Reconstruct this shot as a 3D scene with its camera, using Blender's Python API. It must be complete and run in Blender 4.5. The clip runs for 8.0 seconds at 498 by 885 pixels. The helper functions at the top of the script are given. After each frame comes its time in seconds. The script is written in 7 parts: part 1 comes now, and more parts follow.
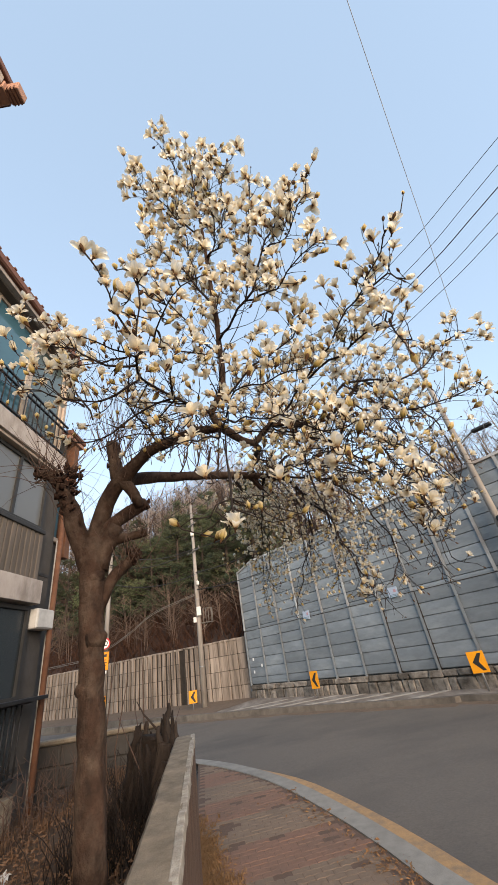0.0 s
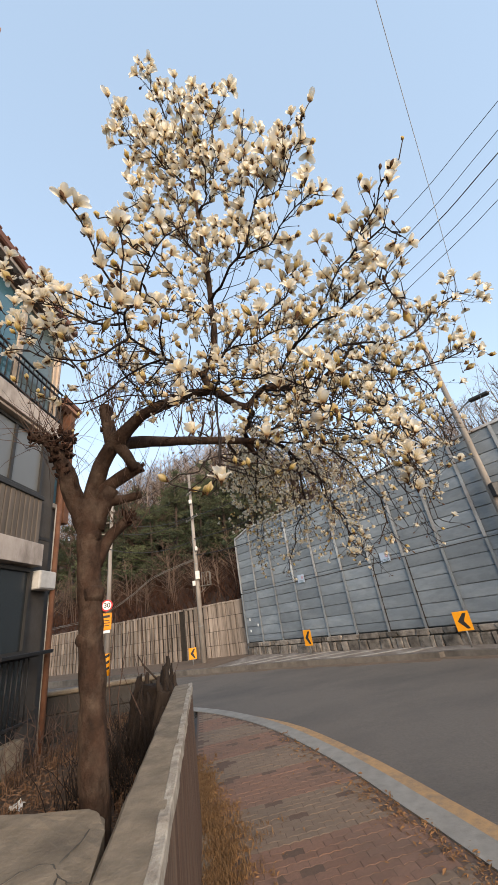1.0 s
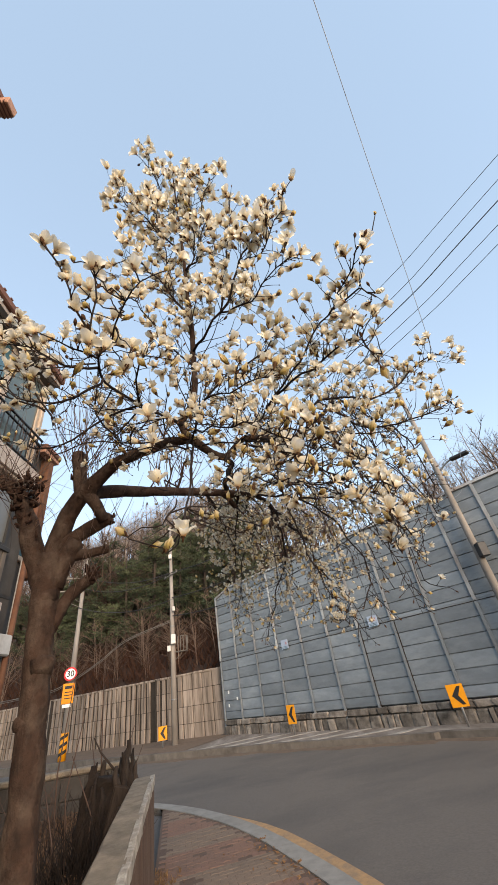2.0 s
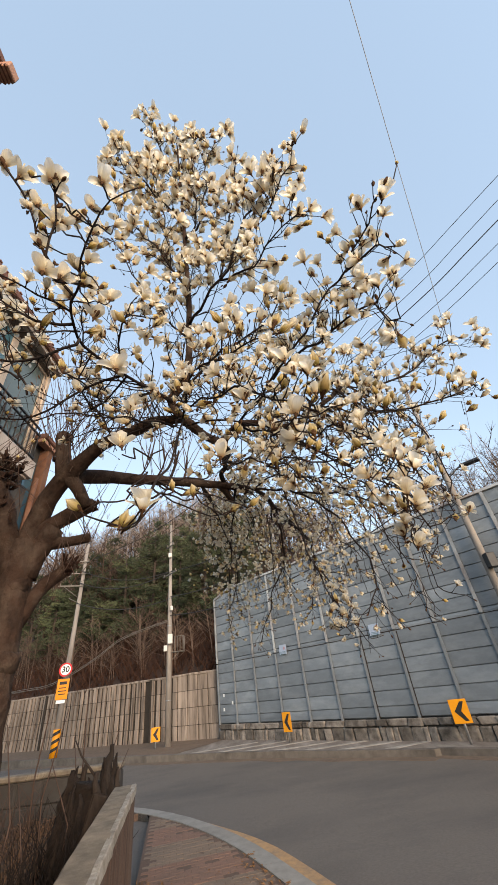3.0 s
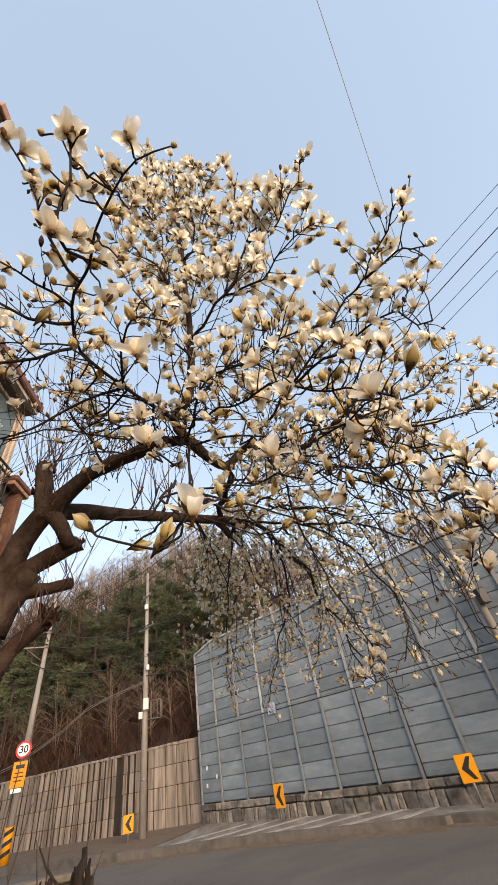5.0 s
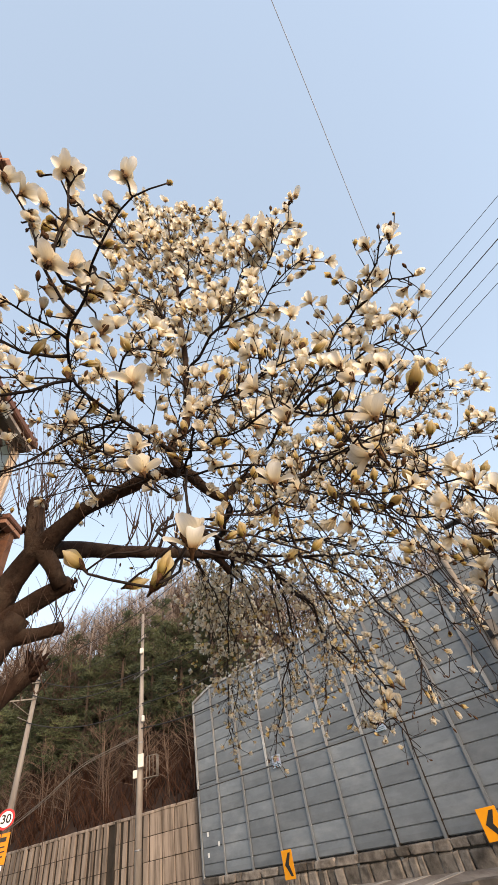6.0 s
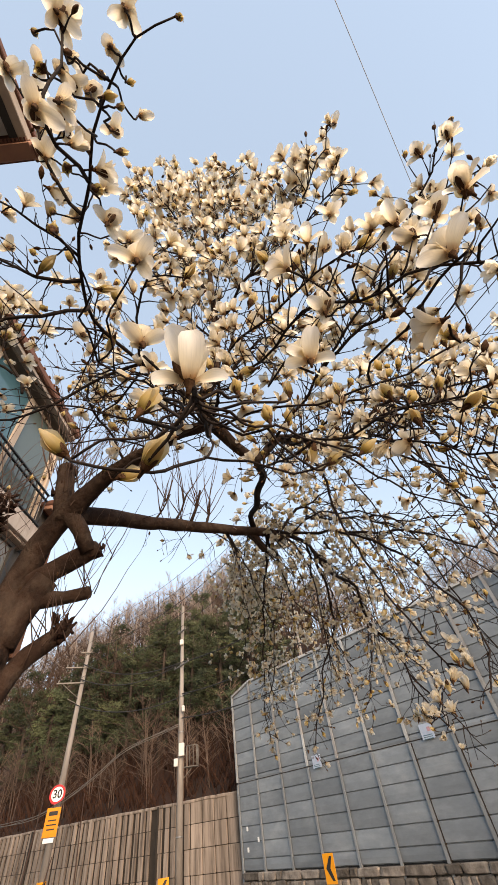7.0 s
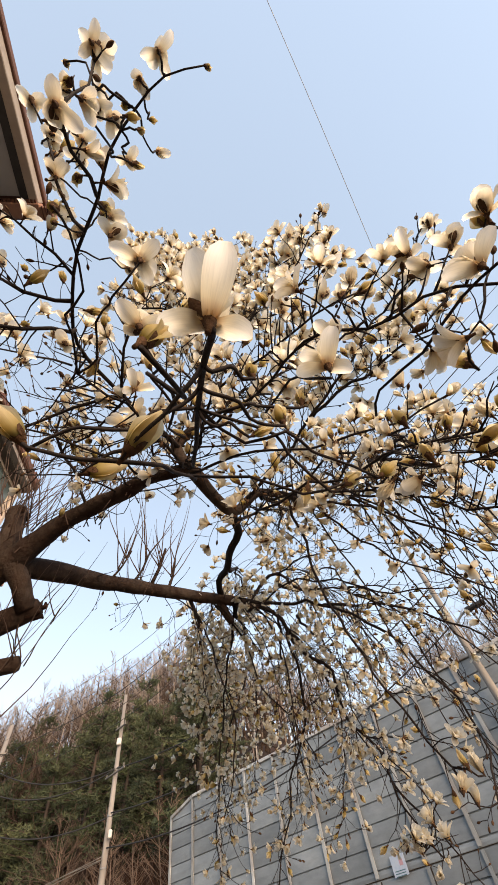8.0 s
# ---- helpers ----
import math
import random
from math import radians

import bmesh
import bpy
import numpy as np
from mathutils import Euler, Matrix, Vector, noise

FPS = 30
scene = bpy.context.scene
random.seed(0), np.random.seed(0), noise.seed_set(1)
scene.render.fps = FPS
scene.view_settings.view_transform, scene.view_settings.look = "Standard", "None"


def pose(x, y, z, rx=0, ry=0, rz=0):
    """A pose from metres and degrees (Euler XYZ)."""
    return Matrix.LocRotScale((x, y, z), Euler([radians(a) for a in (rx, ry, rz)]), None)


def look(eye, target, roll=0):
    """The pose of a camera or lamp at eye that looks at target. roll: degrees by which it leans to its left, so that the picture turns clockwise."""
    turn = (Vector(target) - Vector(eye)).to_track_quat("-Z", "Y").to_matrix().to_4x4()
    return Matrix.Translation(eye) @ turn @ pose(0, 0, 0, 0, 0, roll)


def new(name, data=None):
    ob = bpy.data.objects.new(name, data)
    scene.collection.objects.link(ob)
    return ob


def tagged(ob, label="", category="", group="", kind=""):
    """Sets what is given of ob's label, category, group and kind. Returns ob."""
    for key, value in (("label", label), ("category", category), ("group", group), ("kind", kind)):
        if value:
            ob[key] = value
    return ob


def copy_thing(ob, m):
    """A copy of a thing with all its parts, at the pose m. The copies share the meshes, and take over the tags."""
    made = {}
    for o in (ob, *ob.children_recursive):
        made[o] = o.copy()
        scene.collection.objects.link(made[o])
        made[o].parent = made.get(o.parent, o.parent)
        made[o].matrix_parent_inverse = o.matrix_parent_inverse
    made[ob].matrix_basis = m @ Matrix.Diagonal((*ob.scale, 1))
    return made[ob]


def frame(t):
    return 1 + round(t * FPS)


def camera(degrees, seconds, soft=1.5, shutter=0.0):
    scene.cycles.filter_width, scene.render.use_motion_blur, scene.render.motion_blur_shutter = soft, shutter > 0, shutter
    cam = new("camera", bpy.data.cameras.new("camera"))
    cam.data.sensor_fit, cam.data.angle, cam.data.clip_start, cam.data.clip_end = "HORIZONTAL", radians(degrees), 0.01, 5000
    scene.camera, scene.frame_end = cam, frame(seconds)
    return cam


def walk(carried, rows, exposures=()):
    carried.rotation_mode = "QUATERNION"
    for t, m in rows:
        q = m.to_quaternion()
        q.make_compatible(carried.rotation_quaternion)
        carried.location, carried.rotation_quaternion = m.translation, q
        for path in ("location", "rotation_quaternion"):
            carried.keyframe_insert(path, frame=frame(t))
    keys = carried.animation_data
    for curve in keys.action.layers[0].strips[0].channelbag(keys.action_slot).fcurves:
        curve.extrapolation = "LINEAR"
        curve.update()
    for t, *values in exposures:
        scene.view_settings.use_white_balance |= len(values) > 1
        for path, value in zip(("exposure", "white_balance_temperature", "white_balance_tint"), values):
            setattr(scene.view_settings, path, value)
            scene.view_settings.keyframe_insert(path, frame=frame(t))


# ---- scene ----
cam = camera(69.8, 8.0)
PATH = [
    (0, (0.099, -0.110, 2.040), (0.084, 2.051, 3.296), -10.0),
    (0.5, (0.109, -0.101, 1.989), (0.005, 2.157, 3.055), -8.6),
    (1, (0.130, -0.094, 1.984), (0.092, 2.163, 3.057), -9.6),
    (1.5, (0.149, -0.090, 1.996), (0.185, 2.086, 3.225), -11.4),
    (1.7, (0.155, -0.071, 2.004), (0.234, 2.059, 3.310), -11.0),
    (2.8, (0.268, 0.220, 2.024), (0.353, 2.274, 3.448), -7.9),
    (3, (0.235, 0.260, 2.035), (0.310, 2.334, 3.431), -7.4),
    (3.5, (0.136, 0.359, 2.072), (0.249, 2.248, 3.714), -8.8),
    (4, (0.101, 0.435, 2.090), (0.356, 2.255, 3.790), -9.0),
    (4.5, (0.091, 0.470, 2.089), (0.451, 2.340, 3.715), -13.1),
    (4.7, (0.071, 0.481, 2.089), (0.340, 2.390, 3.689), -12.2),
    (5.8, (0.016, 0.498, 2.101), (0.318, 2.284, 3.812), -13.1),
    (6, (0.035, 0.520, 2.104), (0.363, 2.264, 3.862), -15.3),
    (6.5, (0.066, 0.673, 2.094), (0.288, 2.374, 3.922), -13.8),
    (7, (0.043, 0.804, 2.072), (0.111, 2.547, 3.870), -9.7),
    (7.5, (0.007, 0.892, 2.086), (0.220, 2.480, 4.014), -11.8),
    (8, (-0.010, 0.936, 2.096), (0.311, 2.314, 4.166), -13.9),
]
walk(cam, [(t, look(eye, target, roll)) for t, eye, target, roll in PATH], ((0, 2.51, 7700, 12.5), (3, 2.45, 7800, 12.5), (4, 2.51, 8150, 14), (4.5, 2.46, 8250, 15), (8, 2.54, 8500, 17.0)))

# ---- world and light ----
SUN_EL, SUN_AZ = 14.0, 155.0            # degrees; azimuth clockwise from +y
world = bpy.data.worlds.new("sky")
scene.world = world
world.use_nodes = True
wn = world.node_tree.nodes
sky = wn.new("ShaderNodeTexSky")
sky.sky_type, sky.sun_disc = "NISHITA", False
sky.sun_elevation, sky.sun_rotation = radians(SUN_EL), radians(SUN_AZ)
sky.air_density, sky.dust_density, sky.ozone_density = 0.85, 0.16, 0.35
wn["Background"].inputs[1].default_value = 0.15
# thin high haze evens the sky out
haze = wn.new("ShaderNodeMix")
haze.data_type = "RGBA"
haze.inputs[0].default_value = 0.72
haze.inputs[7].default_value = (0.515, 0.775, 1.155, 1)
world.node_tree.links.new(sky.outputs[0], haze.inputs[6])
world.node_tree.links.new(haze.outputs[2], wn["Background"].inputs[0])
sun = new("sun", bpy.data.lights.new("sun", "SUN"))
sun.data.energy, sun.data.angle, sun.data.color = 1.25, radians(40), (1.0, 0.88, 0.76)
_e, _a = radians(SUN_EL), radians(SUN_AZ)
sun.matrix_world = look((0, 0, 30), Vector((0, 0, 30)) - Vector((math.cos(_e) * math.sin(_a), math.cos(_e) * math.cos(_a), math.sin(_e))))


# ---- materials ----
def mat(name, c1, c2, scale=4.0, rough=0.8, bump=0.15, bscale=40.0, stain=None, sscale=0.7, samount=0.5, stretch=(1, 1, 1), metal=0.0, vary=0.0, space="world", spec=0.3):
    """Two-tone noise colour, larger stains, fine relief; vary: brightness change from object to object."""
    m = bpy.data.materials.new(name)
    m.use_nodes = True
    nt = m.node_tree
    N, K = nt.nodes, nt.links
    b = N["Principled BSDF"]
    b.inputs["Roughness"].default_value, b.inputs["Metallic"].default_value = rough, metal
    b.inputs["Specular IOR Level"].default_value = spec
    if space == "world":
        co = N.new("ShaderNodeNewGeometry").outputs["Position"]
    else:
        co = N.new("ShaderNodeTexCoord").outputs["Object"]
    mp = N.new("ShaderNodeMapping")
    mp.inputs["Scale"].default_value = stretch
    K.new(co, mp.inputs["Vector"])

    def noise_at(s, detail=6.0):
        n = N.new("ShaderNodeTexNoise")
        n.inputs["Scale"].default_value, n.inputs["Detail"].default_value = s, detail
        n.inputs["Roughness"].default_value = 0.65
        K.new(mp.outputs[0], n.inputs["Vector"])
        return n.outputs["Fac"]

    def ramp(fac, lo, hi):
        r = N.new("ShaderNodeMapRange")
        r.inputs["From Min"].default_value, r.inputs["From Max"].default_value = lo, hi
        K.new(fac, r.inputs["Value"])
        return r.outputs[0]

    def mix(fac, a, c, kind="MIX"):
        x = N.new("ShaderNodeMix")
        x.data_type, x.blend_type = "RGBA", kind
        if isinstance(fac, float):
            x.inputs[0].default_value = fac
        else:
            K.new(fac, x.inputs[0])
        for i, v in ((6, a), (7, c)):
            if isinstance(v, tuple):
                x.inputs[i].default_value = (*v, 1)
            else:
                K.new(v, x.inputs[i])
        return x.outputs[2]

    col = mix(ramp(noise_at(scale), 0.3, 0.7), c1, c2)
    if stain:
        f = ramp(noise_at(sscale, 8.0), 0.45, 0.72)
        s = N.new("ShaderNodeMath")
        s.operation = "MULTIPLY"
        s.inputs[1].default_value = samount
        K.new(f, s.inputs[0])
        col = mix(s.outputs[0], col, stain)
    if vary:
        info = N.new("ShaderNodeObjectInfo")
        v = N.new("ShaderNodeMapRange")
        v.inputs["To Min"].default_value, v.inputs["To Max"].default_value = 1 - vary, 1 + vary
        K.new(info.outputs["Random"], v.inputs["Value"])
        h = N.new("ShaderNodeHueSaturation")
        K.new(v.outputs[0], h.inputs["Value"])
        K.new(col, h.inputs["Color"])
        col = h.outputs[0]
    K.new(col, b.inputs["Base Color"])
    if bump:
        bp = N.new("ShaderNodeBump")
        bp.inputs["Strength"].default_value, bp.inputs["Distance"].default_value = bump, 0.02
        K.new(noise_at(bscale), bp.inputs["Height"])
        K.new(bp.outputs[0], b.inputs["Normal"])
    return m


ASPHALT = mat("asphalt", (0.105, 0.090, 0.078), (0.155, 0.133, 0.115), 30, 0.85, 0.5, 120, (0.080, 0.072, 0.066), 0.33, 0.9, (0.8, 1.6, 1))
KERB = mat("kerb_stone", (0.285, 0.265, 0.235), (0.205, 0.19, 0.17), 5, 0.85, 0.3, 60, (0.16, 0.14, 0.12), 1.5, 0.5)
KERB_OLD = mat("old_brown_kerb", (0.17, 0.145, 0.125), (0.11, 0.095, 0.08), 4, 0.9, 0.5, 50, (0.05, 0.043, 0.037), 1.2, 0.8)
DUST = mat("dusty_pale_concrete", (0.20, 0.165, 0.14), (0.13, 0.108, 0.092), 3, 0.9, 0.4, 50, (0.34, 0.31, 0.28), 0.9, 0.7, (2.2, 0.5, 1))
GUTTER = mat("gutter_dust", (0.165, 0.115, 0.082), (0.12, 0.085, 0.062), 6, 0.95, 0.4, 60, (0.09, 0.066, 0.05), 1.5, 0.6)
YELLOW = mat("yellow_road_paint", (0.43, 0.25, 0.115), (0.31, 0.19, 0.10), 12, 0.7, 0.3, 90, (0.17, 0.135, 0.105), 3, 0.7)
WHITE_PAINT = mat("worn_white_road_paint", (0.40, 0.37, 0.33), (0.26, 0.235, 0.205), 6, 0.8, 0.3, 90, (0.16, 0.14, 0.12), 2, 0.8)
PAVER_RED = mat("red_brown_paver", (0.225, 0.125, 0.088), (0.175, 0.10, 0.072), 30, 0.9, 0.4, 150, (0.12, 0.085, 0.065), 1.3, 0.6, vary=0.10)
PAVER_GREY = mat("grey_paver", (0.215, 0.150, 0.108), (0.17, 0.12, 0.087), 30, 0.9, 0.4, 150, (0.12, 0.09, 0.068), 1.3, 0.6, vary=0.10)
SAND = mat("joint_sand", (0.135, 0.085, 0.062), (0.10, 0.066, 0.05), 20, 0.95, 0.4, 90)
CONCRETE = mat("old_concrete", (0.29, 0.235, 0.175), (0.17, 0.136, 0.10), 9, 0.9, 0.35, 60, (0.085, 0.07, 0.056), 3.0, 0.8)
CONCRETE_PALE = mat("pale_concrete_edge", (0.52, 0.47, 0.40), (0.26, 0.22, 0.18), 14, 0.9, 0.6, 50, (0.17, 0.145, 0.12), 4, 0.7)
WALL_BROWN = mat("brown_stained_render", (0.135, 0.075, 0.052), (0.068, 0.04, 0.029), 6, 0.9, 0.5, 60, (0.30, 0.235, 0.18), 3.2, 0.3, (3, 3, 0.35))
EARTH = mat("leaf_litter_earth", (0.10, 0.06, 0.039), (0.05, 0.034, 0.024), 12, 0.95, 0.8, 60, (0.13, 0.075, 0.04), 2.0, 0.5)
FIELD = mat("far_ground", (0.10, 0.085, 0.06), (0.07, 0.065, 0.05), 0.3, 0.95, 0.3, 4)
HILL = mat("hillside_litter", (0.040, 0.023, 0.016), (0.021, 0.013, 0.010), 1.2, 0.95, 0.6, 8, (0.075, 0.032, 0.020), 0.25, 0.6)
PANEL = mat("weathered_steel_panel", (0.195, 0.222, 0.244), (0.148, 0.169, 0.188), 1.6, 0.55, 0.10, 30, (0.30, 0.325, 0.34), 1.1, 0.5, (1, 1, 2.6), 0.15, vary=0.20)
POST = mat("galvanised_post", (0.44, 0.445, 0.44), (0.27, 0.275, 0.275), 4, 0.5, 0.1, 60, (0.22, 0.16, 0.13), 1.3, 0.85, (1, 1, 0.6), 0.2, vary=0.25)
POST_DULL = mat("dull_grey_post", (0.235, 0.255, 0.268), (0.18, 0.196, 0.207), 6, 0.6, 0.1, 60, (0.14, 0.13, 0.125), 1.4, 0.6, (1, 1, 0.4), 0.15, vary=0.12)
STONE = mat("foundation_stone", (0.27, 0.235, 0.20), (0.12, 0.10, 0.085), 5, 0.9, 0.9, 22, (0.045, 0.036, 0.029), 3.5, 0.9, vary=0.5)
MORTAR = mat("dark_mortar", (0.09, 0.082, 0.072), (0.055, 0.05, 0.045), 8, 0.95, 0.5, 40)
RET = mat("streaked_precast_concrete", (0.335, 0.272, 0.225), (0.16, 0.126, 0.102), 3.2, 0.9, 0.35, 30, (0.036, 0.027, 0.021), 6.0, 0.97, (1, 1, 0.07), vary=0.16)
RET_JOINT = mat("dark_wall_joint", (0.042, 0.033, 0.026), (0.025, 0.02, 0.016), 4, 0.95, 0.4, 30)
POLE_CONC = mat("pole_concrete", (0.25, 0.225, 0.205), (0.17, 0.152, 0.138), 3, 0.85, 0.2, 50, (0.14, 0.12, 0.105), 1.5, 0.6, (1, 1, 0.3))
STEEL = mat("grey_steel", (0.24, 0.24, 0.24), (0.18, 0.18, 0.18), 10, 0.45, 0.05, 60, metal=0.6)
ARM = mat("weathered_grey_steel", (0.16, 0.145, 0.13), (0.11, 0.10, 0.09), 10, 0.6, 0.05, 60, metal=0.2)
DARK_STEEL = mat("dark_steel", (0.028, 0.028, 0.03), (0.018, 0.018, 0.02), 10, 0.5, 0.05, 60, metal=0.3)
SIGN_YELLOW = mat("sign_yellow", (0.68, 0.27, 0.012), (0.60, 0.23, 0.012), 6, 0.45, 0.0)
SIGN_ORANGE = mat("sign_orange", (0.72, 0.25, 0.008), (0.65, 0.21, 0.008), 6, 0.45, 0.0)
SIGN_BLACK = mat("sign_black", (0.012, 0.012, 0.012), (0.02, 0.02, 0.02), 6, 0.5, 0.0)
SIGN_WHITE = mat("sign_white", (0.75, 0.75, 0.73), (0.68, 0.68, 0.66), 6, 0.45, 0.0)
SIGN_RED = mat("sign_red", (0.55, 0.025, 0.03), (0.48, 0.02, 0.025), 6, 0.45, 0.0)
BARK = mat("magnolia_bark", (0.052, 0.028, 0.019), (0.019, 0.0115, 0.0085), 16, 0.9, 1.0, 34, (0.105, 0.075, 0.057), 7.5, 0.75, (1, 1, 0.75), spec=0.2)
TORN = mat("torn_bark", (0.055, 0.028, 0.020), (0.021, 0.012, 0.009), 22, 0.95, 1.0, 60, spec=0.15)
TWIG = mat("twig_bark", (0.0135, 0.0095, 0.0085), (0.025, 0.017, 0.0145), 14, 0.85, 0.3, 80, spec=0.2)
WHIP = mat("water_shoot_bark", (0.105, 0.065, 0.05), (0.07, 0.045, 0.036), 14, 0.85, 0.2, 80, spec=0.2)
SCALE = mat("furry_bud_scale", (0.105, 0.052, 0.026), (0.05, 0.026, 0.014), 60, 0.9, 0.5, 220, spec=0.15)
BARE = mat("bare_wood_far", (0.092, 0.060, 0.046), (0.055, 0.037, 0.029), 2, 0.95, 0.0, vary=0.2, spec=0.1)
BARE_PALE = mat("pale_bare_wood_far", (0.20, 0.16, 0.14), (0.13, 0.105, 0.092), 2, 0.95, 0.0, vary=0.2, spec=0.1)
RUSSET = mat("russet_shrub_twigs", (0.16, 0.112, 0.088), (0.10, 0.070, 0.056), 2, 0.95, 0.0, vary=0.3, spec=0.1)
REDBRUSH = mat("russet_brush", (0.075, 0.035, 0.023), (0.045, 0.023, 0.0155), 2, 0.95, 0.0, spec=0.1)
NEEDLE = mat("pine_needles", (0.066, 0.082, 0.042), (0.021, 0.031, 0.021), 0.9, 0.8, 0.0, stain=(0.098, 0.10, 0.048), sscale=0.6, samount=0.7, vary=0.35, spec=0.2)
IVY = mat("dark_creeper", (0.014, 0.0095, 0.0075), (0.031, 0.020, 0.0145), 20, 0.9, 0.8, 60)
DRYGRASS = mat("dry_grass", (0.22, 0.128, 0.065), (0.125, 0.07, 0.036), 9, 0.9, 0.0, spec=0.1)
LITTER = mat("damp_leaf_litter", (0.12, 0.064, 0.038), (0.22, 0.13, 0.08), 11, 0.9, 0.0, spec=0.1)
LEAFDRY = mat("dry_leaf", (0.19, 0.09, 0.04), (0.26, 0.145, 0.07), 14, 0.85, 0.0, spec=0.15)
HOUSE_BEIGE = mat("beige_render", (0.45, 0.39, 0.35), (0.34, 0.285, 0.25), 5, 0.9, 0.3, 60, (0.13, 0.10, 0.08), 2.6, 0.85, (1, 1, 0.45))
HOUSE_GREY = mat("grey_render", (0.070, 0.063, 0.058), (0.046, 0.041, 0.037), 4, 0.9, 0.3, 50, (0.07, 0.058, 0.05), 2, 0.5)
HOUSE_SLAT = mat("brown_grey_cladding", (0.125, 0.10, 0.083), (0.085, 0.07, 0.057), 4, 0.8, 0.2, 60, (0.09, 0.075, 0.06), 2, 0.5, (1, 1, 0.3), vary=0.15)
ROOF_RED = mat("red_brown_eave", (0.17, 0.075, 0.05), (0.125, 0.055, 0.04), 5, 0.75, 0.3, 60, (0.12, 0.06, 0.04), 2, 0.5)
EAVE_ORANGE = mat("salmon_fascia", (0.36, 0.19, 0.13), (0.29, 0.15, 0.105), 5, 0.8, 0.2, 60, (0.30, 0.17, 0.11), 2, 0.4)
FRAME_CREAM = mat("cream_window_frame", (0.42, 0.34, 0.275), (0.34, 0.27, 0.215), 8, 0.6, 0.1, 60, (0.30, 0.22, 0.17), 3, 0.4)
FRAME_DARK = mat("dark_window_frame", (0.04, 0.038, 0.037), (0.028, 0.027, 0.026), 8, 0.55, 0.1, 60)
RUST = mat("rusty_pipe", (0.15, 0.062, 0.034), (0.09, 0.042, 0.026), 8, 0.85, 0.4, 60, (0.20, 0.105, 0.065), 3, 0.5)
SOFFIT = mat("grey_soffit", (0.42, 0.42, 0.42), (0.34, 0.34, 0.345), 3, 0.8, 0.1, 40, (0.25, 0.23, 0.22), 1, 0.5)
BOXWHITE = mat("dull_white_box", (0.55, 0.53, 0.50), (0.46, 0.44, 0.41), 6, 0.6, 0.1, 50, (0.33, 0.30, 0.27), 3, 0.5)
CABLE = mat("cable_black", (0.018, 0.018, 0.02), (0.026, 0.026, 0.028), 10, 0.7, 0.0)
CABLE_GREY = mat("cable_pale", (0.42, 0.43, 0.46), (0.36, 0.37, 0.40), 10, 0.6, 0.0)
OLDWOOD = mat("old_grey_wood", (0.055, 0.038, 0.029), (0.026, 0.018, 0.014), 6, 0.9, 0.8, 40, (0.02, 0.016, 0.013), 2, 0.6, (1, 1, 0.3))
FADED_RED = mat("faded_red_print", (0.42, 0.24, 0.27), (0.34, 0.22, 0.26), 9, 0.7, 0.0)
POSTER = mat("faded_notice_paper", (0.36, 0.43, 0.53), (0.28, 0.35, 0.46), 9, 0.7, 0.0, stain=(0.45, 0.47, 0.5), sscale=7, samount=0.6)


def glass(name, tint, rough):
    m = bpy.data.materials.new(name)
    m.use_nodes = True
    nt = m.node_tree
    b = nt.nodes["Principled BSDF"]
    b.inputs["Base Color"].default_value = (*tint, 1)
    b.inputs["Roughness"].default_value = rough
    b.inputs["Specular IOR Level"].default_value = 0.7
    n = nt.nodes.new("ShaderNodeTexNoise")
    n.inputs["Scale"].default_value = 1.5
    bp = nt.nodes.new("ShaderNodeBump")
    bp.inputs["Strength"].default_value, bp.inputs["Distance"].default_value = 0.06, 0.05
    nt.links.new(n.outputs["Fac"], bp.inputs["Height"])
    nt.links.new(bp.outputs[0], b.inputs["Normal"])
    return m


GLASS_BLUE = glass("blue_grey_glass", (0.05, 0.12, 0.15), 0.08)
GLASS_GREEN = glass("grey_green_glass", (0.085, 0.11, 0.105), 0.2)
GLASS_DARK = glass("dark_glass", (0.020, 0.026, 0.030), 0.25)
GLASS_FROST = glass("frosted_glass", (0.13, 0.13, 0.125), 0.35)


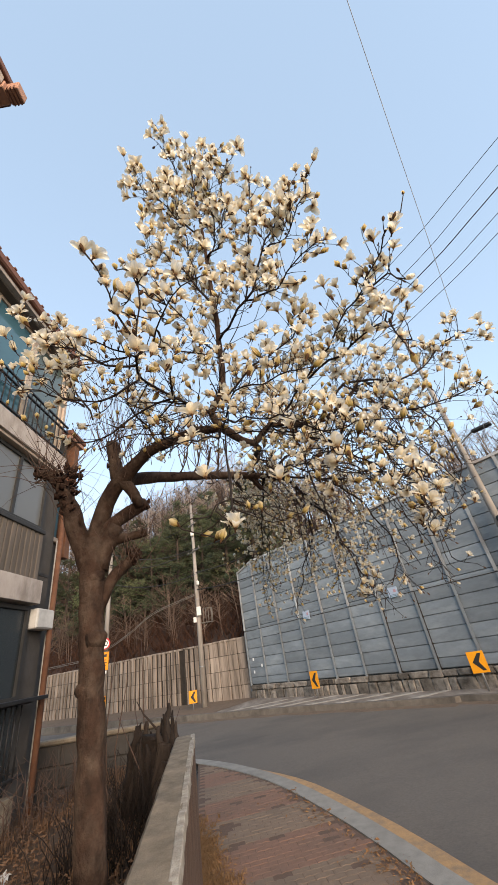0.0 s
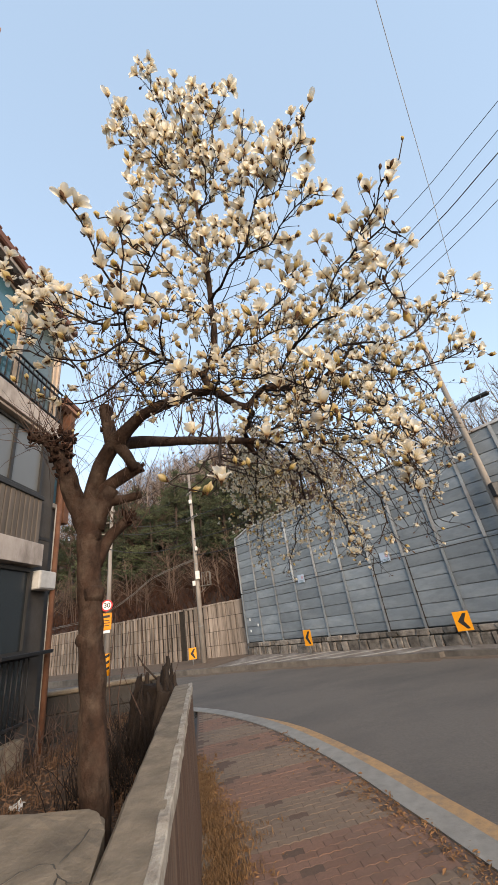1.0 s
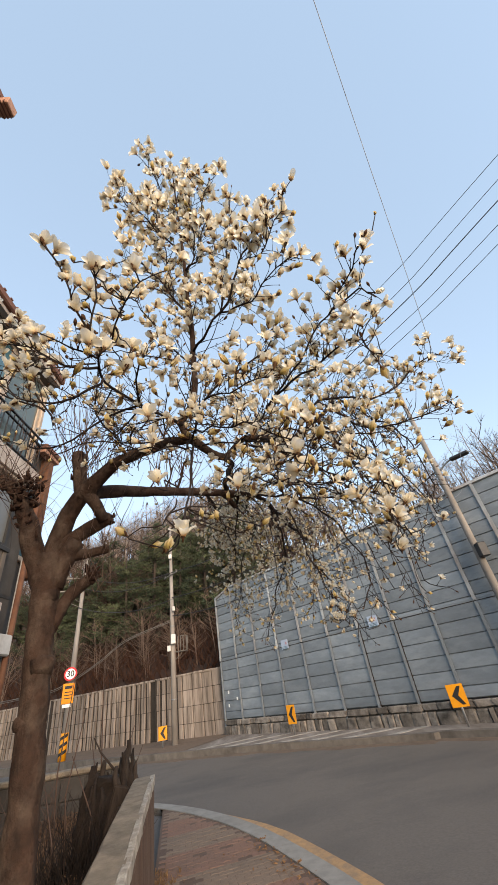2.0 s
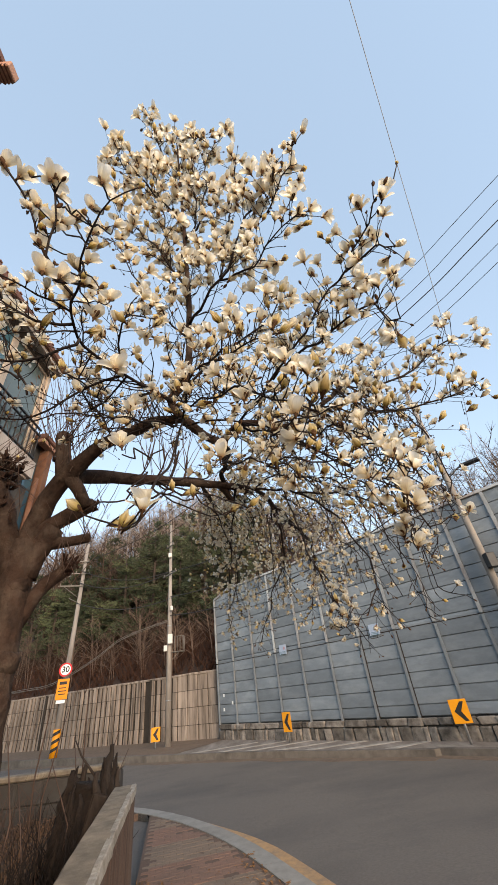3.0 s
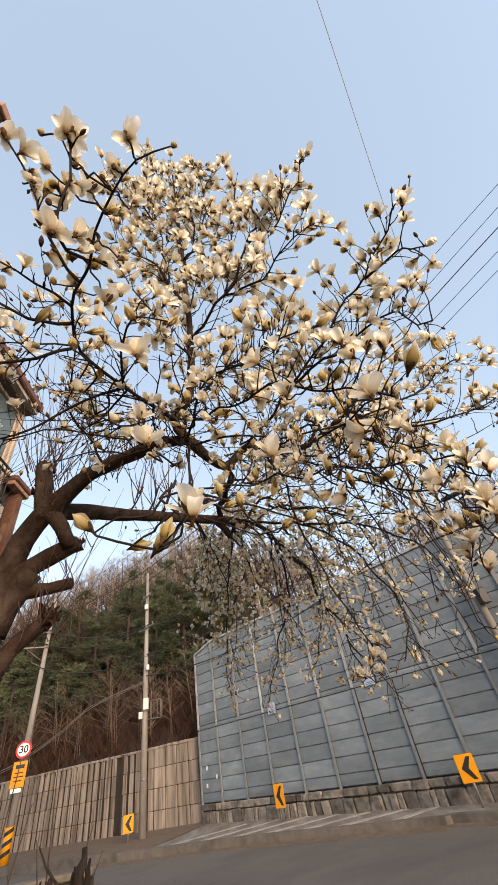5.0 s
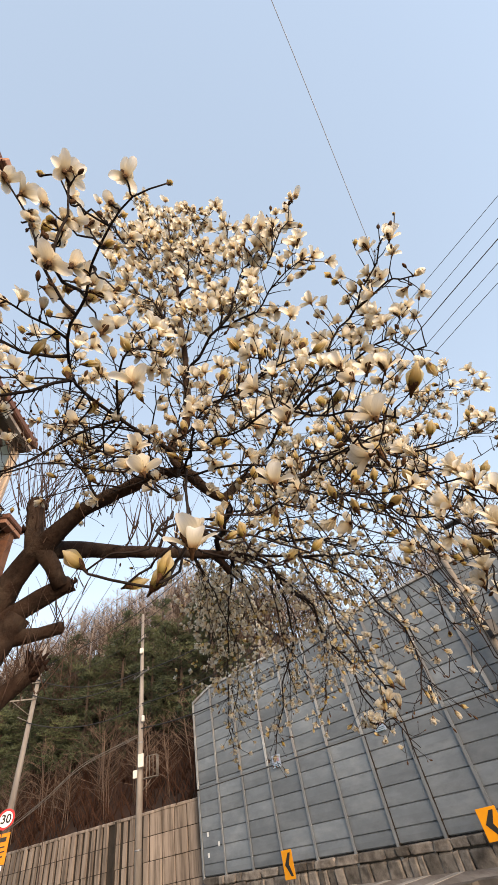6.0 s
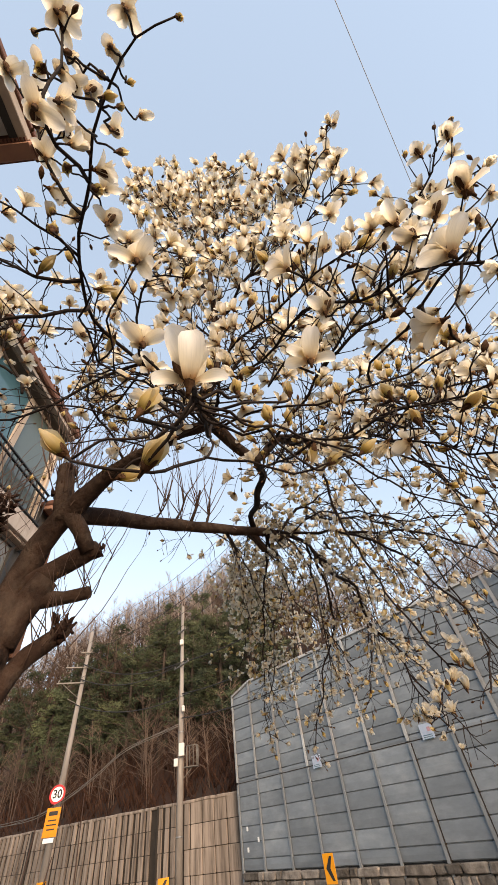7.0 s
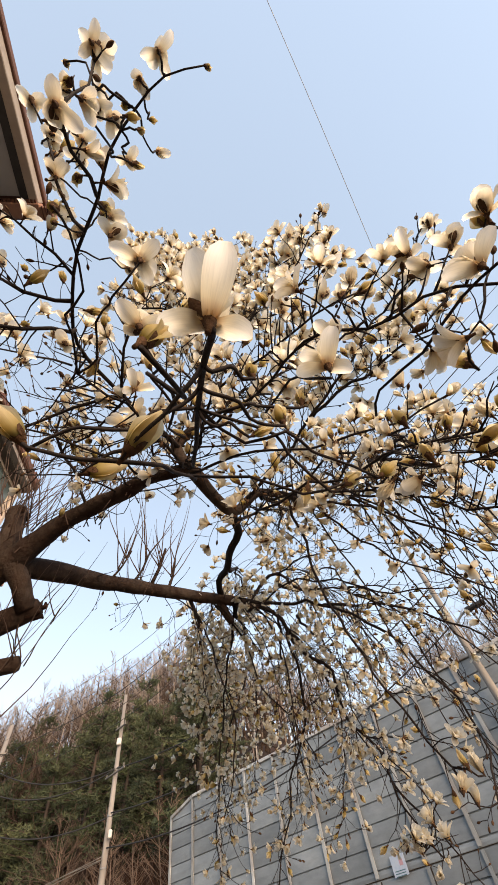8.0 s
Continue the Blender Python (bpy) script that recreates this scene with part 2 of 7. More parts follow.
def tepal_material(name, tip, base, deep, at=0.2):
    """Thin flower tepal: light passes through; a warmer tint towards the base, faint veins."""
    m = bpy.data.materials.new(name)
    m.use_nodes = True
    nt = m.node_tree
    N, K = nt.nodes, nt.links
    out, b = N["Material Output"], N["Principled BSDF"]
    uv = N.new("ShaderNodeUVMap")
    uv.uv_map = "uv"
    sep = N.new("ShaderNodeSeparateXYZ")
    K.new(uv.outputs[0], sep.inputs[0])
    cr = N.new("ShaderNodeValToRGB")
    cr.color_ramp.elements[0].position, cr.color_ramp.elements[0].color = 0.0, (*deep, 1)
    cr.color_ramp.elements[1].position, cr.color_ramp.elements[1].color = 0.85, (*tip, 1)
    e = cr.color_ramp.elements.new(at)
    e.color = (*base, 1)
    K.new(sep.outputs["Y"], cr.inputs[0])
    mp = N.new("ShaderNodeMapping")
    mp.inputs["Scale"].default_value = (22, 2.5, 1)
    K.new(uv.outputs[0], mp.inputs["Vector"])
    n = N.new("ShaderNodeTexNoise")
    n.inputs["Scale"].default_value, n.inputs["Detail"].default_value = 1.0, 4.0
    K.new(mp.outputs[0], n.inputs["Vector"])
    r = N.new("ShaderNodeMapRange")
    r.inputs["To Min"].default_value, r.inputs["To Max"].default_value = 0.76, 1.07
    K.new(n.outputs["Fac"], r.inputs["Value"])
    g = N.new("ShaderNodeNewGeometry")
    r2 = N.new("ShaderNodeMapRange")
    r2.inputs["To Min"].default_value, r2.inputs["To Max"].default_value = 0.84, 1.06
    K.new(g.outputs["Random Per Island"], r2.inputs["Value"])
    mu = N.new("ShaderNodeMath")
    mu.operation = "MULTIPLY"
    K.new(r.outputs[0], mu.inputs[0])
    K.new(r2.outputs[0], mu.inputs[1])
    h = N.new("ShaderNodeHueSaturation")
    K.new(mu.outputs[0], h.inputs["Value"])
    K.new(cr.outputs[0], h.inputs["Color"])
    b.inputs["Roughness"].default_value = 0.5
    b.inputs["Specular IOR Level"].default_value = 0.25
    K.new(h.outputs[0], b.inputs["Base Color"])
    tr = N.new("ShaderNodeBsdfTranslucent")
    K.new(h.outputs[0], tr.inputs["Color"])
    mx = N.new("ShaderNodeMixShader")
    mx.inputs[0].default_value = 0.68
    K.new(b.outputs[0], mx.inputs[1])
    K.new(tr.outputs[0], mx.inputs[2])
    K.new(mx.outputs[0], out.inputs["Surface"])
    return m


TEPAL = tepal_material("cream_tepal", (0.97, 0.925, 0.83), (0.975, 0.875, 0.66), (0.73, 0.48, 0.235), 0.27)
TEPAL_BUD = tepal_material("greenish_bud_tepal", (0.93, 0.82, 0.58), (0.82, 0.65, 0.28), (0.33, 0.25, 0.05), 0.38)


# ---- building helpers ----
def part(name, bm, material, parent=None, label="", kind="", smooth=False):
    """Links a bmesh as one mesh object, under parent if there is one."""
    me = bpy.data.meshes.new(name)
    bm.to_mesh(me)
    bm.free()
    for m in (material if isinstance(material, (list, tuple)) else (material,)):
        me.materials.append(m)
    if smooth:
        me.polygons.foreach_set("use_smooth", [True] * len(me.polygons))
    ob = new(name, me)
    ob.parent = parent
    return tagged(ob, label, kind=kind)


def share(name, me, parent, m, label=""):
    ob = new(name, me)
    ob.parent = parent
    ob.matrix_basis = m
    return tagged(ob, label)


def thing(name, m, label, category, group="", kind=""):
    ob = new(name)
    ob.matrix_basis = m
    return tagged(ob, label, category, group, kind)


def box(x0, y0, z0, x1, y1, z1, bm=None, bevel=0.0, m=None):
    bm = bm or bmesh.new()
    one = bmesh.new()
    bmesh.ops.create_cube(one, size=1)
    bmesh.ops.scale(one, verts=one.verts, vec=(x1 - x0, y1 - y0, z1 - z0))
    bmesh.ops.translate(one, verts=one.verts, vec=((x0 + x1) / 2, (y0 + y1) / 2, (z0 + z1) / 2))
    if bevel:
        bmesh.ops.bevel(one, geom=one.edges[:], offset=bevel, segments=1, affect="EDGES")
    if m is not None:
        bmesh.ops.transform(one, verts=one.verts, matrix=m)
    return join(bm, one)


def join(bm, one):
    ids = {}
    for v in one.verts:
        ids[v] = bm.verts.new(v.co)
    for f in one.faces:
        g = bm.faces.new([ids[v] for v in f.verts])
        g.smooth, g.material_index = f.smooth, f.material_index
    one.free()
    return bm


def tube_arrays(points, radii, sides):
    """Vertices and faces of a closed tube along the points."""
    P = [Vector(p) for p in points]
    V, F = [], []
    up = Vector((0.31, 0.17, 0.93))
    for i, p in enumerate(P):
        d = (P[min(i + 1, len(P) - 1)] - P[max(i - 1, 0)])
        if d.length < 1e-6:
            d = Vector((0, 0, 1))
        d.normalize()
        a = d.cross(up)
        if a.length < 1e-3:
            a = d.cross(Vector((1, 0, 0)))
        a.normalize()
        b = d.cross(a)
        up = a.cross(d)
        for k in range(sides):
            t = 2 * math.pi * k / sides
            V.append(p + (a * math.cos(t) + b * math.sin(t)) * radii[i])
    n = len(P)
    for i in range(n - 1):
        for k in range(sides):
            j = (k + 1) % sides
            F.append((i * sides + k, i * sides + j, (i + 1) * sides + j, (i + 1) * sides + k))
    F.append(tuple(range(sides))[::-1])
    F.append(tuple((n - 1) * sides + k for k in range(sides)))
    return V, F


def tube(points, radii, sides=8, bm=None, smooth=True):
    bm = bm or bmesh.new()
    V, F = tube_arrays(points, radii, sides)
    vs = [bm.verts.new(v) for v in V]
    for f in F:
        g = bm.faces.new([vs[i] for i in f])
        g.smooth = smooth
    return bm


def rod(a, b, r0, r1=None, sides=10, bm=None):
    return tube([a, b], [r0, r0 if r1 is None else r1], sides, bm)


def spline(points, step=0.05):
    """Points along a smooth curve through the given ones, and each one's share of the way."""
    P = [Vector(p) for p in points]
    if len(P) == 2:
        n = max(2, int((P[1] - P[0]).length / step))
        return [P[0].lerp(P[1], i / n) for i in range(n + 1)]
    Q = [2 * P[0] - P[1]] + P + [2 * P[-1] - P[-2]]
    out = []
    for i in range(1, len(Q) - 2):
        a, b, c, d = Q[i - 1:i + 3]
        n = max(2, int((c - b).length / step))
        for k in range(n):
            t = k / n
            out.append(0.5 * (2 * b + (c - a) * t + (2 * a - 5 * b + 4 * c - d) * t * t + (3 * b - a - 3 * c + d) * t ** 3))
    return out + [P[-1]]


def prism(outline, z0, z1, bm=None):
    """An upright solid over a plan outline (counter-clockwise)."""
    bm = bm or bmesh.new()
    lo = [bm.verts.new((x, y, z0)) for x, y in outline]
    hi = [bm.verts.new((x, y, z1)) for x, y in outline]
    bm.faces.new(hi)
    bm.faces.new(lo[::-1])
    n = len(lo)
    for i in range(n):
        bm.faces.new((lo[i], lo[(i + 1) % n], hi[(i + 1) % n], hi[i]))
    return bm


def plate(outline, t, bm=None, m=None):
    """A flat plate in the local x-z plane, facing -y, of thickness t."""
    bm = bm or bmesh.new()
    one = bmesh.new()
    a = [one.verts.new((x, 0, z)) for x, z in outline]
    b = [one.verts.new((x, t, z)) for x, z in outline]
    one.faces.new(a)
    one.faces.new(b[::-1])
    n = len(a)
    for i in range(n):
        one.faces.new((a[(i + 1) % n], a[i], b[i], b[(i + 1) % n]))
    if m is not None:
        bmesh.ops.transform(one, verts=one.verts, matrix=m)
    return join(bm, one)


def mesh_object(name, V, F, material, parent=None, label="", kind="", smooth=True, uv=None, slots=None):
    me = bpy.data.meshes.new(name)
    me.from_pydata([tuple(v) for v in V], [], F)
    for m in (material if isinstance(material, (list, tuple)) else (material,)):
        me.materials.append(m)
    if slots is not None:
        me.polygons.foreach_set("material_index", slots)
    if uv is not None:
        lay = me.uv_layers.new(name="uv")
        idx = np.zeros(len(me.loops), dtype=np.int32)
        me.loops.foreach_get("vertex_index", idx)
        lay.data.foreach_set("uv", np.asarray(uv, dtype=np.float32)[idx].ravel())
    if smooth:
        me.polygons.foreach_set("use_smooth", [True] * len(me.polygons))
    ob = new(name, me)
    ob.parent = parent
    return tagged(ob, label, kind=kind)


class Heap:
    """Collects many small pieces for one mesh."""

    def __init__(self):
        self.V, self.F = [], []

    def add(self, V, F):
        n = len(self.V)
        self.V += V
        self.F += [tuple(i + n for i in f) for f in F]

    def tube(self, points, radii, sides=4):
        self.add(*tube_arrays(points, radii, sides))


def along(frame_origin, direction):
    """A frame with x along the plan direction and y to its left."""
    d = Vector((direction[0], direction[1], 0)).normalized()
    return Matrix(((d.x, -d.y, 0, frame_origin[0]), (d.y, d.x, 0, frame_origin[1]), (0, 0, 1, 0), (0, 0, 0, 1)))


# ---- ground, road, pavement ----
ROAD_Z = -0.125
# inner edge of the near kerb, from behind the camera round the bend
NEAR_KERB = spline([(3.1, -14, 0), (2.75, -6, 0), (2.3, -0.5, 0), (1.75, 2.4, 0), (1.36, 3.8, 0), (0.95, 4.97, 0), (0.5, 6.2, 0), (-0.40, 8.1, 0), (-1.25, 9.4, 0), (-2.2, 10.5, 0), (-3.4, 11.5, 0), (-5.7, 12.9, 0), (-9, 15.2, 0), (-16, 18.0, 0), (-30, 23.0, 0)], 0.5)
FAR_KERB = spline([(22, -8, 0), (11.8, 3.6, 0), (5.3, 11.4, 0), (4.3, 12.2, 0), (3.2, 13.0, 0), (2.0, 13.9, 0), (0.55, 15.05, 0), (-1.4, 16.35, 0), (-3.5, 17.6, 0), (-5.5, 18.85, 0), (-10, 21.6, 0), (-16, 24.8, 0), (-32, 33.2, 0)], 0.5)


def offset_line(line, d):
    """The line moved d to its left in plan."""
    out = []
    for i, p in enumerate(line):
        t = line[min(i + 1, len(line) - 1)] - line[max(i - 1, 0)]
        n = Vector((-t.y, t.x, 0)).normalized()
        out.append(p + n * d)
    return out


def ribbon(a, b, z0, z1, bm=None):
    """A solid strip between two plan lines with as many points."""
    bm = bm or bmesh.new()
    A0, A1, B0, B1 = [], [], [], []
    for p, q in zip(a, b):
        A0.append(bm.verts.new((p.x, p.y, z0)))
        A1.append(bm.verts.new((p.x, p.y, z1)))
        B0.append(bm.verts.new((q.x, q.y, z0)))
        B1.append(bm.verts.new((q.x, q.y, z1)))
    for i in range(len(a) - 1):
        bm.faces.new((A1[i], A1[i + 1], B1[i + 1], B1[i]))
        bm.faces.new((A0[i], A0[i + 1], A1[i + 1], A1[i]))
        bm.faces.new((B1[i], B1[i + 1], B0[i + 1], B0[i]))
    bmesh.ops.recalc_face_normals(bm, faces=bm.faces)
    return bm


bm = bmesh.new()
bmesh.ops.create_grid(bm, x_segments=40, y_segments=40, size=900)
ground = tagged(part("ground", bm, FIELD), "dull brown open ground reaching the horizon", "ground", kind="structure")
ground.location.z = -0.45

def road_z(x, y):
    """The carriageway is banked: it rises gently to the outside of the bend."""
    u = min(1.0, max(0.0, (0.726 * x + 0.688 * y - 5.0) / 7.2))
    return ROAD_Z + 0.19 * u


bm = bmesh.new()
bmesh.ops.create_grid(bm, x_segments=120, y_segments=120, size=38)
for v in bm.verts:
    v.co.z = road_z(v.co.x, v.co.y)
road = tagged(part("road", bm, ASPHALT), "worn grey asphalt road bending round a corner", "road", kind="structure")

kerb = tagged(part("kerb", ribbon(offset_line(NEAR_KERB, -0.27), offset_line(NEAR_KERB, 0.0), -0.3, 0.012), KERB), "pale concrete kerb along the pavement edge", "kerb", kind="structure")
k_in, k_out = offset_line(NEAR_KERB, -0.31)[:51], offset_line(NEAR_KERB, -0.63)[:51]
bm = ribbon([p + (q - p) * min(1.0, 0.15 + (50 - i) / 9) for i, (p, q) in enumerate(zip(k_in, k_out))], k_in, -0.02, 0.006)
for v in bm.verts:
    v.co.z += road_z(v.co.x, v.co.y)
tagged(part("road_marking", bm, YELLOW), "faded yellow edge line painted on asphalt", "road marking", kind="structure")
# the pavement slab under the pavers reaches from the kerb to the yard wall
WALL_D = Vector((-0.205, 0.979, 0)).normalized()
WALL_P = Vector((-0.085, 0.0, 0))


def wall_x(y):
    return WALL_P.x + WALL_D.x / WALL_D.y * (y - WALL_P.y)


left = [Vector((max(wall_x(p.y) - 0.12, -3.2) if p.y < 11.4 else p.x - 1.2, p.y - (0 if p.y < 11.4 else 1.2), 0)) for p in NEAR_KERB]
pavement = tagged(part("pavement", ribbon(offset_line(NEAR_KERB, 0.0), left, -0.3, -0.0025), SAND), "sandy bed of a block-paved pavement", "pavement", kind="structure")

edge = [p for p in NEAR_KERB if -6 < p.y < 5.1]
tagged(part("trim", ribbon([Vector((wall_x(p.y) + 0.11 + 0.02 * noise.noise((p.y * 2, 1, 0)), p.y, 0)) for p in edge], [Vector((wall_x(p.y) - 0.05, p.y, 0)) for p in edge], -0.25, 0.012), CONCRETE), "grey concrete edging along the wall foot", "edging", kind="structure")
# far pavement, its kerb and hatching
far_pav = tagged(part("pavement_far", ribbon(offset_line(FAR_KERB, -0.2), offset_line(FAR_KERB, -3.7), -0.3, 0.17), DUST), "dusty concrete pavement strip below the barrier", "pavement", kind="structure")
fk, fk2 = offset_line(FAR_KERB, 0.0), offset_line(FAR_KERB, -0.2)
tagged(part("kerb_far", ribbon(fk, fk2, -0.3, 0.195), KERB_OLD), "weathered concrete kerb on the far roadside", "kerb", kind="structure")

# worn pale hatch strokes across the far pavement
fk_in, fk_mid = offset_line(FAR_KERB, -0.22), offset_line(FAR_KERB, -2.1)
for i0 in [i for i, p in enumerate(FAR_KERB) if -3.6 < p.x < 3.4][::2]:
    a, b = fk_in[i0], fk_mid[i0 - 3]
    d = (b - a).normalized()
    n = Vector((-d.y, d.x, 0)) * 0.13
    tagged(part("road_marking", prism([(q.x, q.y) for q in (a - n, b - n * 0.6, b + n * 0.6, a + n)], 0.15, 0.176), WHITE_PAINT), "worn pale hatch stroke on a dusty pavement", "road marking", kind="structure")
# bare earth below the retaining wall, and dust swept into the far gutter
west = [i for i, p in enumerate(FAR_KERB) if -20 < p.x < -3.4]
tagged(part("verge", ribbon([fk2[i] for i in west], [offset_line(FAR_KERB, -3.7)[i] for i in west], 0.1, 0.182), GUTTER), "bare brown earth at the foot of a retaining wall", "verge", kind="structure")
fk_g = offset_line(FAR_KERB, 0.42)
east = [i for i, p in enumerate(FAR_KERB) if -14 < p.x < 9]
bm = ribbon([FAR_KERB[i] + (fk_g[i] - FAR_KERB[i]) * (0.75 + 0.5 * noise.noise((i * 0.6, 2, 1))) for i in east], [FAR_KERB[i] for i in east], -0.02, 0.006)
for v in bm.verts:
    v.co.z += road_z(v.co.x, v.co.y)
tagged(part("gutter_dust", bm, GUTTER), "pale brown dust along the far gutter", "dust", kind="structure")
bm = ribbon(offset_line(NEAR_KERB, -0.312)[:70], offset_line(NEAR_KERB, -0.27)[:70], -0.02, 0.008)
for v in bm.verts:
    v.co.z += road_z(v.co.x, v.co.y)
tagged(part("kerb_seam", bm, MORTAR), "dark dirty seam between kerb and asphalt", "seam", kind="structure")

# an unseen slope, added to close the street behind and block some low sun
bm = bmesh.new()
bmesh.ops.create_grid(bm, x_segments=60, y_segments=12, size=1)
for v in bm.verts:
    a, w = radians(180 + v.co.x * 100), (v.co.y + 1) / 2
    d = 12 + 22 * w
    v.co = (4 + d * math.sin(a), d * math.cos(a), -0.4 + 4.5 * min(1.0, w * 2.2) + 0.6 * noise.noise((a * 9, w * 5, 0)))
tagged(part("hill_south", bm, FIELD, smooth=True), "unseen added brown slope behind, blocking some low sun", "hill", kind="structure")

# ---- the magnolia's walled bed and the yard ----
wall = thing("wall_yard", Matrix.Identity(4), "low rendered wall with a rough concrete coping", "wall", kind="structure")
F_WALL = along((WALL_P.x, WALL_P.y), (WALL_D.x, WALL_D.y))
wall.matrix_basis = F_WALL
L_WALL = 5.15


def rough_box(x0, y0, z0, x1, y1, z1, nx, amp, seed, scale=4.0, edge=0.02):
    """A long block whose edges wander a little."""
    bm = box(x0, y0, z0, x1, y1, z1)
    bmesh.ops.subdivide_edges(bm, edges=[e for e in bm.edges if abs(e.verts[0].co.x - e.verts[1].co.x) > 0.5 * (x1 - x0)], cuts=nx, use_grid_fill=True)
    bmesh.ops.bevel(bm, geom=[e for e in bm.edges if e.calc_face_angle(0) > 1.0], offset=edge, segments=1, affect="EDGES")
    for v in bm.verts:
        v.co += noise.noise_vector(v.co * scale + Vector((seed, 0, 0))) * amp
    return bm


part("body", rough_box(-6, 0.0, -0.4, L_WALL, 0.195, 1.27, 60, 0.012, 3), WALL_BROWN, wall)
part("coping", rough_box(-6, 0.0, 1.27, L_WALL + 0.03, 0.215, 1.345, 90, 0.008, 7), CONCRETE, wall, "grey concrete coping")
part("coping_edge", rough_box(-6, -0.006, 1.275, L_WALL + 0.02, 0.04, 1.3475, 90, 0.009, 19, 9.0, 0.006), CONCRETE_PALE, wall, "pale worn mortar edge")
# the wide gate pier top beside the wall
pier = thing("wall_pier", Matrix.Identity(4), "broad cracked concrete pier beside the yard wall", "pier", kind="structure")
bm = prism([(-0.46, 0.6), (-0.62, 1.44), (-0.735, 1.80), (-0.80, 1.95), (-0.83, 1.985), (-0.90, 2.005), (-1.37, 2.10), (-2.3, 2.33), (-2.2, 0.4)], -0.2, 1.305)
bmesh.ops.bevel(bm, geom=[e for e in bm.edges if min(v.co.z for v in e.verts) > 1], offset=0.025, segments=2, affect="EDGES")
bmesh.ops.triangulate(bm, faces=[f for f in bm.faces if len(f.verts) > 4])
bmesh.ops.subdivide_edges(bm, edges=bm.edges[:], cuts=4, use_grid_fill=True)
for v in bm.verts:
    v.co += noise.noise_vector(v.co * 5) * 0.010 + noise.noise_vector(v.co * 19) * 0.004
part("block", bm, CONCRETE, pier)
for pts in ([(-0.98, 1.48), (-0.94, 1.58), (-0.88, 1.61), (-0.82, 1.60), (-0.76, 1.53), (-0.71, 1.48), (-0.66, 1.475)], [(-0.80, 1.60), (-0.805, 1.66), (-0.80, 1.73), (-0.81, 1.82)], [(-0.76, 1.53), (-0.75, 1.45), (-0.77, 1.38)]):
    p3 = spline([Vector((x + 0.012 * noise.noise((x * 30, y * 30, 3)), y, 1.306)) for x, y in pts], 0.02)
    p3 = [p + noise.noise_vector(p * 25) * 0.012 for p in p3]
    part("crack", tube([Vector((p.x, p.y, 1.304)) for p in p3], [0.0015 + 0.005 * abs(noise.noise((i * 0.7, 3, 5))) for i in range(len(p3))], 5), MORTAR, pier, "dark crack filled with soil")

# yard earth, a sheet that rises towards the house
bm = bmesh.new()
bmesh.ops.create_grid(bm, x_segments=60, y_segments=80, size=1)
for v in bm.verts:
    y = -5 + (v.co.y + 1) * 0.5 * 13.2
    x1 = wall_x(y) - 0.18 if y < 5.3 else wall_x(5.3) - 0.18 - 0.9 * (y - 5.3)
    x = -3.85 + (v.co.x + 1) * 0.5 * (x1 + 3.85)
    v.co = (x, y, 0.62 + 0.05 * noise.noise((x * 1.3, y * 1.3, 0)) + 0.03 * noise.noise((x * 6, y * 6, 2)))
yard = tagged(part("ground_yard", bm, EARTH, smooth=True), "brown earth strewn with dead leaves and weeds", "ground", kind="structure")
yw = thing("wall_yard_end", Matrix.Identity(4), "low block wall closing the yard towards the road", "wall", kind="structure")
for r in range(3):
    for c in range(8):
        part("block", rough_box(-5.6 + c * 0.42, 8.0, 0.2 + r * 0.31, -5.6 + c * 0.42 + 0.405, 8.16, 0.2 + r * 0.31 + 0.298, 3, 0.008, r * 9 + c), HOUSE_GREY, yw)
part("cap", rough_box(-5.65, 7.97, 1.13, -2.25, 8.19, 1.21, 30, 0.01, 4), CONCRETE, yw, "grey concrete cap")
part("core", box(-5.6, 8.03, -0.4, -2.27, 8.13, 1.12), MORTAR, yw)

# ---- steel sound barrier on its stone footing ----
B_FRAME = along((-1.88, 20.6), (0.688, -0.726))     # local y points away from the road
BAY, FOOT, B_LEN, MID, B_TOP = 1.40, 0.72, 50.0, 3.0035, 6.2
ROWS = [(0.0, 0.28)] + [(0.28 + 0.4007 * k, 0.4007) for k in range(5)] + [(2.2835, 0.14)] + [(2.4235 + 0.3821 * k, 0.3821) for k in range(8)]   # foot and height of each panel row
barrier = thing("barrier", B_FRAME, "tall wall of weathered blue-grey steel panels between posts", "barrier", kind="structure")
posts = [-0.08, 1.15] + [2.55 + BAY * k for k in range(17)] + [2.55 + BAY * 17 + 2.8 * k for k in range(9)]
panel_mesh = {}
rng = random.Random(4)
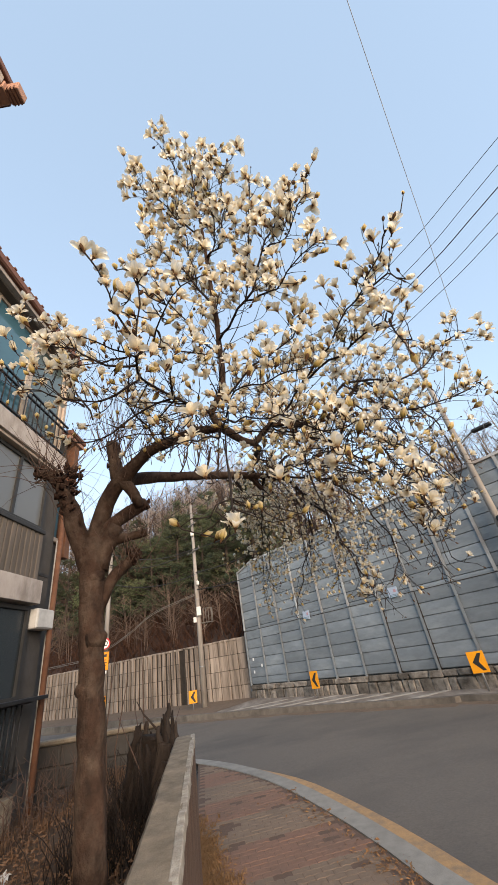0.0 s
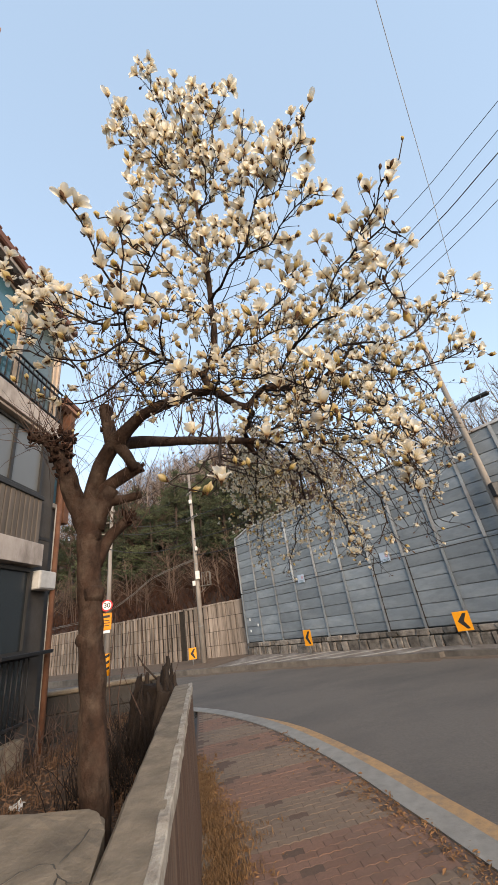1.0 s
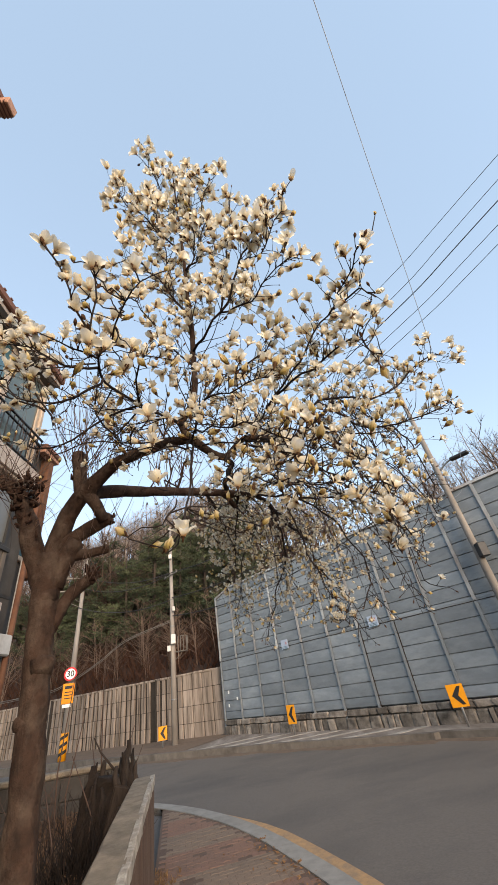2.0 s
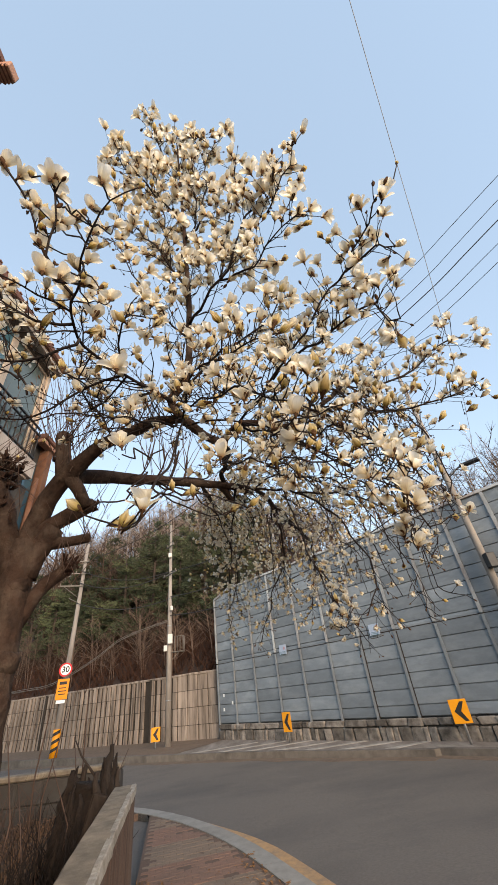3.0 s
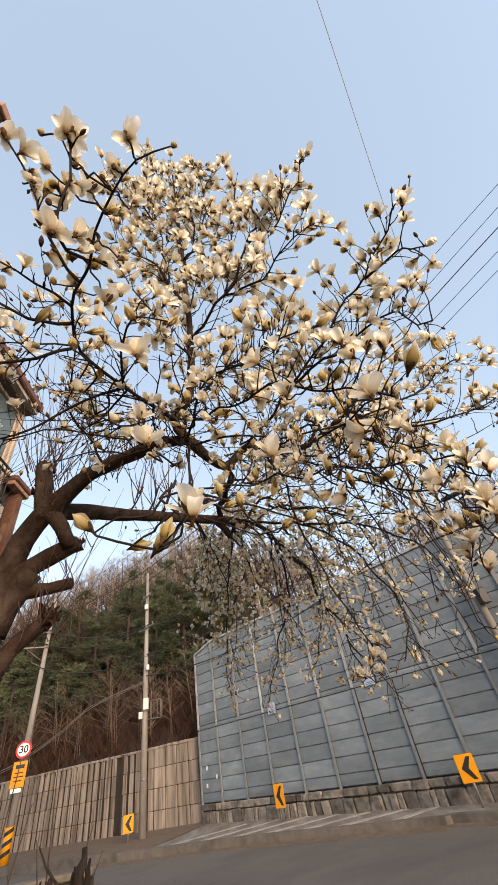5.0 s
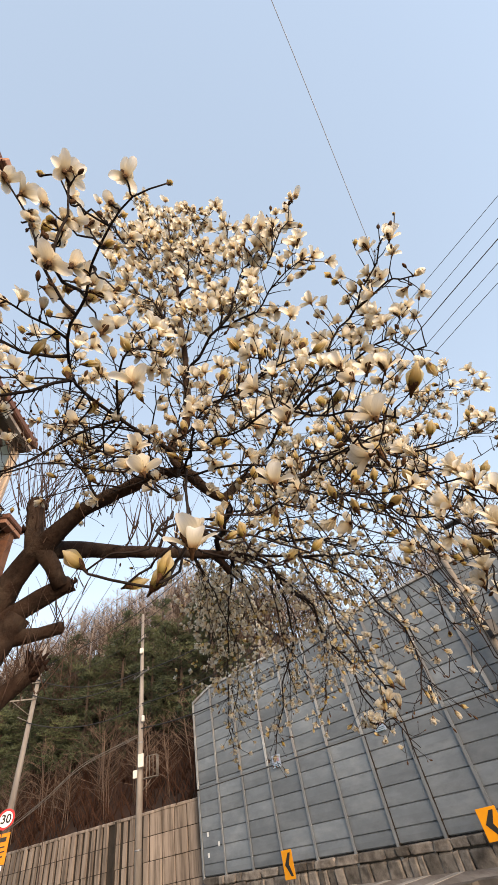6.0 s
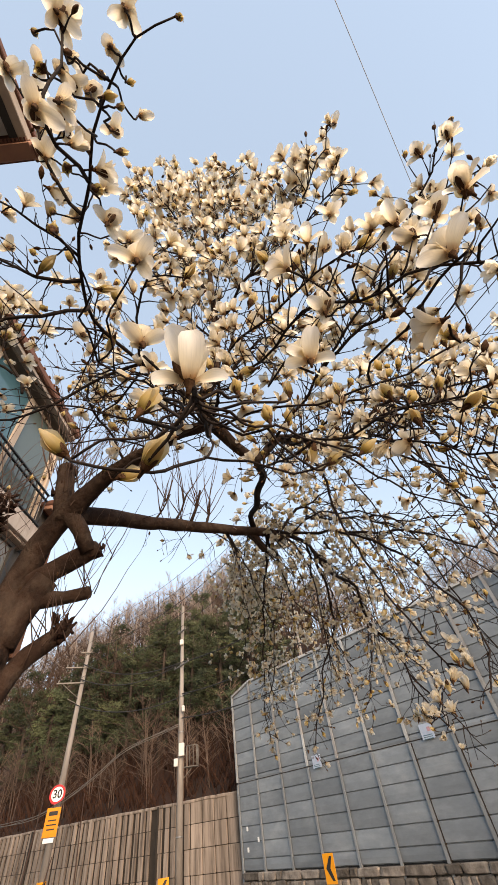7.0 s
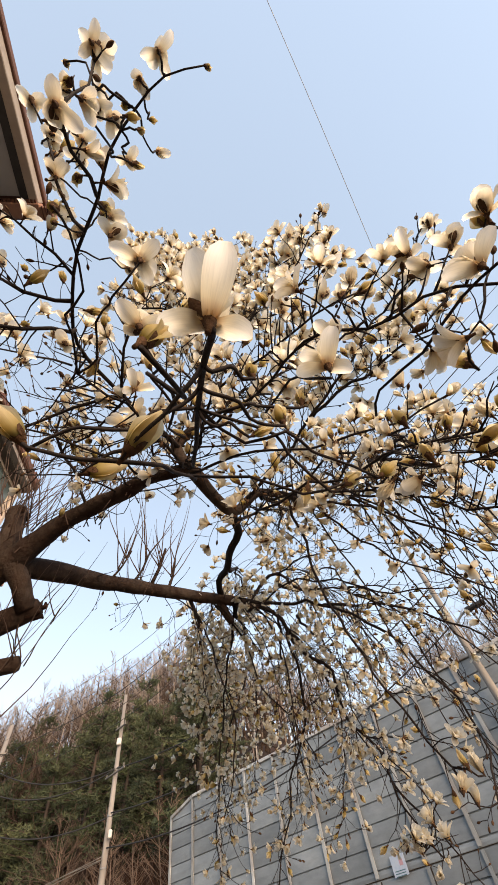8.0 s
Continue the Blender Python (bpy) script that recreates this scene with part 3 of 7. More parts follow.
for i in range(len(posts) - 1):
    w = posts[i + 1] - posts[i]
    for r, (z0, row) in enumerate(ROWS):
        key = (round(w, 2), row)
        if key not in panel_mesh:
            # a shallow folded tray: flat face, stepped top and bottom edges
            bm = bmesh.new()
            prof = [(0.038, 0.0), (0.034, 0.012), (0.0, 0.022), (-0.006, row * 0.5), (0.0, row - 0.014), (0.02, row - 0.006), (0.038, row)]
            ends = [[bm.verts.new((x, y, z)) for y, z in prof] for x in (0.0, w)]
            for k in range(len(prof) - 1):
                bm.faces.new((ends[0][k], ends[1][k], ends[1][k + 1], ends[0][k + 1]))
            me = bpy.data.meshes.new("panel")
            bmesh.ops.recalc_face_normals(bm, faces=bm.faces)
            bm.to_mesh(me)
            bm.free()
            me.materials.append(PANEL)
            panel_mesh[key] = me
        if r == len(ROWS) - 1 and i == 0:
            part("panel", plate([(posts[0], FOOT + z0 + 0.01), (posts[1], FOOT + z0 + 0.01), (posts[1], B_TOP), (posts[0], B_TOP - 0.32)], 0.03), PANEL, barrier)
            continue
        share("panel", panel_mesh[key], barrier, Matrix.Translation((posts[i], rng.uniform(-0.004, 0.004), FOOT + z0)))


def post_mesh(name, half, z0, z1, material):
    """An H-section post."""
    bm = bmesh.new()
    for (x0, y0, x1, y1) in ((-half, -0.055, half, -0.043), (-0.006, -0.043, 0.006, 0.09), (-half, 0.09, half, 0.10)):
        box(x0, y0, z0, x1, y1, z1, bm)
    me = bpy.data.meshes.new(name)
    bm.to_mesh(me)
    bm.free()
    me.materials.append(material)
    return me


post_low = post_mesh("post", 0.042, 0.3, MID - 0.02, POST_DULL)
post_high = post_mesh("post", 0.05, MID + 0.03, B_TOP + 0.02, POST)
post_end = post_mesh("post", 0.05, MID + 0.03, B_TOP - 0.31, POST)
slit_me = bpy.data.meshes.new("gap")
bm = box(0.043, -0.0115, FOOT, 0.068, 0.03, MID - 0.03)
bm.to_mesh(slit_me)
bm.free()
slit_me.materials.append(RET_JOINT)
for k, s in enumerate(posts):
    share("post", post_low, barrier, Matrix.Translation((s, 0, 0)))
    share("post", post_end if s < 0 else post_high, barrier, Matrix.Translation((s, 0, 0)))
    if k in (6, 7, 10):
        share("gap", slit_me, barrier, Matrix.Translation((s, 0, 0)), "dark gap beside a post")
part("backing", box(-0.1, 0.055, FOOT + 5.098, 1.15, 0.075, FOOT + 5.098 + 0.1, box(1.15, 0.055, 0.3, B_LEN, 0.075, B_TOP, box(-0.1, 0.055, 0.3, 1.1, 0.075, FOOT + 5.098))), DARK_STEEL, barrier)
part("top_rail", plate([(-0.12, B_TOP - 0.32), (1.15, B_TOP), (1.15, B_TOP + 0.09), (-0.12, B_TOP - 0.23)], 0.16, m=Matrix.Translation((0, -0.06, 0))), POST, barrier, "pale flashing along the top")
part("top_rail", box(1.15, -0.07, B_TOP, B_LEN, 0.12, B_TOP + 0.09, bevel=0.01), POST, barrier, "pale flashing along the top")
part("mid_rail", box(-0.1, -0.012, MID - 0.008, B_LEN, -0.007, MID + 0.008), RET_JOINT, barrier, "dark joint between panel tiers")
part("mid_rail", box(-0.1, -0.020, MID + 0.011, B_LEN, -0.008, MID + 0.022), POST_DULL, barrier)
# stone footing
footing = thing("wall_footing", B_FRAME, "stained squared stones in a low footing wall", "stone wall", kind="structure")
part("core", box(-0.1, -0.02, -0.35, B_LEN, 0.5, FOOT - 0.03), MORTAR, footing)
rng = random.Random(11)
stone_me = []
for k in range(6):
    bm = box(-0.5, -0.5, -0.5, 0.5, 0.5, 0.5, bevel=0.11)
    for v in bm.verts:
        v.co += noise.noise_vector(v.co * 2 + Vector((k * 5, 0, 0))) * 0.13
    me = bpy.data.meshes.new("stone")
    bm.to_mesh(me)
    bm.free()
    me.materials.append(STONE)
    stone_me.append(me)
for z0, z1, sizes in ((0.10, 0.50, (0.16, 0.22, 0.28, 0.36, 0.46, 0.55)), (0.51, 0.70, (0.3, 0.45, 0.6, 0.8))):
    s = -0.1
    while s < 19:
        w = rng.choice(sizes) * rng.uniform(0.85, 1.15)
        share("stone", rng.choice(stone_me), footing, Matrix.Translation((s + w / 2, -0.03 + rng.uniform(-0.035, 0.03), (z0 + z1) / 2)) @ Matrix.Diagonal((w - rng.uniform(0.015, 0.04), 0.16, (z1 - z0) * rng.uniform(0.88, 1.0), 1)))
        s += w
for s, z, c in ((4.45, 3.08, POSTER), (8.85, 3.13, POSTER)):
    n = thing("notice", B_FRAME @ Matrix.Translation((s, -0.065, z)), "faded pale blue notice on a steel barrier", "notice")
    part("sheet", box(-0.20, -0.006, -0.17, 0.20, 0.0, 0.17), c, n)
    part("picture", box(0.03, -0.010, -0.01, 0.13, -0.007, 0.09), FADED_RED, n, "faded red mark")
    for k in range(3):
        part("line", box(-0.15, -0.010, -0.09 - 0.04 * k, 0.14, -0.007, -0.075 - 0.04 * k), GLASS_BLUE, n)
for s, z in ((0.30, 1.74), (0.27, 1.22), (0.9, 1.45)):
    n = thing("sticker", B_FRAME @ Matrix.Translation((s, -0.02, z)), "small white sticker on a steel barrier panel", "sticker")
    part("sheet", box(-0.05, -0.004, -0.06, 0.05, 0.0, 0.06), SIGN_WHITE, n)

# ---- precast retaining wall under the hill ----
R_FRAME = along((-2.0, 21.05), (-0.886, 0.464))     # local y points to the road
R_LEN, R_TOP = 34.0, 2.79
ret = thing("wall_retaining", R_FRAME, "streaked pale precast concrete retaining wall in panels", "retaining wall", kind="structure")
part("core", box(0, -0.5, -0.35, R_LEN, -0.06, R_TOP - 0.04), RET_JOINT, ret)
bm = box(-0.5, -0.5, -0.5, 0.5, 0.5, 0.5, bevel=0.03)
ret_me = bpy.data.meshes.new("panel")
bm.to_mesh(ret_me)
bm.free()
ret_me.materials.append(RET)
rng = random.Random(8)
s = 0.0
while s < 20.5:
    # plain slabs beside the barrier, narrow ribbed ones past the pole
    w, gap = (0.62, 0.05) if s < 2.3 else (0.365, rng.uniform(0.11, 0.20))
    for r in range(4):
        z0, z1 = 0.05 + r * 0.685, 0.05 + (r + 1) * 0.685
        share("panel", ret_me, ret, Matrix.Translation((s + w / 2, -0.05 + rng.uniform(-0.02, 0.025), (z0 + z1) / 2)) @ Matrix.Diagonal((w - gap, 0.12, z1 - z0 - 0.018, 1)))
    s += w + (0.3 if 3.9 < s < 4.2 else 0.0)
heap = Heap()
while s < R_LEN:
    for r in range(4):
        z0, z1 = 0.05 + r * 0.685, 0.05 + (r + 1) * 0.685
        x0, x1 = s + 0.055, s + 0.42
        c = [Vector((x, y, z)) for x in (x0, x1) for y in (-0.11, 0.01) for z in (z0 + 0.015, z1 - 0.015)]
        heap.add(c, [(0, 1, 3, 2), (4, 6, 7, 5), (0, 4, 5, 1), (2, 3, 7, 6), (1, 5, 7, 3), (0, 2, 6, 4)])
    s += 0.47
mesh_object("panel_rest", heap.V, heap.F, RET, ret, kind="stuff", smooth=False)
part("cap", rough_box(-0.02, -0.5, R_TOP - 0.05, R_LEN, 0.03, R_TOP + 0.05, 90, 0.02, 5), RET, ret, "rough mortar cap")
for s0, w in ((4.19, 0.11), (12.6, 0.15)):
    part("drain_channel", box(s0, -0.04, -0.1, s0 + w, 0.05, R_TOP + 0.02, bevel=0.01), RET_JOINT, ret, "dark stained drain channel")

# ---- hill with woods ----
def hill_z(x, y):
    """Height of the slope behind the walls: d is the distance behind the retaining line."""
    p = Vector((x + 2.0, y - 21.05))
    dr = p.x * 0.464 + p.y * 0.886
    db = p.x * 0.726 + p.y * 0.688
    d = min(dr, db + 1.5) if x > -2 else dr
    if d < 0:
        return -0.4
    h = 2.5 + 0.70 * d if d > 0.4 else 2.5
    top = 20.5 + 3.0 * noise.noise((x * 0.05, y * 0.02, 1)) - max(0.0, x) * 0.22
    if x > 0:
        h = min(h, 1.5 + (0.68 - 0.022 * min(x, 12) + 0.02 * min(10.0, max(0.0, x - 14))) * d)
    return min(h, top + 0.04 * d) + 0.35 * noise.noise((x * 0.35, y * 0.35, 4))


bm = bmesh.new()
bmesh.ops.create_grid(bm, x_segments=90, y_segments=70, size=1)
for v in bm.verts:
    u, w = v.co.x, (v.co.y + 1) / 2
    s = -30 + (u + 1) * 0.5 * 95
    d = 0.1 + 60 * w * w
    # lines fan out from the retaining wall and the barrier
    if s >= 0:
        base, n = Vector((-2.0 - 0.886 * s, 21.05 + 0.464 * s)), Vector((0.464, 0.886))
    else:
        base, n = Vector((-2.0 - 0.688 * s, 21.05 + 0.726 * s)), Vector((0.726, 0.688))
        base += n * 0.8
    p = base + n * d
    v.co = (p.x, p.y, hill_z(p.x, p.y))
tagged(part("hill", bm, HILL, smooth=True), "steep brown hillside covered with leaf litter", "hill", kind="structure")


def bare_tree(heap, x, y, z, h, rng, spread=0.35, n=9, r=None, sub=3):
    """One leafless tree into a heap: a leaning trunk, limbs and twigs."""
    r = r or 0.011 * h
    lean = Vector((rng.uniform(-0.12, 0.12), rng.uniform(-0.12, 0.12), 1))
    top = Vector((x, y, z)) + lean * h
    pts = [Vector((x, y, z - 0.3)).lerp(top, t) + Vector((rng.uniform(-1, 1), rng.uniform(-1, 1), 0)) * 0.03 * h * t for t in (0, 0.3, 0.6, 0.85, 1)]
    heap.tube(pts, [r, r * 0.8, r * 0.55, r * 0.3, r * 0.1], 5)
    for k in range(n):
        t = rng.uniform(0.25, 0.95)
        b = pts[0].lerp(pts[-1], t)
        a = rng.uniform(0, 2 * math.pi)
        L = h * spread * (1.15 - t) * rng.uniform(0.7, 1.3)
        d = Vector((math.cos(a), math.sin(a), rng.uniform(0.25, 1.2))).normalized()
        e = b + d * L
        m = b.lerp(e, 0.5) + Vector((rng.uniform(-1, 1), rng.uniform(-1, 1), 0.3)) * 0.08 * L
        heap.tube([b, m, e], [r * 0.38 * (1.1 - t * 0.6), r * 0.25, r * 0.07], 4)
        for q in range(sub):
            c = m.lerp(e, rng.random())
            dd = (d + Vector((rng.uniform(-1, 1), rng.uniform(-1, 1), rng.uniform(-0.2, 1))) * 0.8).normalized()
            heap.tube([c, c + dd * L * rng.uniform(0.25, 0.5)], [r * 0.14, r * 0.04], 3)


def on_hill(s, d):
    if s >= 0:
        p = Vector((-2.0 - 0.886 * s, 21.05 + 0.464 * s)) + Vector((0.464, 0.886)) * d
    else:
        p = Vector((-2.0 - 0.688 * s, 21.05 + 0.726 * s)) + Vector((0.726, 0.688)) * (d + 0.8)
    return p.x, p.y


rng = random.Random(21)
for nm, material, count, dr, hr, label in (
        ("bare_woods", BARE, 520, (3.5, 34), (4.5, 8), "leafless brown deciduous wood on a hillside"),
        ("bare_woods", BARE_PALE, 420, (12, 42), (5, 9.5), "pale leafless trees along a hill crest")):
    heap = Heap()
    for k in range(count):
        s, d = rng.uniform(-18, 56), rng.uniform(*dr)
        x, y = on_hill(s, d)
        bare_tree(heap, x, y, hill_z(x, y), rng.uniform(*hr) * (0.7 if s < -1 else 1.12 if s > 11 else 1.0), rng, 0.40, 17, None, 5)
    tagged(mesh_object(nm, heap.V, heap.F, material, None, label, "stuff"), category="woods")
heap = Heap()
for k in range(900):
    s, d = rng.uniform(-4, 24), abs(rng.gauss(0, 1)) * 2.6 + 0.15
    x, y = on_hill(s, d)
    z = hill_z(x, y)
    for q in range(4):
        a = rng.uniform(0, 6.28)
        L = rng.uniform(0.3, 1.5)
        e = Vector((x, y, z)) + Vector((math.cos(a) * 0.7, math.sin(a) * 0.7, 1)) * L
        heap.tube([Vector((x, y, z - 0.1)), Vector((x, y, z)).lerp(e, 0.5) + Vector((rng.uniform(-.1, .1), rng.uniform(-.1, .1), 0)), e], [0.014, 0.010, 0.003], 3)
tagged(mesh_object("brushwood", heap.V, heap.F, REDBRUSH, None, "russet leafless brush above a retaining wall", "stuff"), category="brushwood")


def pine(rng, h):
    """Trunk, whorled limbs and needle clumps; returns trunk arrays and needle arrays."""
    wood, leaf = Heap(), Heap()
    wood.tube([Vector((0, 0, -0.5)), Vector((0.1, 0, h * 0.5)), Vector((0, 0.1, h))], [0.16, 0.11, 0.03], 7)
    for k in range(46):
        t = rng.uniform(0.12, 0.98)
        a = rng.uniform(0, 6.28)
        L = h * 0.36 * (1.08 - t) * rng.uniform(0.7, 1.2) + 0.3
        b = Vector((0.05, 0.05, h * t))
        d = Vector((math.cos(a), math.sin(a), rng.uniform(-0.05, 0.35)))
        e = b + d * L
        wood.tube([b, e], [0.035, 0.012], 4)
        for q in range(int(7 + L * 7)):
            c = b.lerp(e, rng.uniform(0.25, 1.05)) + Vector((rng.uniform(-1, 1), rng.uniform(-1, 1), rng.uniform(-0.5, 0.8))) * 0.26
            for w in range(9):
                u = Vector((rng.uniform(-1, 1), rng.uniform(-1, 1), rng.uniform(-0.4, 1))).normalized()
                v = u.cross(Vector((rng.uniform(-1, 1), rng.uniform(-1, 1), rng.uniform(-1, 1)))).normalized()
                l, wd = rng.uniform(0.16, 0.34), 0.022
                leaf.add([c - v * wd, c + v * wd, c + u * l], [(0, 1, 2)])
    return wood, leaf


rng = random.Random(5)
proto = []
for k in range(3):
    h = (8.0, 7.0, 6.0)[k]
    wood, leaf = pine(rng, h)
    t = thing("pine_tree", Matrix.Translation((0, 0, -60 - 10 * k)), "dark green pine tree on a brown hillside", "tree", "pines on the hillside")
    mesh_object("trunk", wood.V, wood.F, OLDWOOD, t)
    mesh_object("crown", leaf.V, leaf.F, NEEDLE, t, smooth=False)
    proto.append(t)
spots = [(0.6, 3.2), (2.6, 3.0), (5.0, 3.4), (7.0, 2.8), (9.9, 3.0), (13.2, 3.2), (1.6, 4.8), (6.2, 4.4), (11.4, 4.6), (15.4, 4.2), (17.6, 4.6), (20, 5), (1.5, 7), (3.2, 5.5), (6.0, 6.2), (7.6, 8.0), (9.2, 6.6), (12.6, 7.2), (16.5, 7.5), (10.8, 6.2), (14.2, 5.6), (12.0, 9.0), (16.0, 5.8), (18.6, 7.0), (20.5, 3.0), (23.0, 3.4), (17.0, 2.6)]
for k, (s, d) in enumerate(spots):
    x, y = on_hill(s, d)
    m = Matrix.Translation((x, y, hill_z(x, y) - 0.2)) @ Matrix.Rotation(k * 1.9, 4, "Z")
    if k < 3:
        proto[k].matrix_basis = m
    else:
        copy_thing(proto[k % 3], m)


def shrub_tree(x, y, z, h, seed, label, material=None):
    heap = Heap()
    r2 = random.Random(seed)
    t = thing("bare_tree", Matrix.Translation((x, y, z)), label, "tree", "leafless trees by the retaining wall")
    for q in range(3):
        bare_tree(heap, r2.uniform(-.15, .15), r2.uniform(-.15, .15), 0, h * r2.uniform(0.75, 1.0), r2, 0.42, 20, 0.0085 * h, 6)
    mesh_object("crown", heap.V, heap.F, material or BARE, t)


for s, d, h, sd in ((3.3, 0.7, 4.6, 1), (8.3, 0.9, 3.6, 2), (9.6, 1.2, 3.2, 3), (1.2, 1.6, 4.2, 4), (11.8, 0.8, 4.0, 6), (14.2, 1.0, 3.8, 7), (2.2, 1.0, 3.4, 8), (4.4, 1.3, 4.0, 9), (5.6, 0.8, 3.2, 10), (6.7, 1.4, 4.4, 11), (10.7, 1.6, 4.2, 12), (12.9, 1.4, 3.6, 13), (7.5, 2.2, 5.0, 14), (16.2, 0.9, 4.4, 15), (17.8, 1.1, 4.0, 16), (19.4, 0.8, 4.6, 17)):
    x, y = on_hill(s, d)
    shrub_tree(x, y, hill_z(x, y) - 0.1, h, sd, "slender leafless tree with russet twigs on a bank", RUSSET)
for x, y, h, sd in ((24.5, 28, 17, 31), (29, 24, 16, 32), (33, 30, 18, 33)):
    shrub_tree(x, y, 3.0, h, sd, "tall leafless tree beyond the steel barrier", BARE)
tagged(part("ground_bank", box(19, 18, -0.42, 60, 60, 3.2, bevel=0.5), HILL), "raised bank behind the steel barrier", "bank", kind="structure")

# ---- poles, signs and wires ----
def pole(name, x, y, h, r0, r1, label, category="utility pole"):
    t = thing(name, Matrix.Translation((x, y, -0.1)), label, category)
    part("shaft", tube([(0, 0, -0.3), (0, 0, h * 0.5), (0, 0, h)], [r0, (r0 + r1) / 2, r1], 16), POLE_CONC, t)
    return t


def crossarm(t, z, half, turn, n=3, shift=0.0):
    m = pose(0, -0.14, z, 0, 0, turn) @ Matrix.Translation((shift, 0, 0))
    part("crossarm", box(-half, -0.03, -0.03, half, 0.03, 0.03, m=m, bevel=0.006), ARM, t, "grey steel crossarm")
    for k in range(n):
        x = -half + 0.08 + k * (2 * half - 0.16) / (n - 1)
        bm = bmesh.new()
        for q, (r, zz) in enumerate(((0.03, 0.05), (0.04, 0.09), (0.03, 0.13))):
            tube([m @ Vector((x, 0, zz - 0.02)), m @ Vector((x, 0, zz + 0.02))], [r, r * 0.8], 10, bm)
        part("insulator", bm, ARM, t, "pale porcelain insulator")


up = pole("utility_pole", -4.25, 20.4, 10.4, 0.15, 0.066, "grey concrete utility pole beside the retaining wall")
crossarm(up, 7.55, 0.72, -50, 3)
crossarm(up, 9.1, 0.4, -50, 2)
part("lamp_head", box(-0.09, -0.22, 8.45, 0.09, -0.06, 8.7, bevel=0.03), BOXWHITE, up, "white box near the pole top")
part("meter_box", box(-0.02, -0.32, 4.2, 0.20, -0.16, 4.62, bevel=0.015), BOXWHITE, up, "dull white equipment box")
part("switch_box", box(-0.22, -0.28, 3.9, -0.06, -0.15, 4.15, bevel=0.015), BOXWHITE, up)
part("camera_box", box(0.08, -0.3, 5.7, 0.2, -0.16, 5.92, bevel=0.02), BOXWHITE, up)
platform = part("platform", box(0.15, -0.25, 3.83, 0.72, 0.15, 3.855), ARM, up, "small railed steel platform")
for (a, b) in (((0.3, -0.25, 4.5), (0.72, -0.25, 4.5)), ((0.72, -0.25, 4.5), (0.72, 0.15, 4.5)), ((0.0, 0, 3.4), (0.5, -0.05, 3.83)),
               *(((x, -0.25, 3.85), (x, -0.25, 4.5)) for x in (0.3, 0.44, 0.58, 0.72)), ((0.72, 0.15, 3.85), (0.72, 0.15, 4.5)), ((0.72, -0.05, 3.85), (0.72, -0.05, 4.5))):
    part("rail", rod(a, b, 0.014, sides=6), ARM, platform)
for z in (1.9, 5.0, 6.3):
    part("band", tube([(0, 0, z), (0, 0, z + 0.05)], [0.152 - 0.008 * z, 0.152 - 0.008 * z], 16), STEEL, up)

sp = pole("sign_pole", -9.95, 21.9, 10.4, 0.15, 0.085, "pale leaning concrete pole carrying road signs")
sp.matrix_basis = pose(-9.95, 21.9, -0.1, 0, 1.2, 0)
crossarm(sp, 8.6, 0.55, 20, 3, -0.35)
crossarm(sp, 7.9, 0.65, 20, 3, -0.5)
crossarm(sp, 9.3, 0.3, 20, 2)
part("brace", rod((-0.85, -0.44, 7.9), (-0.02, -0.1, 7.25), 0.016, sides=6), ARM, sp)
part("bracket", rod((0, -0.1, 7.0), (-0.5, -0.25, 7.25), 0.018, sides=8), ARM, sp)
F_SIGN = Matrix.Translation((0.0, -0.2, 0.0)) @ pose(0, 0, 0, 0, 0, 18)


def disc(r, z, t, y=0.0, n=32):
    return plate([(r * math.cos(2 * math.pi * k / n), z + r * math.sin(2 * math.pi * k / n)) for k in range(n)], t, m=F_SIGN @ Matrix.Translation((0, y, 0)))


limit = thing("speed_sign", sp.matrix_basis.copy(), "round white 30 sign with a red rim on a pole", "road sign")
part("rim", disc(0.31, 3.78, 0.02), SIGN_RED, limit, "red rim")
part("face", disc(0.235, 3.78, 0.004, -0.005), SIGN_WHITE, limit, "white face")
part("bracket", box(-0.05, 0.0, 3.6, 0.05, 0.2, 3.66, m=F_SIGN), STEEL, limit)
txt = bpy.data.curves.new("digits", "FONT")
txt.body, txt.align_x, txt.align_y, txt.size, txt.extrude = "30", "CENTER", "CENTER", 0.37, 0.002
txt.offset = 0.008
txt_ob = new("digits", txt)
txt_me = bpy.data.meshes.new_from_object(txt_ob)
bpy.data.objects.remove(txt_ob)
txt_me.materials.append(SIGN_BLACK)
share("digits", txt_me, limit, F_SIGN @ Matrix.Translation((0, -0.0105, 3.78)) @ pose(0, 0, 0, 90, 0, 0), "black digits")
plate2 = thing("warning_plate", sp.matrix_basis.copy(), "orange plate with dark lettering below a speed sign", "road sign")
part("plate", box(-0.27, 0, 2.52, 0.27, 0.02, 3.38, m=F_SIGN, bevel=0.004), SIGN_ORANGE, plate2)
part("symbol", box(-0.17, -0.006, 3.14, 0.17, -0.001, 3.27, m=F_SIGN), SIGN_BLACK, plate2)
for k, w in enumerate((0.16, 0.19, 0.15)):
    part("text_bar", box(-w, -0.006, 2.98 - k * 0.13, w, -0.001, 3.02 - k * 0.13, m=F_SIGN), SIGN_BLACK, plate2)
part("under_plate", box(-0.2, 0, 2.36, 0.2, 0.02, 2.50, m=F_SIGN, bevel=0.004), SIGN_WHITE, plate2, "small white plate")
band = thing("hazard_sleeve", sp.matrix_basis.copy(), "yellow and black striped sleeve on a pole", "sleeve")
part("sleeve", tube([(0, 0, 0.3), (0, 0, 1.35)], [0.178, 0.174], 16), SIGN_YELLOW, band)
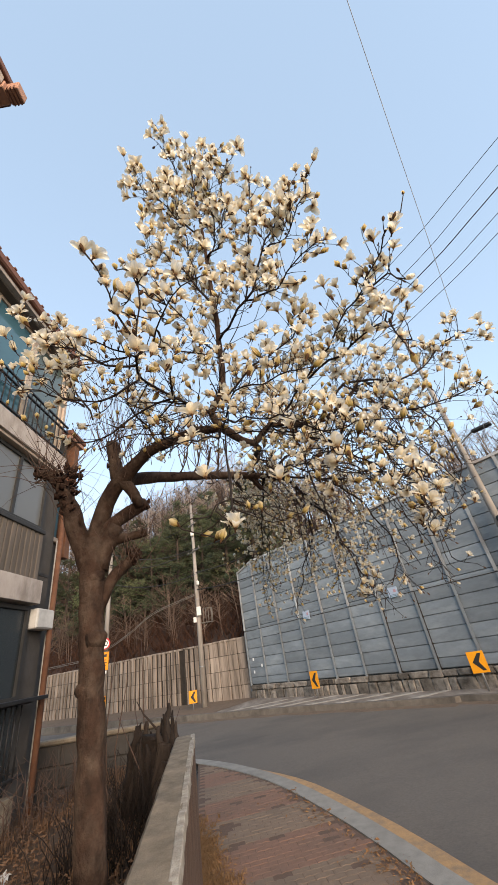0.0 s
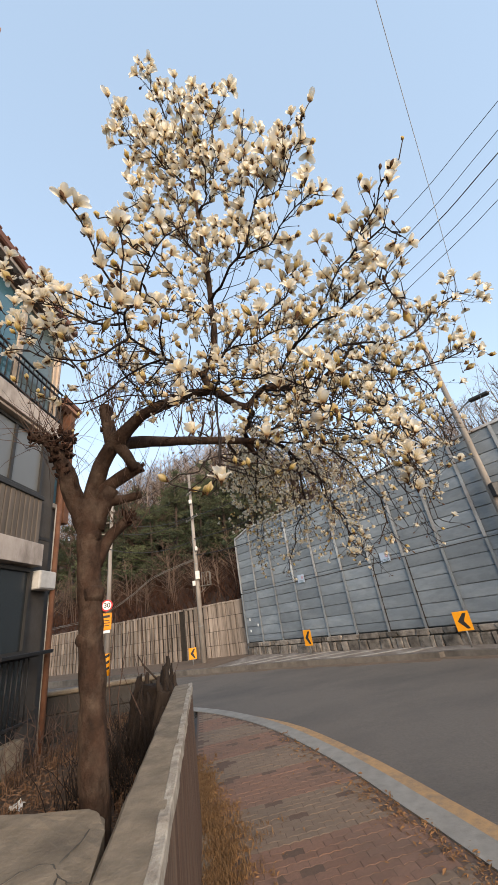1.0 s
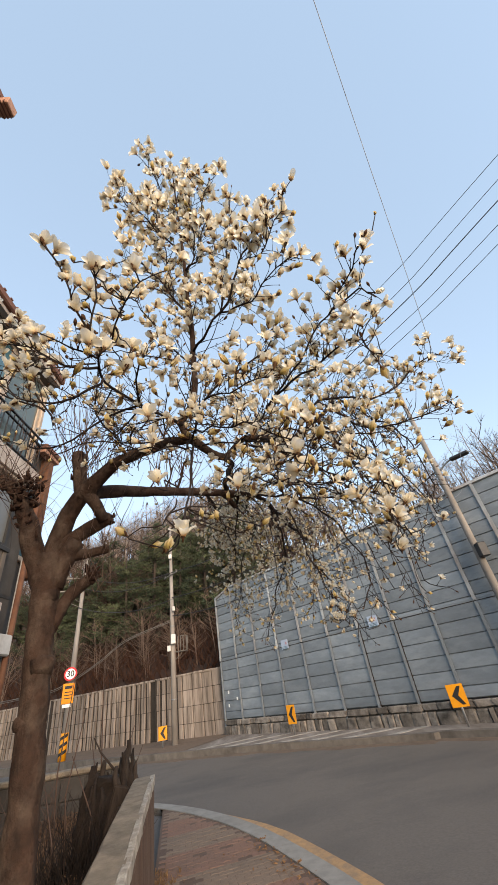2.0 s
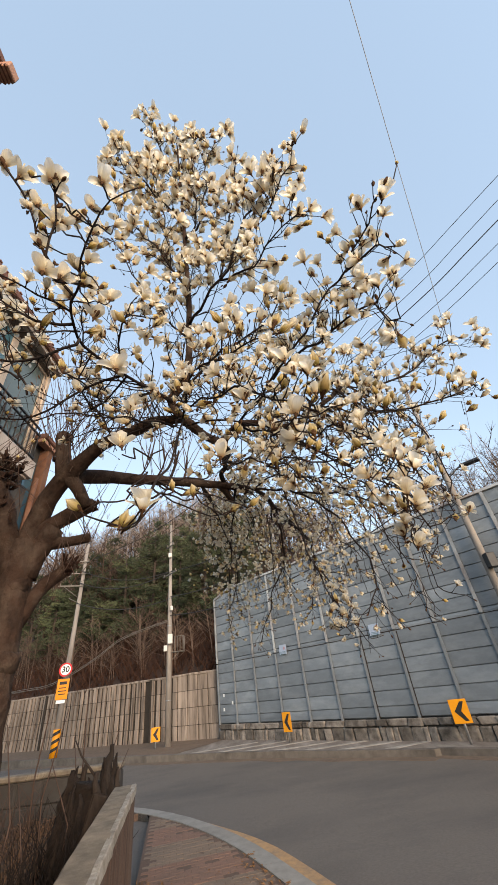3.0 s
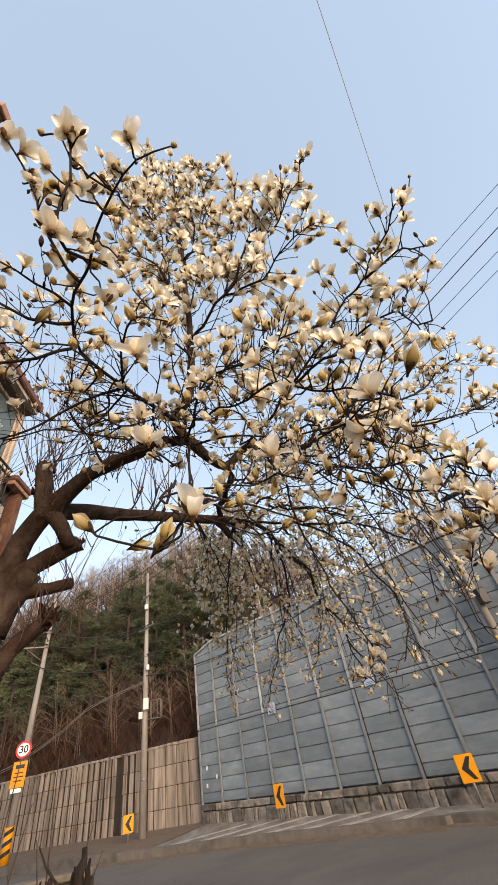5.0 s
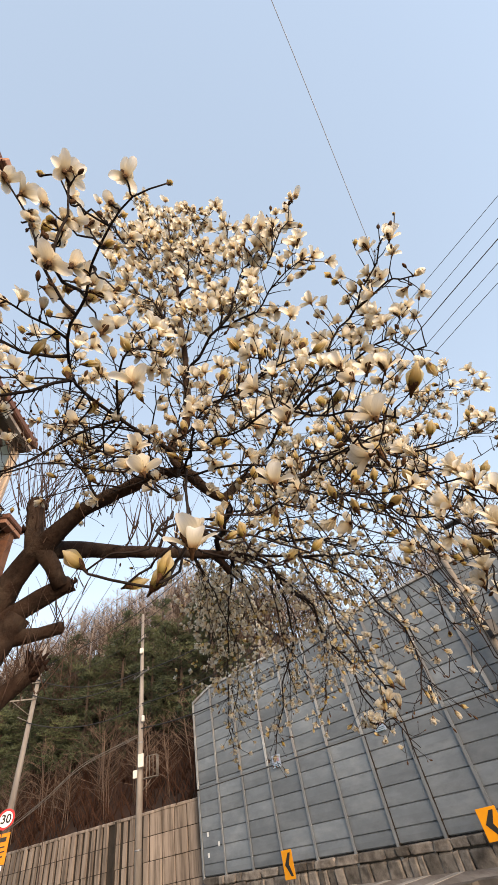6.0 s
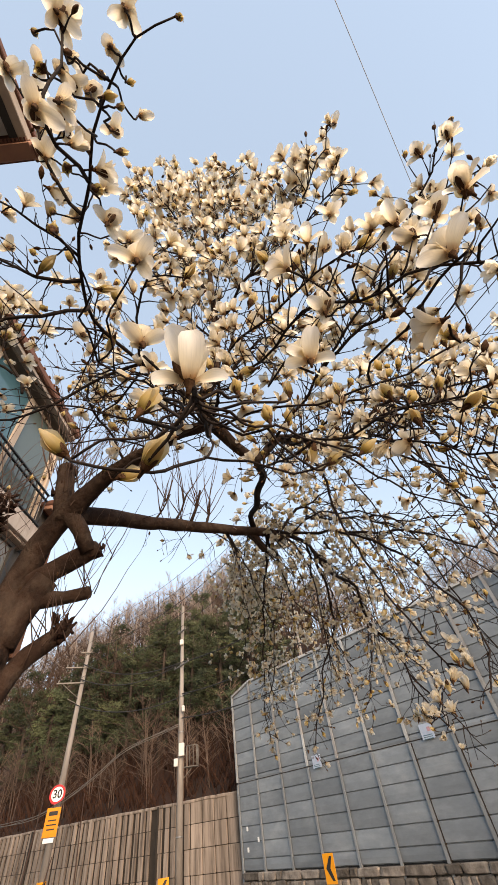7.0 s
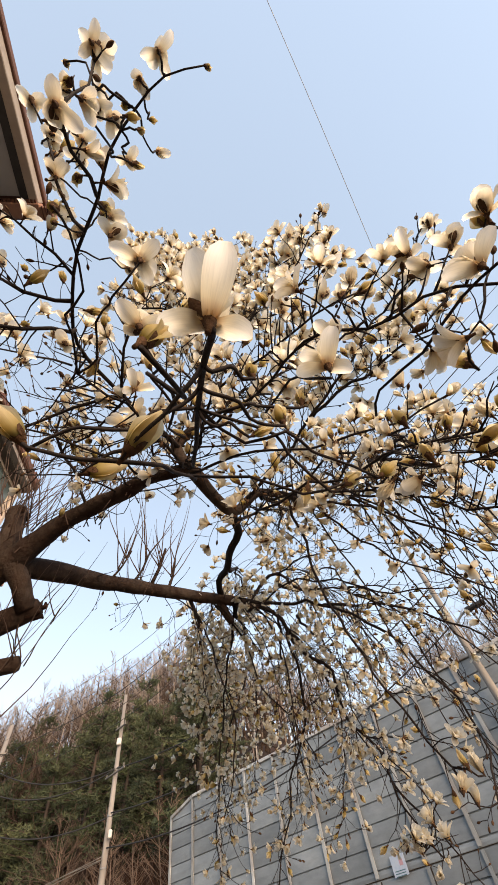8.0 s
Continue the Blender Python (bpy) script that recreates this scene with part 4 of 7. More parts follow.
for k in range(3):
    z = 0.42 + 0.3 * k
    ring = [(0.181 * math.cos(a), 0.181 * math.sin(a)) for a in [math.pi + 0.2 + i * (math.pi - 0.4) / 8 for i in range(9)]]
    bm = bmesh.new()
    lo = [bm.verts.new((x, y, z + 0.025 * i)) for i, (x, y) in enumerate(ring)]
    hi = [bm.verts.new((x, y, z + 0.13 + 0.025 * i)) for i, (x, y) in enumerate(ring)]
    for i in range(8):
        bm.faces.new((lo[i], lo[i + 1], hi[i + 1], hi[i]))
    part("stripe", bm, SIGN_BLACK, band)


def chevron_sign(x, y, z, turn, w, h, tilt, base):
    """Yellow plate with a black arrow to the left on a thin post."""
    t = thing("chevron_sign", pose(x, y, base, 0, tilt, turn), "yellow road sign with a black chevron on a short post", "road sign", "chevron signs round the bend")
    zc = z - base
    part("post", rod((0, 0.03, -0.15), (0, 0.03, zc + h * 0.4), 0.03, sides=10), STEEL, t, "grey steel post")
    part("plate", box(-w / 2, -0.012, zc - h / 2, w / 2, 0.0, zc + h / 2, bevel=0.004), SIGN_YELLOW, t)
    a, b, c = w * 0.30, h * 0.40, w * 0.34
    part("arrow", plate([(-a, zc), (a * 0.45 - c * 0.0, zc + b), (a * 1.15, zc + b), (-a + c * 1.1, zc), (a * 1.15, zc - b), (a * 0.45, zc - b)], 0.004, m=Matrix.Translation((0, -0.0165, 0))), SIGN_BLACK, t, "black chevron")
    return t


chevron_sign(0.90, 16.87, 0.76, -38, 0.38, 0.58, 0, 0.14)
chevron_sign(5.29, 12.25, 0.86, -28, 0.44, 0.52, 0, 0.14)
chevron_sign(-4.72, 20.1, 0.68, 10, 0.38, 0.50, 0, 0.14)

hp = pole("wooden_pole", 1.95, 25.0, 10.8, 0.09, 0.07, "slim pale pole on the slope behind the barrier")
lamp = pole("street_lamp", 6.95, 10.95, 12.5, 0.125, 0.065, "grey concrete pole with a lamp arm before the barrier", "street lamp")
arm = [(0, 0, 7.0), (0.35, -0.3, 7.25), (0.8, -0.7, 7.3)]
part("arm", tube(spline(arm, 0.15), [0.03] * len(spline(arm, 0.15)), 8), STEEL, lamp)
part("lamp_head", box(-0.10, -0.30, -0.06, 0.10, 0.30, 0.05, m=Matrix.Translation((0.6, -0.55, 7.26)) @ pose(0, 0, 0, 0, 0, 48), bevel=0.03), DARK_STEEL, lamp, "dark flat lamp head")
part("box", box(-0.12, -0.34, 4.1, 0.14, -0.13, 4.5, bevel=0.02), DARK_STEEL, lamp)


def wire(name, a, b, sag, r, material, label, group="overhead wires"):
    a, b = Vector(a), Vector(b)
    pts = [a.lerp(b, t / 24) - Vector((0, 0, 4 * sag * (t / 24) * (1 - t / 24))) for t in range(25)]
    tagged(part(name, tube(pts, [r] * 25, 6), material), label, "wire", group)


for za, zb, ze, r in ((10.99, 10.32, 10.2, 0.008), (10.40, 9.67, 9.6, 0.008), (9.94, 9.24, 9.0, 0.013), (9.42, 8.74, 8.5, 0.008), (9.02, 8.37, 8.0, 0.008)):
    # strung from beyond the road to the pole with the signs
    p, q = Vector((6.55, 4.2, za)), Vector((4.35, 6.5, zb))
    run = spline([p + (p - q) * 6 + Vector((0, 0, 2.0)), p + (p - q) * 3 + Vector((0, 0, 0.5)), p, q, Vector((-2.6, 14.0, (zb + ze) / 2 - 1.1)), Vector((-9.9, 21.75, ze))], 0.6)
    tagged(part("power_line", tube(run, [r] * len(run), 6), CABLE), "black overhead line sagging along the street", "wire", "overhead wires")
cab = spline([(-0.3, -2.5, 7.75), (0.74, -0.56, 6.71), (1.2, 0.27, 6.30), (1.8, 1.38, 5.75), (2.48, 2.63, 5.13), (3.4, 4.3, 4.62), (4.8, 6.9, 4.7), (6.95, 10.9, 5.9)], 0.4)
tagged(part("drop_cable", tube(cab, [0.0026] * len(cab), 6), CABLE_GREY), "thin pale cable crossing to a lamp pole", "wire", "overhead wires")
for k, (z1, z2, sag) in enumerate(((7.6, 8.7, 0.5), (7.65, 8.0, 0.6), (6.3, 6.9, 0.5))):
    wire("power_line", (-4.3 + 0.2 * k, 20.3, z1), (-9.9, 21.8, z2), sag, 0.02, CABLE, "dark cable between two utility poles")
run = spline([(-4.3, 20.25, 5.15), (-6.15, 20.8, 4.85), (-7.15, 21.05, 4.55), (-8.1, 21.3, 4.05), (-8.9, 21.5, 3.68), (-9.9, 21.7, 3.3), (-11.2, 22.1, 3.05), (-14.5, 23.2, 3.0)], 0.25)
bundle = thing("cable_bundle", Matrix.Identity(4), "slack grey-brown bundle of cables slung between two poles", "wire", "overhead wires")
for k in range(3):
    part("strand", tube([p + Vector((0, 0.03 * math.sin(i * 0.2 + k * 2.1), 0.05 * math.cos(i * 0.2 + k * 2.1))) for i, p in enumerate(run)], [0.011] * len(run), 6), ARM, bundle)
for k, (z1, z2) in enumerate(((7.6, 9.4), (6.3, 8.2), (5.4, 7.0))):
    wire("power_line", (-4.2, 20.3, z1), (6.95, 10.95, z2), 0.9, 0.02, CABLE, "dark cable running along the barrier top")

# ---- the house beside the yard ----
HX = -3.75
house = thing("house", Matrix.Translation((HX, 0, 0)), "old three-storey house with glazed balconies and stained slabs", "house")


def hpart(name, x0, y0, z0, x1, y1, z1, material, label="", bevel=0.006, parent=None):
    """A block of the house; x is the distance out from the facade."""
    return part(name, box(x0, y0, z0, x1, y1, z1, bevel=bevel), material, parent or house, label)


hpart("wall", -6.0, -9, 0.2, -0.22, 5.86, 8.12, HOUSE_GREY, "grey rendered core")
hpart("plinth", -0.3, -9, 0.2, 0.10, 5.72, 0.95, CONCRETE, "cracked concrete plinth")
hpart("slab", -0.3, -9, 3.2, 0.10, 5.74, 3.55, HOUSE_BEIGE, "stained beige floor slab")
hpart("slab", -0.3, -9, 5.58, 0.13, 5.95, 5.92, HOUSE_BEIGE, "stained pinkish floor slab")
hpart("slab_edge", -0.1, -9, 5.53, 0.08, 5.86, 5.578, FRAME_CREAM)


def window(y0, z0, y1, z1, frame_material, pane_material, bars=1, depth=0.0, t=0.06):
    """Frame, panes between mullions, and a sill."""
    w = new("window")
    w.parent = house
    w.location = (depth, 0, 0)
    bm = bmesh.new()
    for a in ((y0, z0, y1, z0 + t), (y0, z1 - t, y1, z1), (y0, z0 + t, y0 + t, z1 - t), (y1 - t, z0 + t, y1, z1 - t)):
        box(-0.09, a[0], a[1], -0.02, a[2], a[3], bm)
    for k in range(1, bars + 1):
        y = y0 + (y1 - y0) * k / (bars + 1)
        box(-0.085, y - 0.03, z0 + t, -0.025, y + 0.03, z1 - t, bm)
    part("window_frame", bm, frame_material, w)
    for k in range(bars + 1):
        a, b = y0 + (y1 - y0) * k / (bars + 1), y0 + (y1 - y0) * (k + 1) / (bars + 1)
        part("pane", box(-0.062 - 0.008 * (k % 2), a + 0.03, z0 + t, -0.054 - 0.008 * (k % 2), b - 0.03, z1 - t), pane_material, w)
    part("window_sill", box(-0.1, y0 - 0.03, z0 - 0.05, 0.03, y1 + 0.03, z0), frame_material, w)


for k in range(5):
    y1 = 5.70 - k * 1.62
    window(y1 - 1.58, 1.95, y1, 3.18, FRAME_DARK, GLASS_DARK, 1)
    window(y1 - 1.58, 4.40, y1, 5.52, FRAME_DARK, GLASS_FROST, 1)
for k in range(6):
    window(5.79 - 1.10 * (k + 1), 5.96, 5.79 - 1.10 * k - 0.004, 8.10, FRAME_CREAM, GLASS_BLUE if k else GLASS_GREEN, 0, 0.0, 0.065)
window(5.80, 3.75, 6.15, 5.45, FRAME_DARK, GLASS_FROST, 0, -0.12)
window(5.80, 1.2, 6.15, 2.8, FRAME_DARK, GLASS_DARK, 0, -0.12)
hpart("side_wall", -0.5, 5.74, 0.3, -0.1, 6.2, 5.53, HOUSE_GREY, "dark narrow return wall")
# cladding slats of the middle balcony
slat = bpy.data.meshes.new("slat")
bm = box(-0.05, -0.05, 0, 0.0, 0.05, 0.78, bevel=0.012)
bm.to_mesh(slat)
bm.free()
slat.materials.append(HOUSE_SLAT)
for k in range(66):
    share("slat", slat, house, Matrix.Translation((0.02, 5.66 - k * 0.115, 3.56)))
hpart("rail", -0.04, -2, 4.32, 0.05, 5.72, 4.39, FRAME_DARK)
hpart("balcony_panel", -0.08, -2, 3.55, -0.035, 5.7, 4.33, HOUSE_SLAT)
# balcony rails: black bars above, dark bars below
bar = bpy.data.meshes.new("baluster")
bm = rod((0, 0, 0), (0, 0, 0.82), 0.011, sides=6)
bm.to_mesh(bar)
bm.free()
bar.materials.append(DARK_STEEL)
for k in range(64):
    share("baluster", bar, house, Matrix.Translation((0.10, 5.86 - k * 0.13, 5.90)) @ Matrix.Diagonal((1, 1, 0.92, 1)))
    share("baluster", bar, house, Matrix.Translation((0.06, 5.7 - k * 0.11, 1.08)))
for z, x in ((6.63, 0.10), (6.50, 0.10), (5.97, 0.10), (1.10, 0.06), (1.90, 0.06)):
    hpart("handrail", x - 0.02, -1.1, z, x + 0.02, 5.9, z + 0.035, DARK_STEEL, "black steel handrail")
hpart("lower_panel", -0.2, -9, 0.95, -0.05, 5.72, 1.9, GLASS_DARK, "dark boards behind the rail")
hpart("awning", 0.0, 4.9, 1.92, 0.22, 6.05, 1.97, DARK_STEEL)
# eaves of the main roof
hpart("soffit", -0.6, -9, 8.10, 0.14, 5.88, 8.13, HOUSE_SLAT, "dark soffit boards")
hpart("eave_band", -0.6, -9, 8.13, 0.24, 5.90, 8.22, HOUSE_BEIGE, "beige eave band")
hpart("roof_edge", -6.2, -9, 8.22, 0.32, 5.94, 8.40, ROOF_RED, "red-brown metal roof edge", 0.03)
for k in range(60):
    hpart("roof_rib", 0.26, 5.80 - k * 0.2, 8.40, 0.32, 5.86 - k * 0.2, 8.43, ROOF_RED, bevel=0)
# corner pipe and return
part("downpipe", tube([(0.03, 6.2, 0.5), (0.03, 6.2, 3.0), (0.03, 6.22, 5.75)], [0.045, 0.045, 0.045], 10), RUST, house, "rusty red downpipe")
part("downpipe", tube([(-0.1, 6.36, 0.5), (-0.1, 6.36, 4.4)], [0.035, 0.035], 8), BOXWHITE, house, "pale thin pipe")
hpart("corner_post", -0.2, 5.80, 5.92, 0.02, 5.88, 8.10, FRAME_CREAM)
ac = thing("meter_cabinet", Matrix.Translation((HX, 0, 0)), "dull white cabinet fixed to the house corner", "cabinet")
part("body", box(-0.1, 5.74, 2.86, 0.08, 6.19, 3.15, bevel=0.015), BOXWHITE, ac)
part("lid", box(0.082, 5.76, 2.88, 0.09, 6.17, 3.13), BOXWHITE, ac)
# lower wing behind the corner
wing = thing("house_wing", Matrix.Translation((HX, 0, 0)), "low rear wing with a salmon wall and red eave", "house")
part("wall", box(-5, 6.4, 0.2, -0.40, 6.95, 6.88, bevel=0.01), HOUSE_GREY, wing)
part("pane", box(-0.399, 6.44, 4.6, -0.385, 6.72, 6.42), GLASS_BLUE, wing, "teal window pane")
part("sill", box(-0.40, 6.42, 4.5, -0.33, 6.74, 4.59, bevel=0.01), FRAME_CREAM, wing)
part("pilaster", box(-0.399, 6.76, 4.2, -0.2, 6.94, 6.88, bevel=0.01), RUST, wing, "red-brown pilaster")
part("roof", box(-5.2, 6.4, 6.88, -0.10, 7.05, 7.0, bevel=0.02), ROOF_RED, wing, "red-brown eave")
part("fascia", box(-0.3, 6.42, 6.79, -0.14, 7.03, 6.878, bevel=0.008), EAVE_ORANGE, wing, "salmon fascia board")
# the next house's eaves, close beside the wall
NX, NY, NZ = -1.72, 0.96, 7.26
eaves = thing("house_next", Matrix.Translation((NX, NY, NZ)), "neighbouring house with grey soffit and salmon fascia", "house")
part("wall", box(-3.4, -8, -6.8, -0.75, -0.45, 0.02, bevel=0.01), HOUSE_BEIGE, eaves)
part("soffit", box(-3.5, -8, 0.03, -0.10, -0.06, 0.08), SOFFIT, eaves, "grey soffit panels")
for y in (-2.6, -1.35, -0.75):
    part("soffit_batten", box(-3.5, y - 0.02, 0.012, -0.10, y + 0.02, 0.0295), FRAME_DARK, eaves)
part("inner_frame", box(-0.17, -8, -0.03, -0.075, -0.02, 0.029, bevel=0.006), FRAME_DARK, eaves, "dark inner gutter frame")
part("edge_frame", box(-0.074, -8, -0.06, 0.02, 0.0, 0.10, bevel=0.008), FRAME_CREAM, eaves, "cream eave edge")
part("fascia", box(-3.5, 0.002, -0.10, 0.03, 0.15, 0.05, bevel=0.008), EAVE_ORANGE, eaves, "salmon end fascia")
part("fascia_end", box(0.03, 0.03, -0.10, 0.16, 0.16, 0.05, bevel=0.008), EAVE_ORANGE, eaves)
for k in range(3):
    part("fascia_groove", box(0.05 + 0.035 * k, 0.025, -0.104, 0.062 + 0.035 * k, 0.165, -0.06), ROOF_RED, eaves)
for k in range(44):
    part("dentil", box(-0.012 - k * 0.04, -0.035, -0.085, 0.008 - k * 0.04, 0.0, -0.03), ROOF_RED, eaves)
part("drip_edge", box(-3.5, 0.15, -0.075, 0.0, 0.165, 0.0), ROOF_RED, eaves)
part("roof", box(-3.6, -8, 0.10, 0.05, 0.12, 0.2, bevel=0.01), ROOF_RED, eaves, "red-brown roof")

# ---- the magnolia ----
tree = thing("magnolia_tree", Matrix.Translation((-1.0, 2.44, 0.6)), "old magnolia in full cream bloom, with sawn limbs", "tree")
T0 = Vector((-1.0, 2.44, 0.6))
rng = random.Random(77)
FLOWERS, TWIGS, WHIPS, NEAR = [], Heap(), Heap(), {}


def limb(points, r0, r1, name="limb", material=None, sides=10, wobble=0.006, knots=True, taper=0.85):
    """A tapering, slightly crooked branch through the points; returns its centre line."""
    line = spline(points, 0.06)
    n = len(line) - 1
    line = [p + noise.noise_vector(p * 6) * wobble * (0 < i < n) for i, p in enumerate(line)]
    rad = []
    for i, p in enumerate(line):
        t = i / max(1, n)
        rad.append((r0 + (r1 - r0) * t ** taper) * (1 + (0.10 * noise.noise(p * 9) if knots else 0)))
    if name == "sawn_stub":
        d = (line[-1] - line[-2]).normalized()
        line, rad = line + [line[-1] + d * rad[-1] * 0.3, line[-1] + d * rad[-1] * 0.4], rad + [rad[-1] * 0.82, rad[-1] * 0.5]
    bm = tube([p - T0 for p in line], rad, sides)
    if r0 > 0.03:
        for v in bm.verts:
            v.co += noise.noise_vector((v.co + T0) * 22) * 0.06 * r0 + noise.noise_vector((v.co + T0) * 8) * 0.10 * r0
    part(name, bm, material or (BARK if r0 > 0.022 else TWIG), tree)
    return line


def up_dir(d, lift):
    return (d + Vector((0, 0, lift))).normalized()


def blossom(p, d, size=None, kind=None):
    """Notes a flower at p that opens towards d. Kinds: 0-2 open, 3-4 half open, 5-6 closed buds, 7 small furry bud."""
    if p.y < 1.35 and p.z < 2.5:
        return
    if p.z < 3.35 and p.x > -0.3 and kind is None:
        u = rng.random()
        if u < (0.24 if p.y < 2.4 else 0.06):
            return
        if u < (0.40 if p.y < 2.4 else 0.2):
            kind = rng.choice((5, 6))
    if p.x < -0.3 and p.z < 3.5 and kind is None:
        u = rng.random()
        if u < 0.45:
            return
        if u < 0.62:
            kind = rng.choice((5, 6))
    if p.y < 1.0 and p.z > 3.0 and kind is None and rng.random() < 0.4:
        kind = 7 if rng.random() < 0.6 else rng.choice((3, 4))
    if kind is None:
        u = rng.random()
        kind = rng.choice((0, 1, 2)) if u < 0.66 else rng.choice((3, 4)) if u < 0.84 else rng.choice((5, 6)) if u < 0.94 else 7
    size = size or min(0.057, 0.0385 + 0.0104 * (p.z - 2.4)) * rng.uniform(0.8, 1.2) * (0.5 if kind == 7 else 1.0) * (0.9 if p.y > 1.5 and p.z < 4 else 1.0)
    if kind in (5, 6) and p.z < 3.35:
        size *= 1.2
    if 2.2 < p.y < 3.6 and p.z < 3.6:
        size *= 0.88
    cell = tuple(int(c // 0.08) for c in p)
    for dx in (-1, 0, 1):
        for dy in (-1, 0, 1):
            for dz in (-1, 0, 1):
                for q in NEAR.get((cell[0] + dx, cell[1] + dy, cell[2] + dz), ()):
                    if (q - p).length < size * 0.72:
                        return
    NEAR.setdefault(cell, []).append(p.copy())
    FLOWERS.append((p.copy(), d.normalized(), size, kind))


def twig(p, d, length, r, lift=0.5, flower=1.0, depth=0, droop=0.0):
    """A kinked twig with side spurs and a flower at its end."""
    if p.y < 1.05 and p.z > 2.9:
        length *= 0.45
    pts, q, dd = [p.copy()], p.copy(), d.normalized()
    n = max(3, int(length / 0.035))
    for i in range(n):
        bend = Vector((rng.uniform(-1, 1), rng.uniform(-1, 1), rng.uniform(-1, 1))) * (0.62 if rng.random() < 0.3 else 0.22)
        dd = (dd + bend + Vector((0, 0, lift * 0.17 - droop * 0.22))).normalized()
        q = q + dd * length / n
        pts.append(q.copy())
        if depth < 2 and 0 < i < n - 1 and rng.random() < 0.40:
            s = dd.cross(Vector((rng.uniform(-1, 1), rng.uniform(-1, 1), rng.uniform(-1, 1)))).normalized()
            twig(q, (dd * 0.7 + s + Vector((0, 0, 0.3 * lift - droop * 0.3))).normalized(), length * rng.uniform(0.3, 0.6), r * 0.6, lift, flower * 0.9, depth + 1, droop)
    if min(x.z for x in pts) < 2.28 and min(x.y for x in pts) < 1.5:
        return
    TWIGS.tube([x - T0 for x in pts], [max(0.0011, r * (0.92 - 0.55 * i / n)) for i in range(n + 1)], 4)
    if rng.random() < flower:
        blossom(q, up_dir(dd, 0.55 + 0.3 * lift) if droop < 0.5 else up_dir(dd, 0.3))
    else:
        FLOWERS.append((q.copy(), dd, rng.uniform(0.011, 0.018), 7))


def clothe(line, spacing, length, flower=0.9, lift=0.6, droop=0.0, start=0.15, r=0.0036, tip=True):
    """Twigs along a limb's centre line."""
    total = sum((b - a).length for a, b in zip(line, line[1:]))
    run, nxt = 0.0, total * start
    for a, b in zip(line, line[1:]):
        seg = (b - a).length
        while nxt <= run + seg:
            p = a.lerp(b, (nxt - run) / seg)
            d = (b - a).normalized()
            s = d.cross(Vector((rng.uniform(-1, 1), rng.uniform(-1, 1), rng.uniform(-1, 1)))).normalized()
            t = nxt / total
            twig(p, (d * 0.55 + s * 0.9 + Vector((0, 0, 0.45 * lift - 0.5 * droop))).normalized(), rng.uniform(*length) * (1.1 - 0.45 * t), r, lift, flower, 0, droop)
            nxt += spacing * rng.uniform(0.6, 1.4)
        run += seg
    if tip:
        blossom(line[-1], up_dir((line[-1] - line[-2]).normalized(), 0.5))


# trunk and sawn main limbs
trunk_line = spline([(-1.05, 2.44, 0.3), (-1.072, 2.44, 0.95), (-1.11, 2.44, 1.6), (-1.14, 2.44, 2.1), (-1.175, 2.46, 2.52), (-1.20, 2.48, 2.80), (-1.19, 2.49, 2.95)], 0.04)
trunk_r = np.interp(np.linspace(0, 1, len(trunk_line)), (0, 0.25, 0.5, 0.7, 0.84, 0.93, 1), (0.105, 0.083, 0.077, 0.074, 0.080, 0.092, 0.088))
bm = tube([p - T0 for p in trunk_line], list(trunk_r), 28)
for v in bm.verts:
    q = v.co + T0
    v.co += noise.noise_vector(q * 7) * 0.012 + noise.noise_vector(Vector((q.x * 26, q.y * 26, q.z * 11))) * 0.006 + noise.noise_vector(q * 60) * 0.0022
part("trunk", bm, BARK, tree)
A = limb([(-1.19, 2.48, 2.78), (-1.19, 2.5, 2.98), (-1.15, 2.5, 3.15), (-1.07, 2.46, 3.30), (-0.975, 2.42, 3.385), (-0.77, 2.32, 3.49), (-0.58, 2.22, 3.51), (-0.27, 2.0, 3.43), (-0.07, 1.88, 3.34)], 0.080, 0.024, sides=18, wobble=0.012)
limb([(-1.0, 2.44, 3.33), (-1.037, 2.40, 3.56), (-1.062, 2.4, 3.72)], 0.058, 0.047, "sawn_stub", sides=14)
SL = limb([(-1.20, 2.47, 2.72), (-1.266, 2.46, 2.88), (-1.312, 2.42, 3.0), (-1.338, 2.4, 3.125), (-1.40, 2.4, 3.27), (-1.46, 2.4, 3.42)], 0.080, 0.056, "sawn_stub", sides=14, wobble=0.014)
limb([(-1.44, 2.4, 3.38), (-1.54, 2.38, 3.50), (-1.67, 2.38, 3.55)], 0.055, 0.034, "sawn_stub", sides=12)
limb([(-1.19, 2.5, 2.95), (-1.10, 2.52, 3.04), (-0.979, 2.54, 3.13), (-0.83, 2.54, 3.195)], 0.066, 0.044, "sawn_stub", sides=14)
limb([(-0.975, 2.42, 3.37), (-0.90, 2.46, 3.27), (-0.86, 2.52, 3.17)], 0.046, 0.044, "limb", sides=12)
limb([(-1.16, 2.49, 2.72), (-1.12, 2.51, 2.90), (-1.05, 2.52, 3.04)], 0.070, 0.062, "limb", sides=14, wobble=0.012)
limb([(-1.17, 2.5, 2.90), (-1.07, 2.53, 2.94), (-0.96, 2.57, 2.955), (-0.85, 2.6, 2.975)], 0.046, 0.030, "sawn_stub", sides=12)
limb([(-1.14, 2.48, 2.46), (-1.07, 2.52, 2.64), (-1.01, 2.55, 2.715), (-0.96, 2.57, 2.76), (-0.92, 2.58, 2.80)], 0.046, 0.038, "sawn_stub", sides=12)
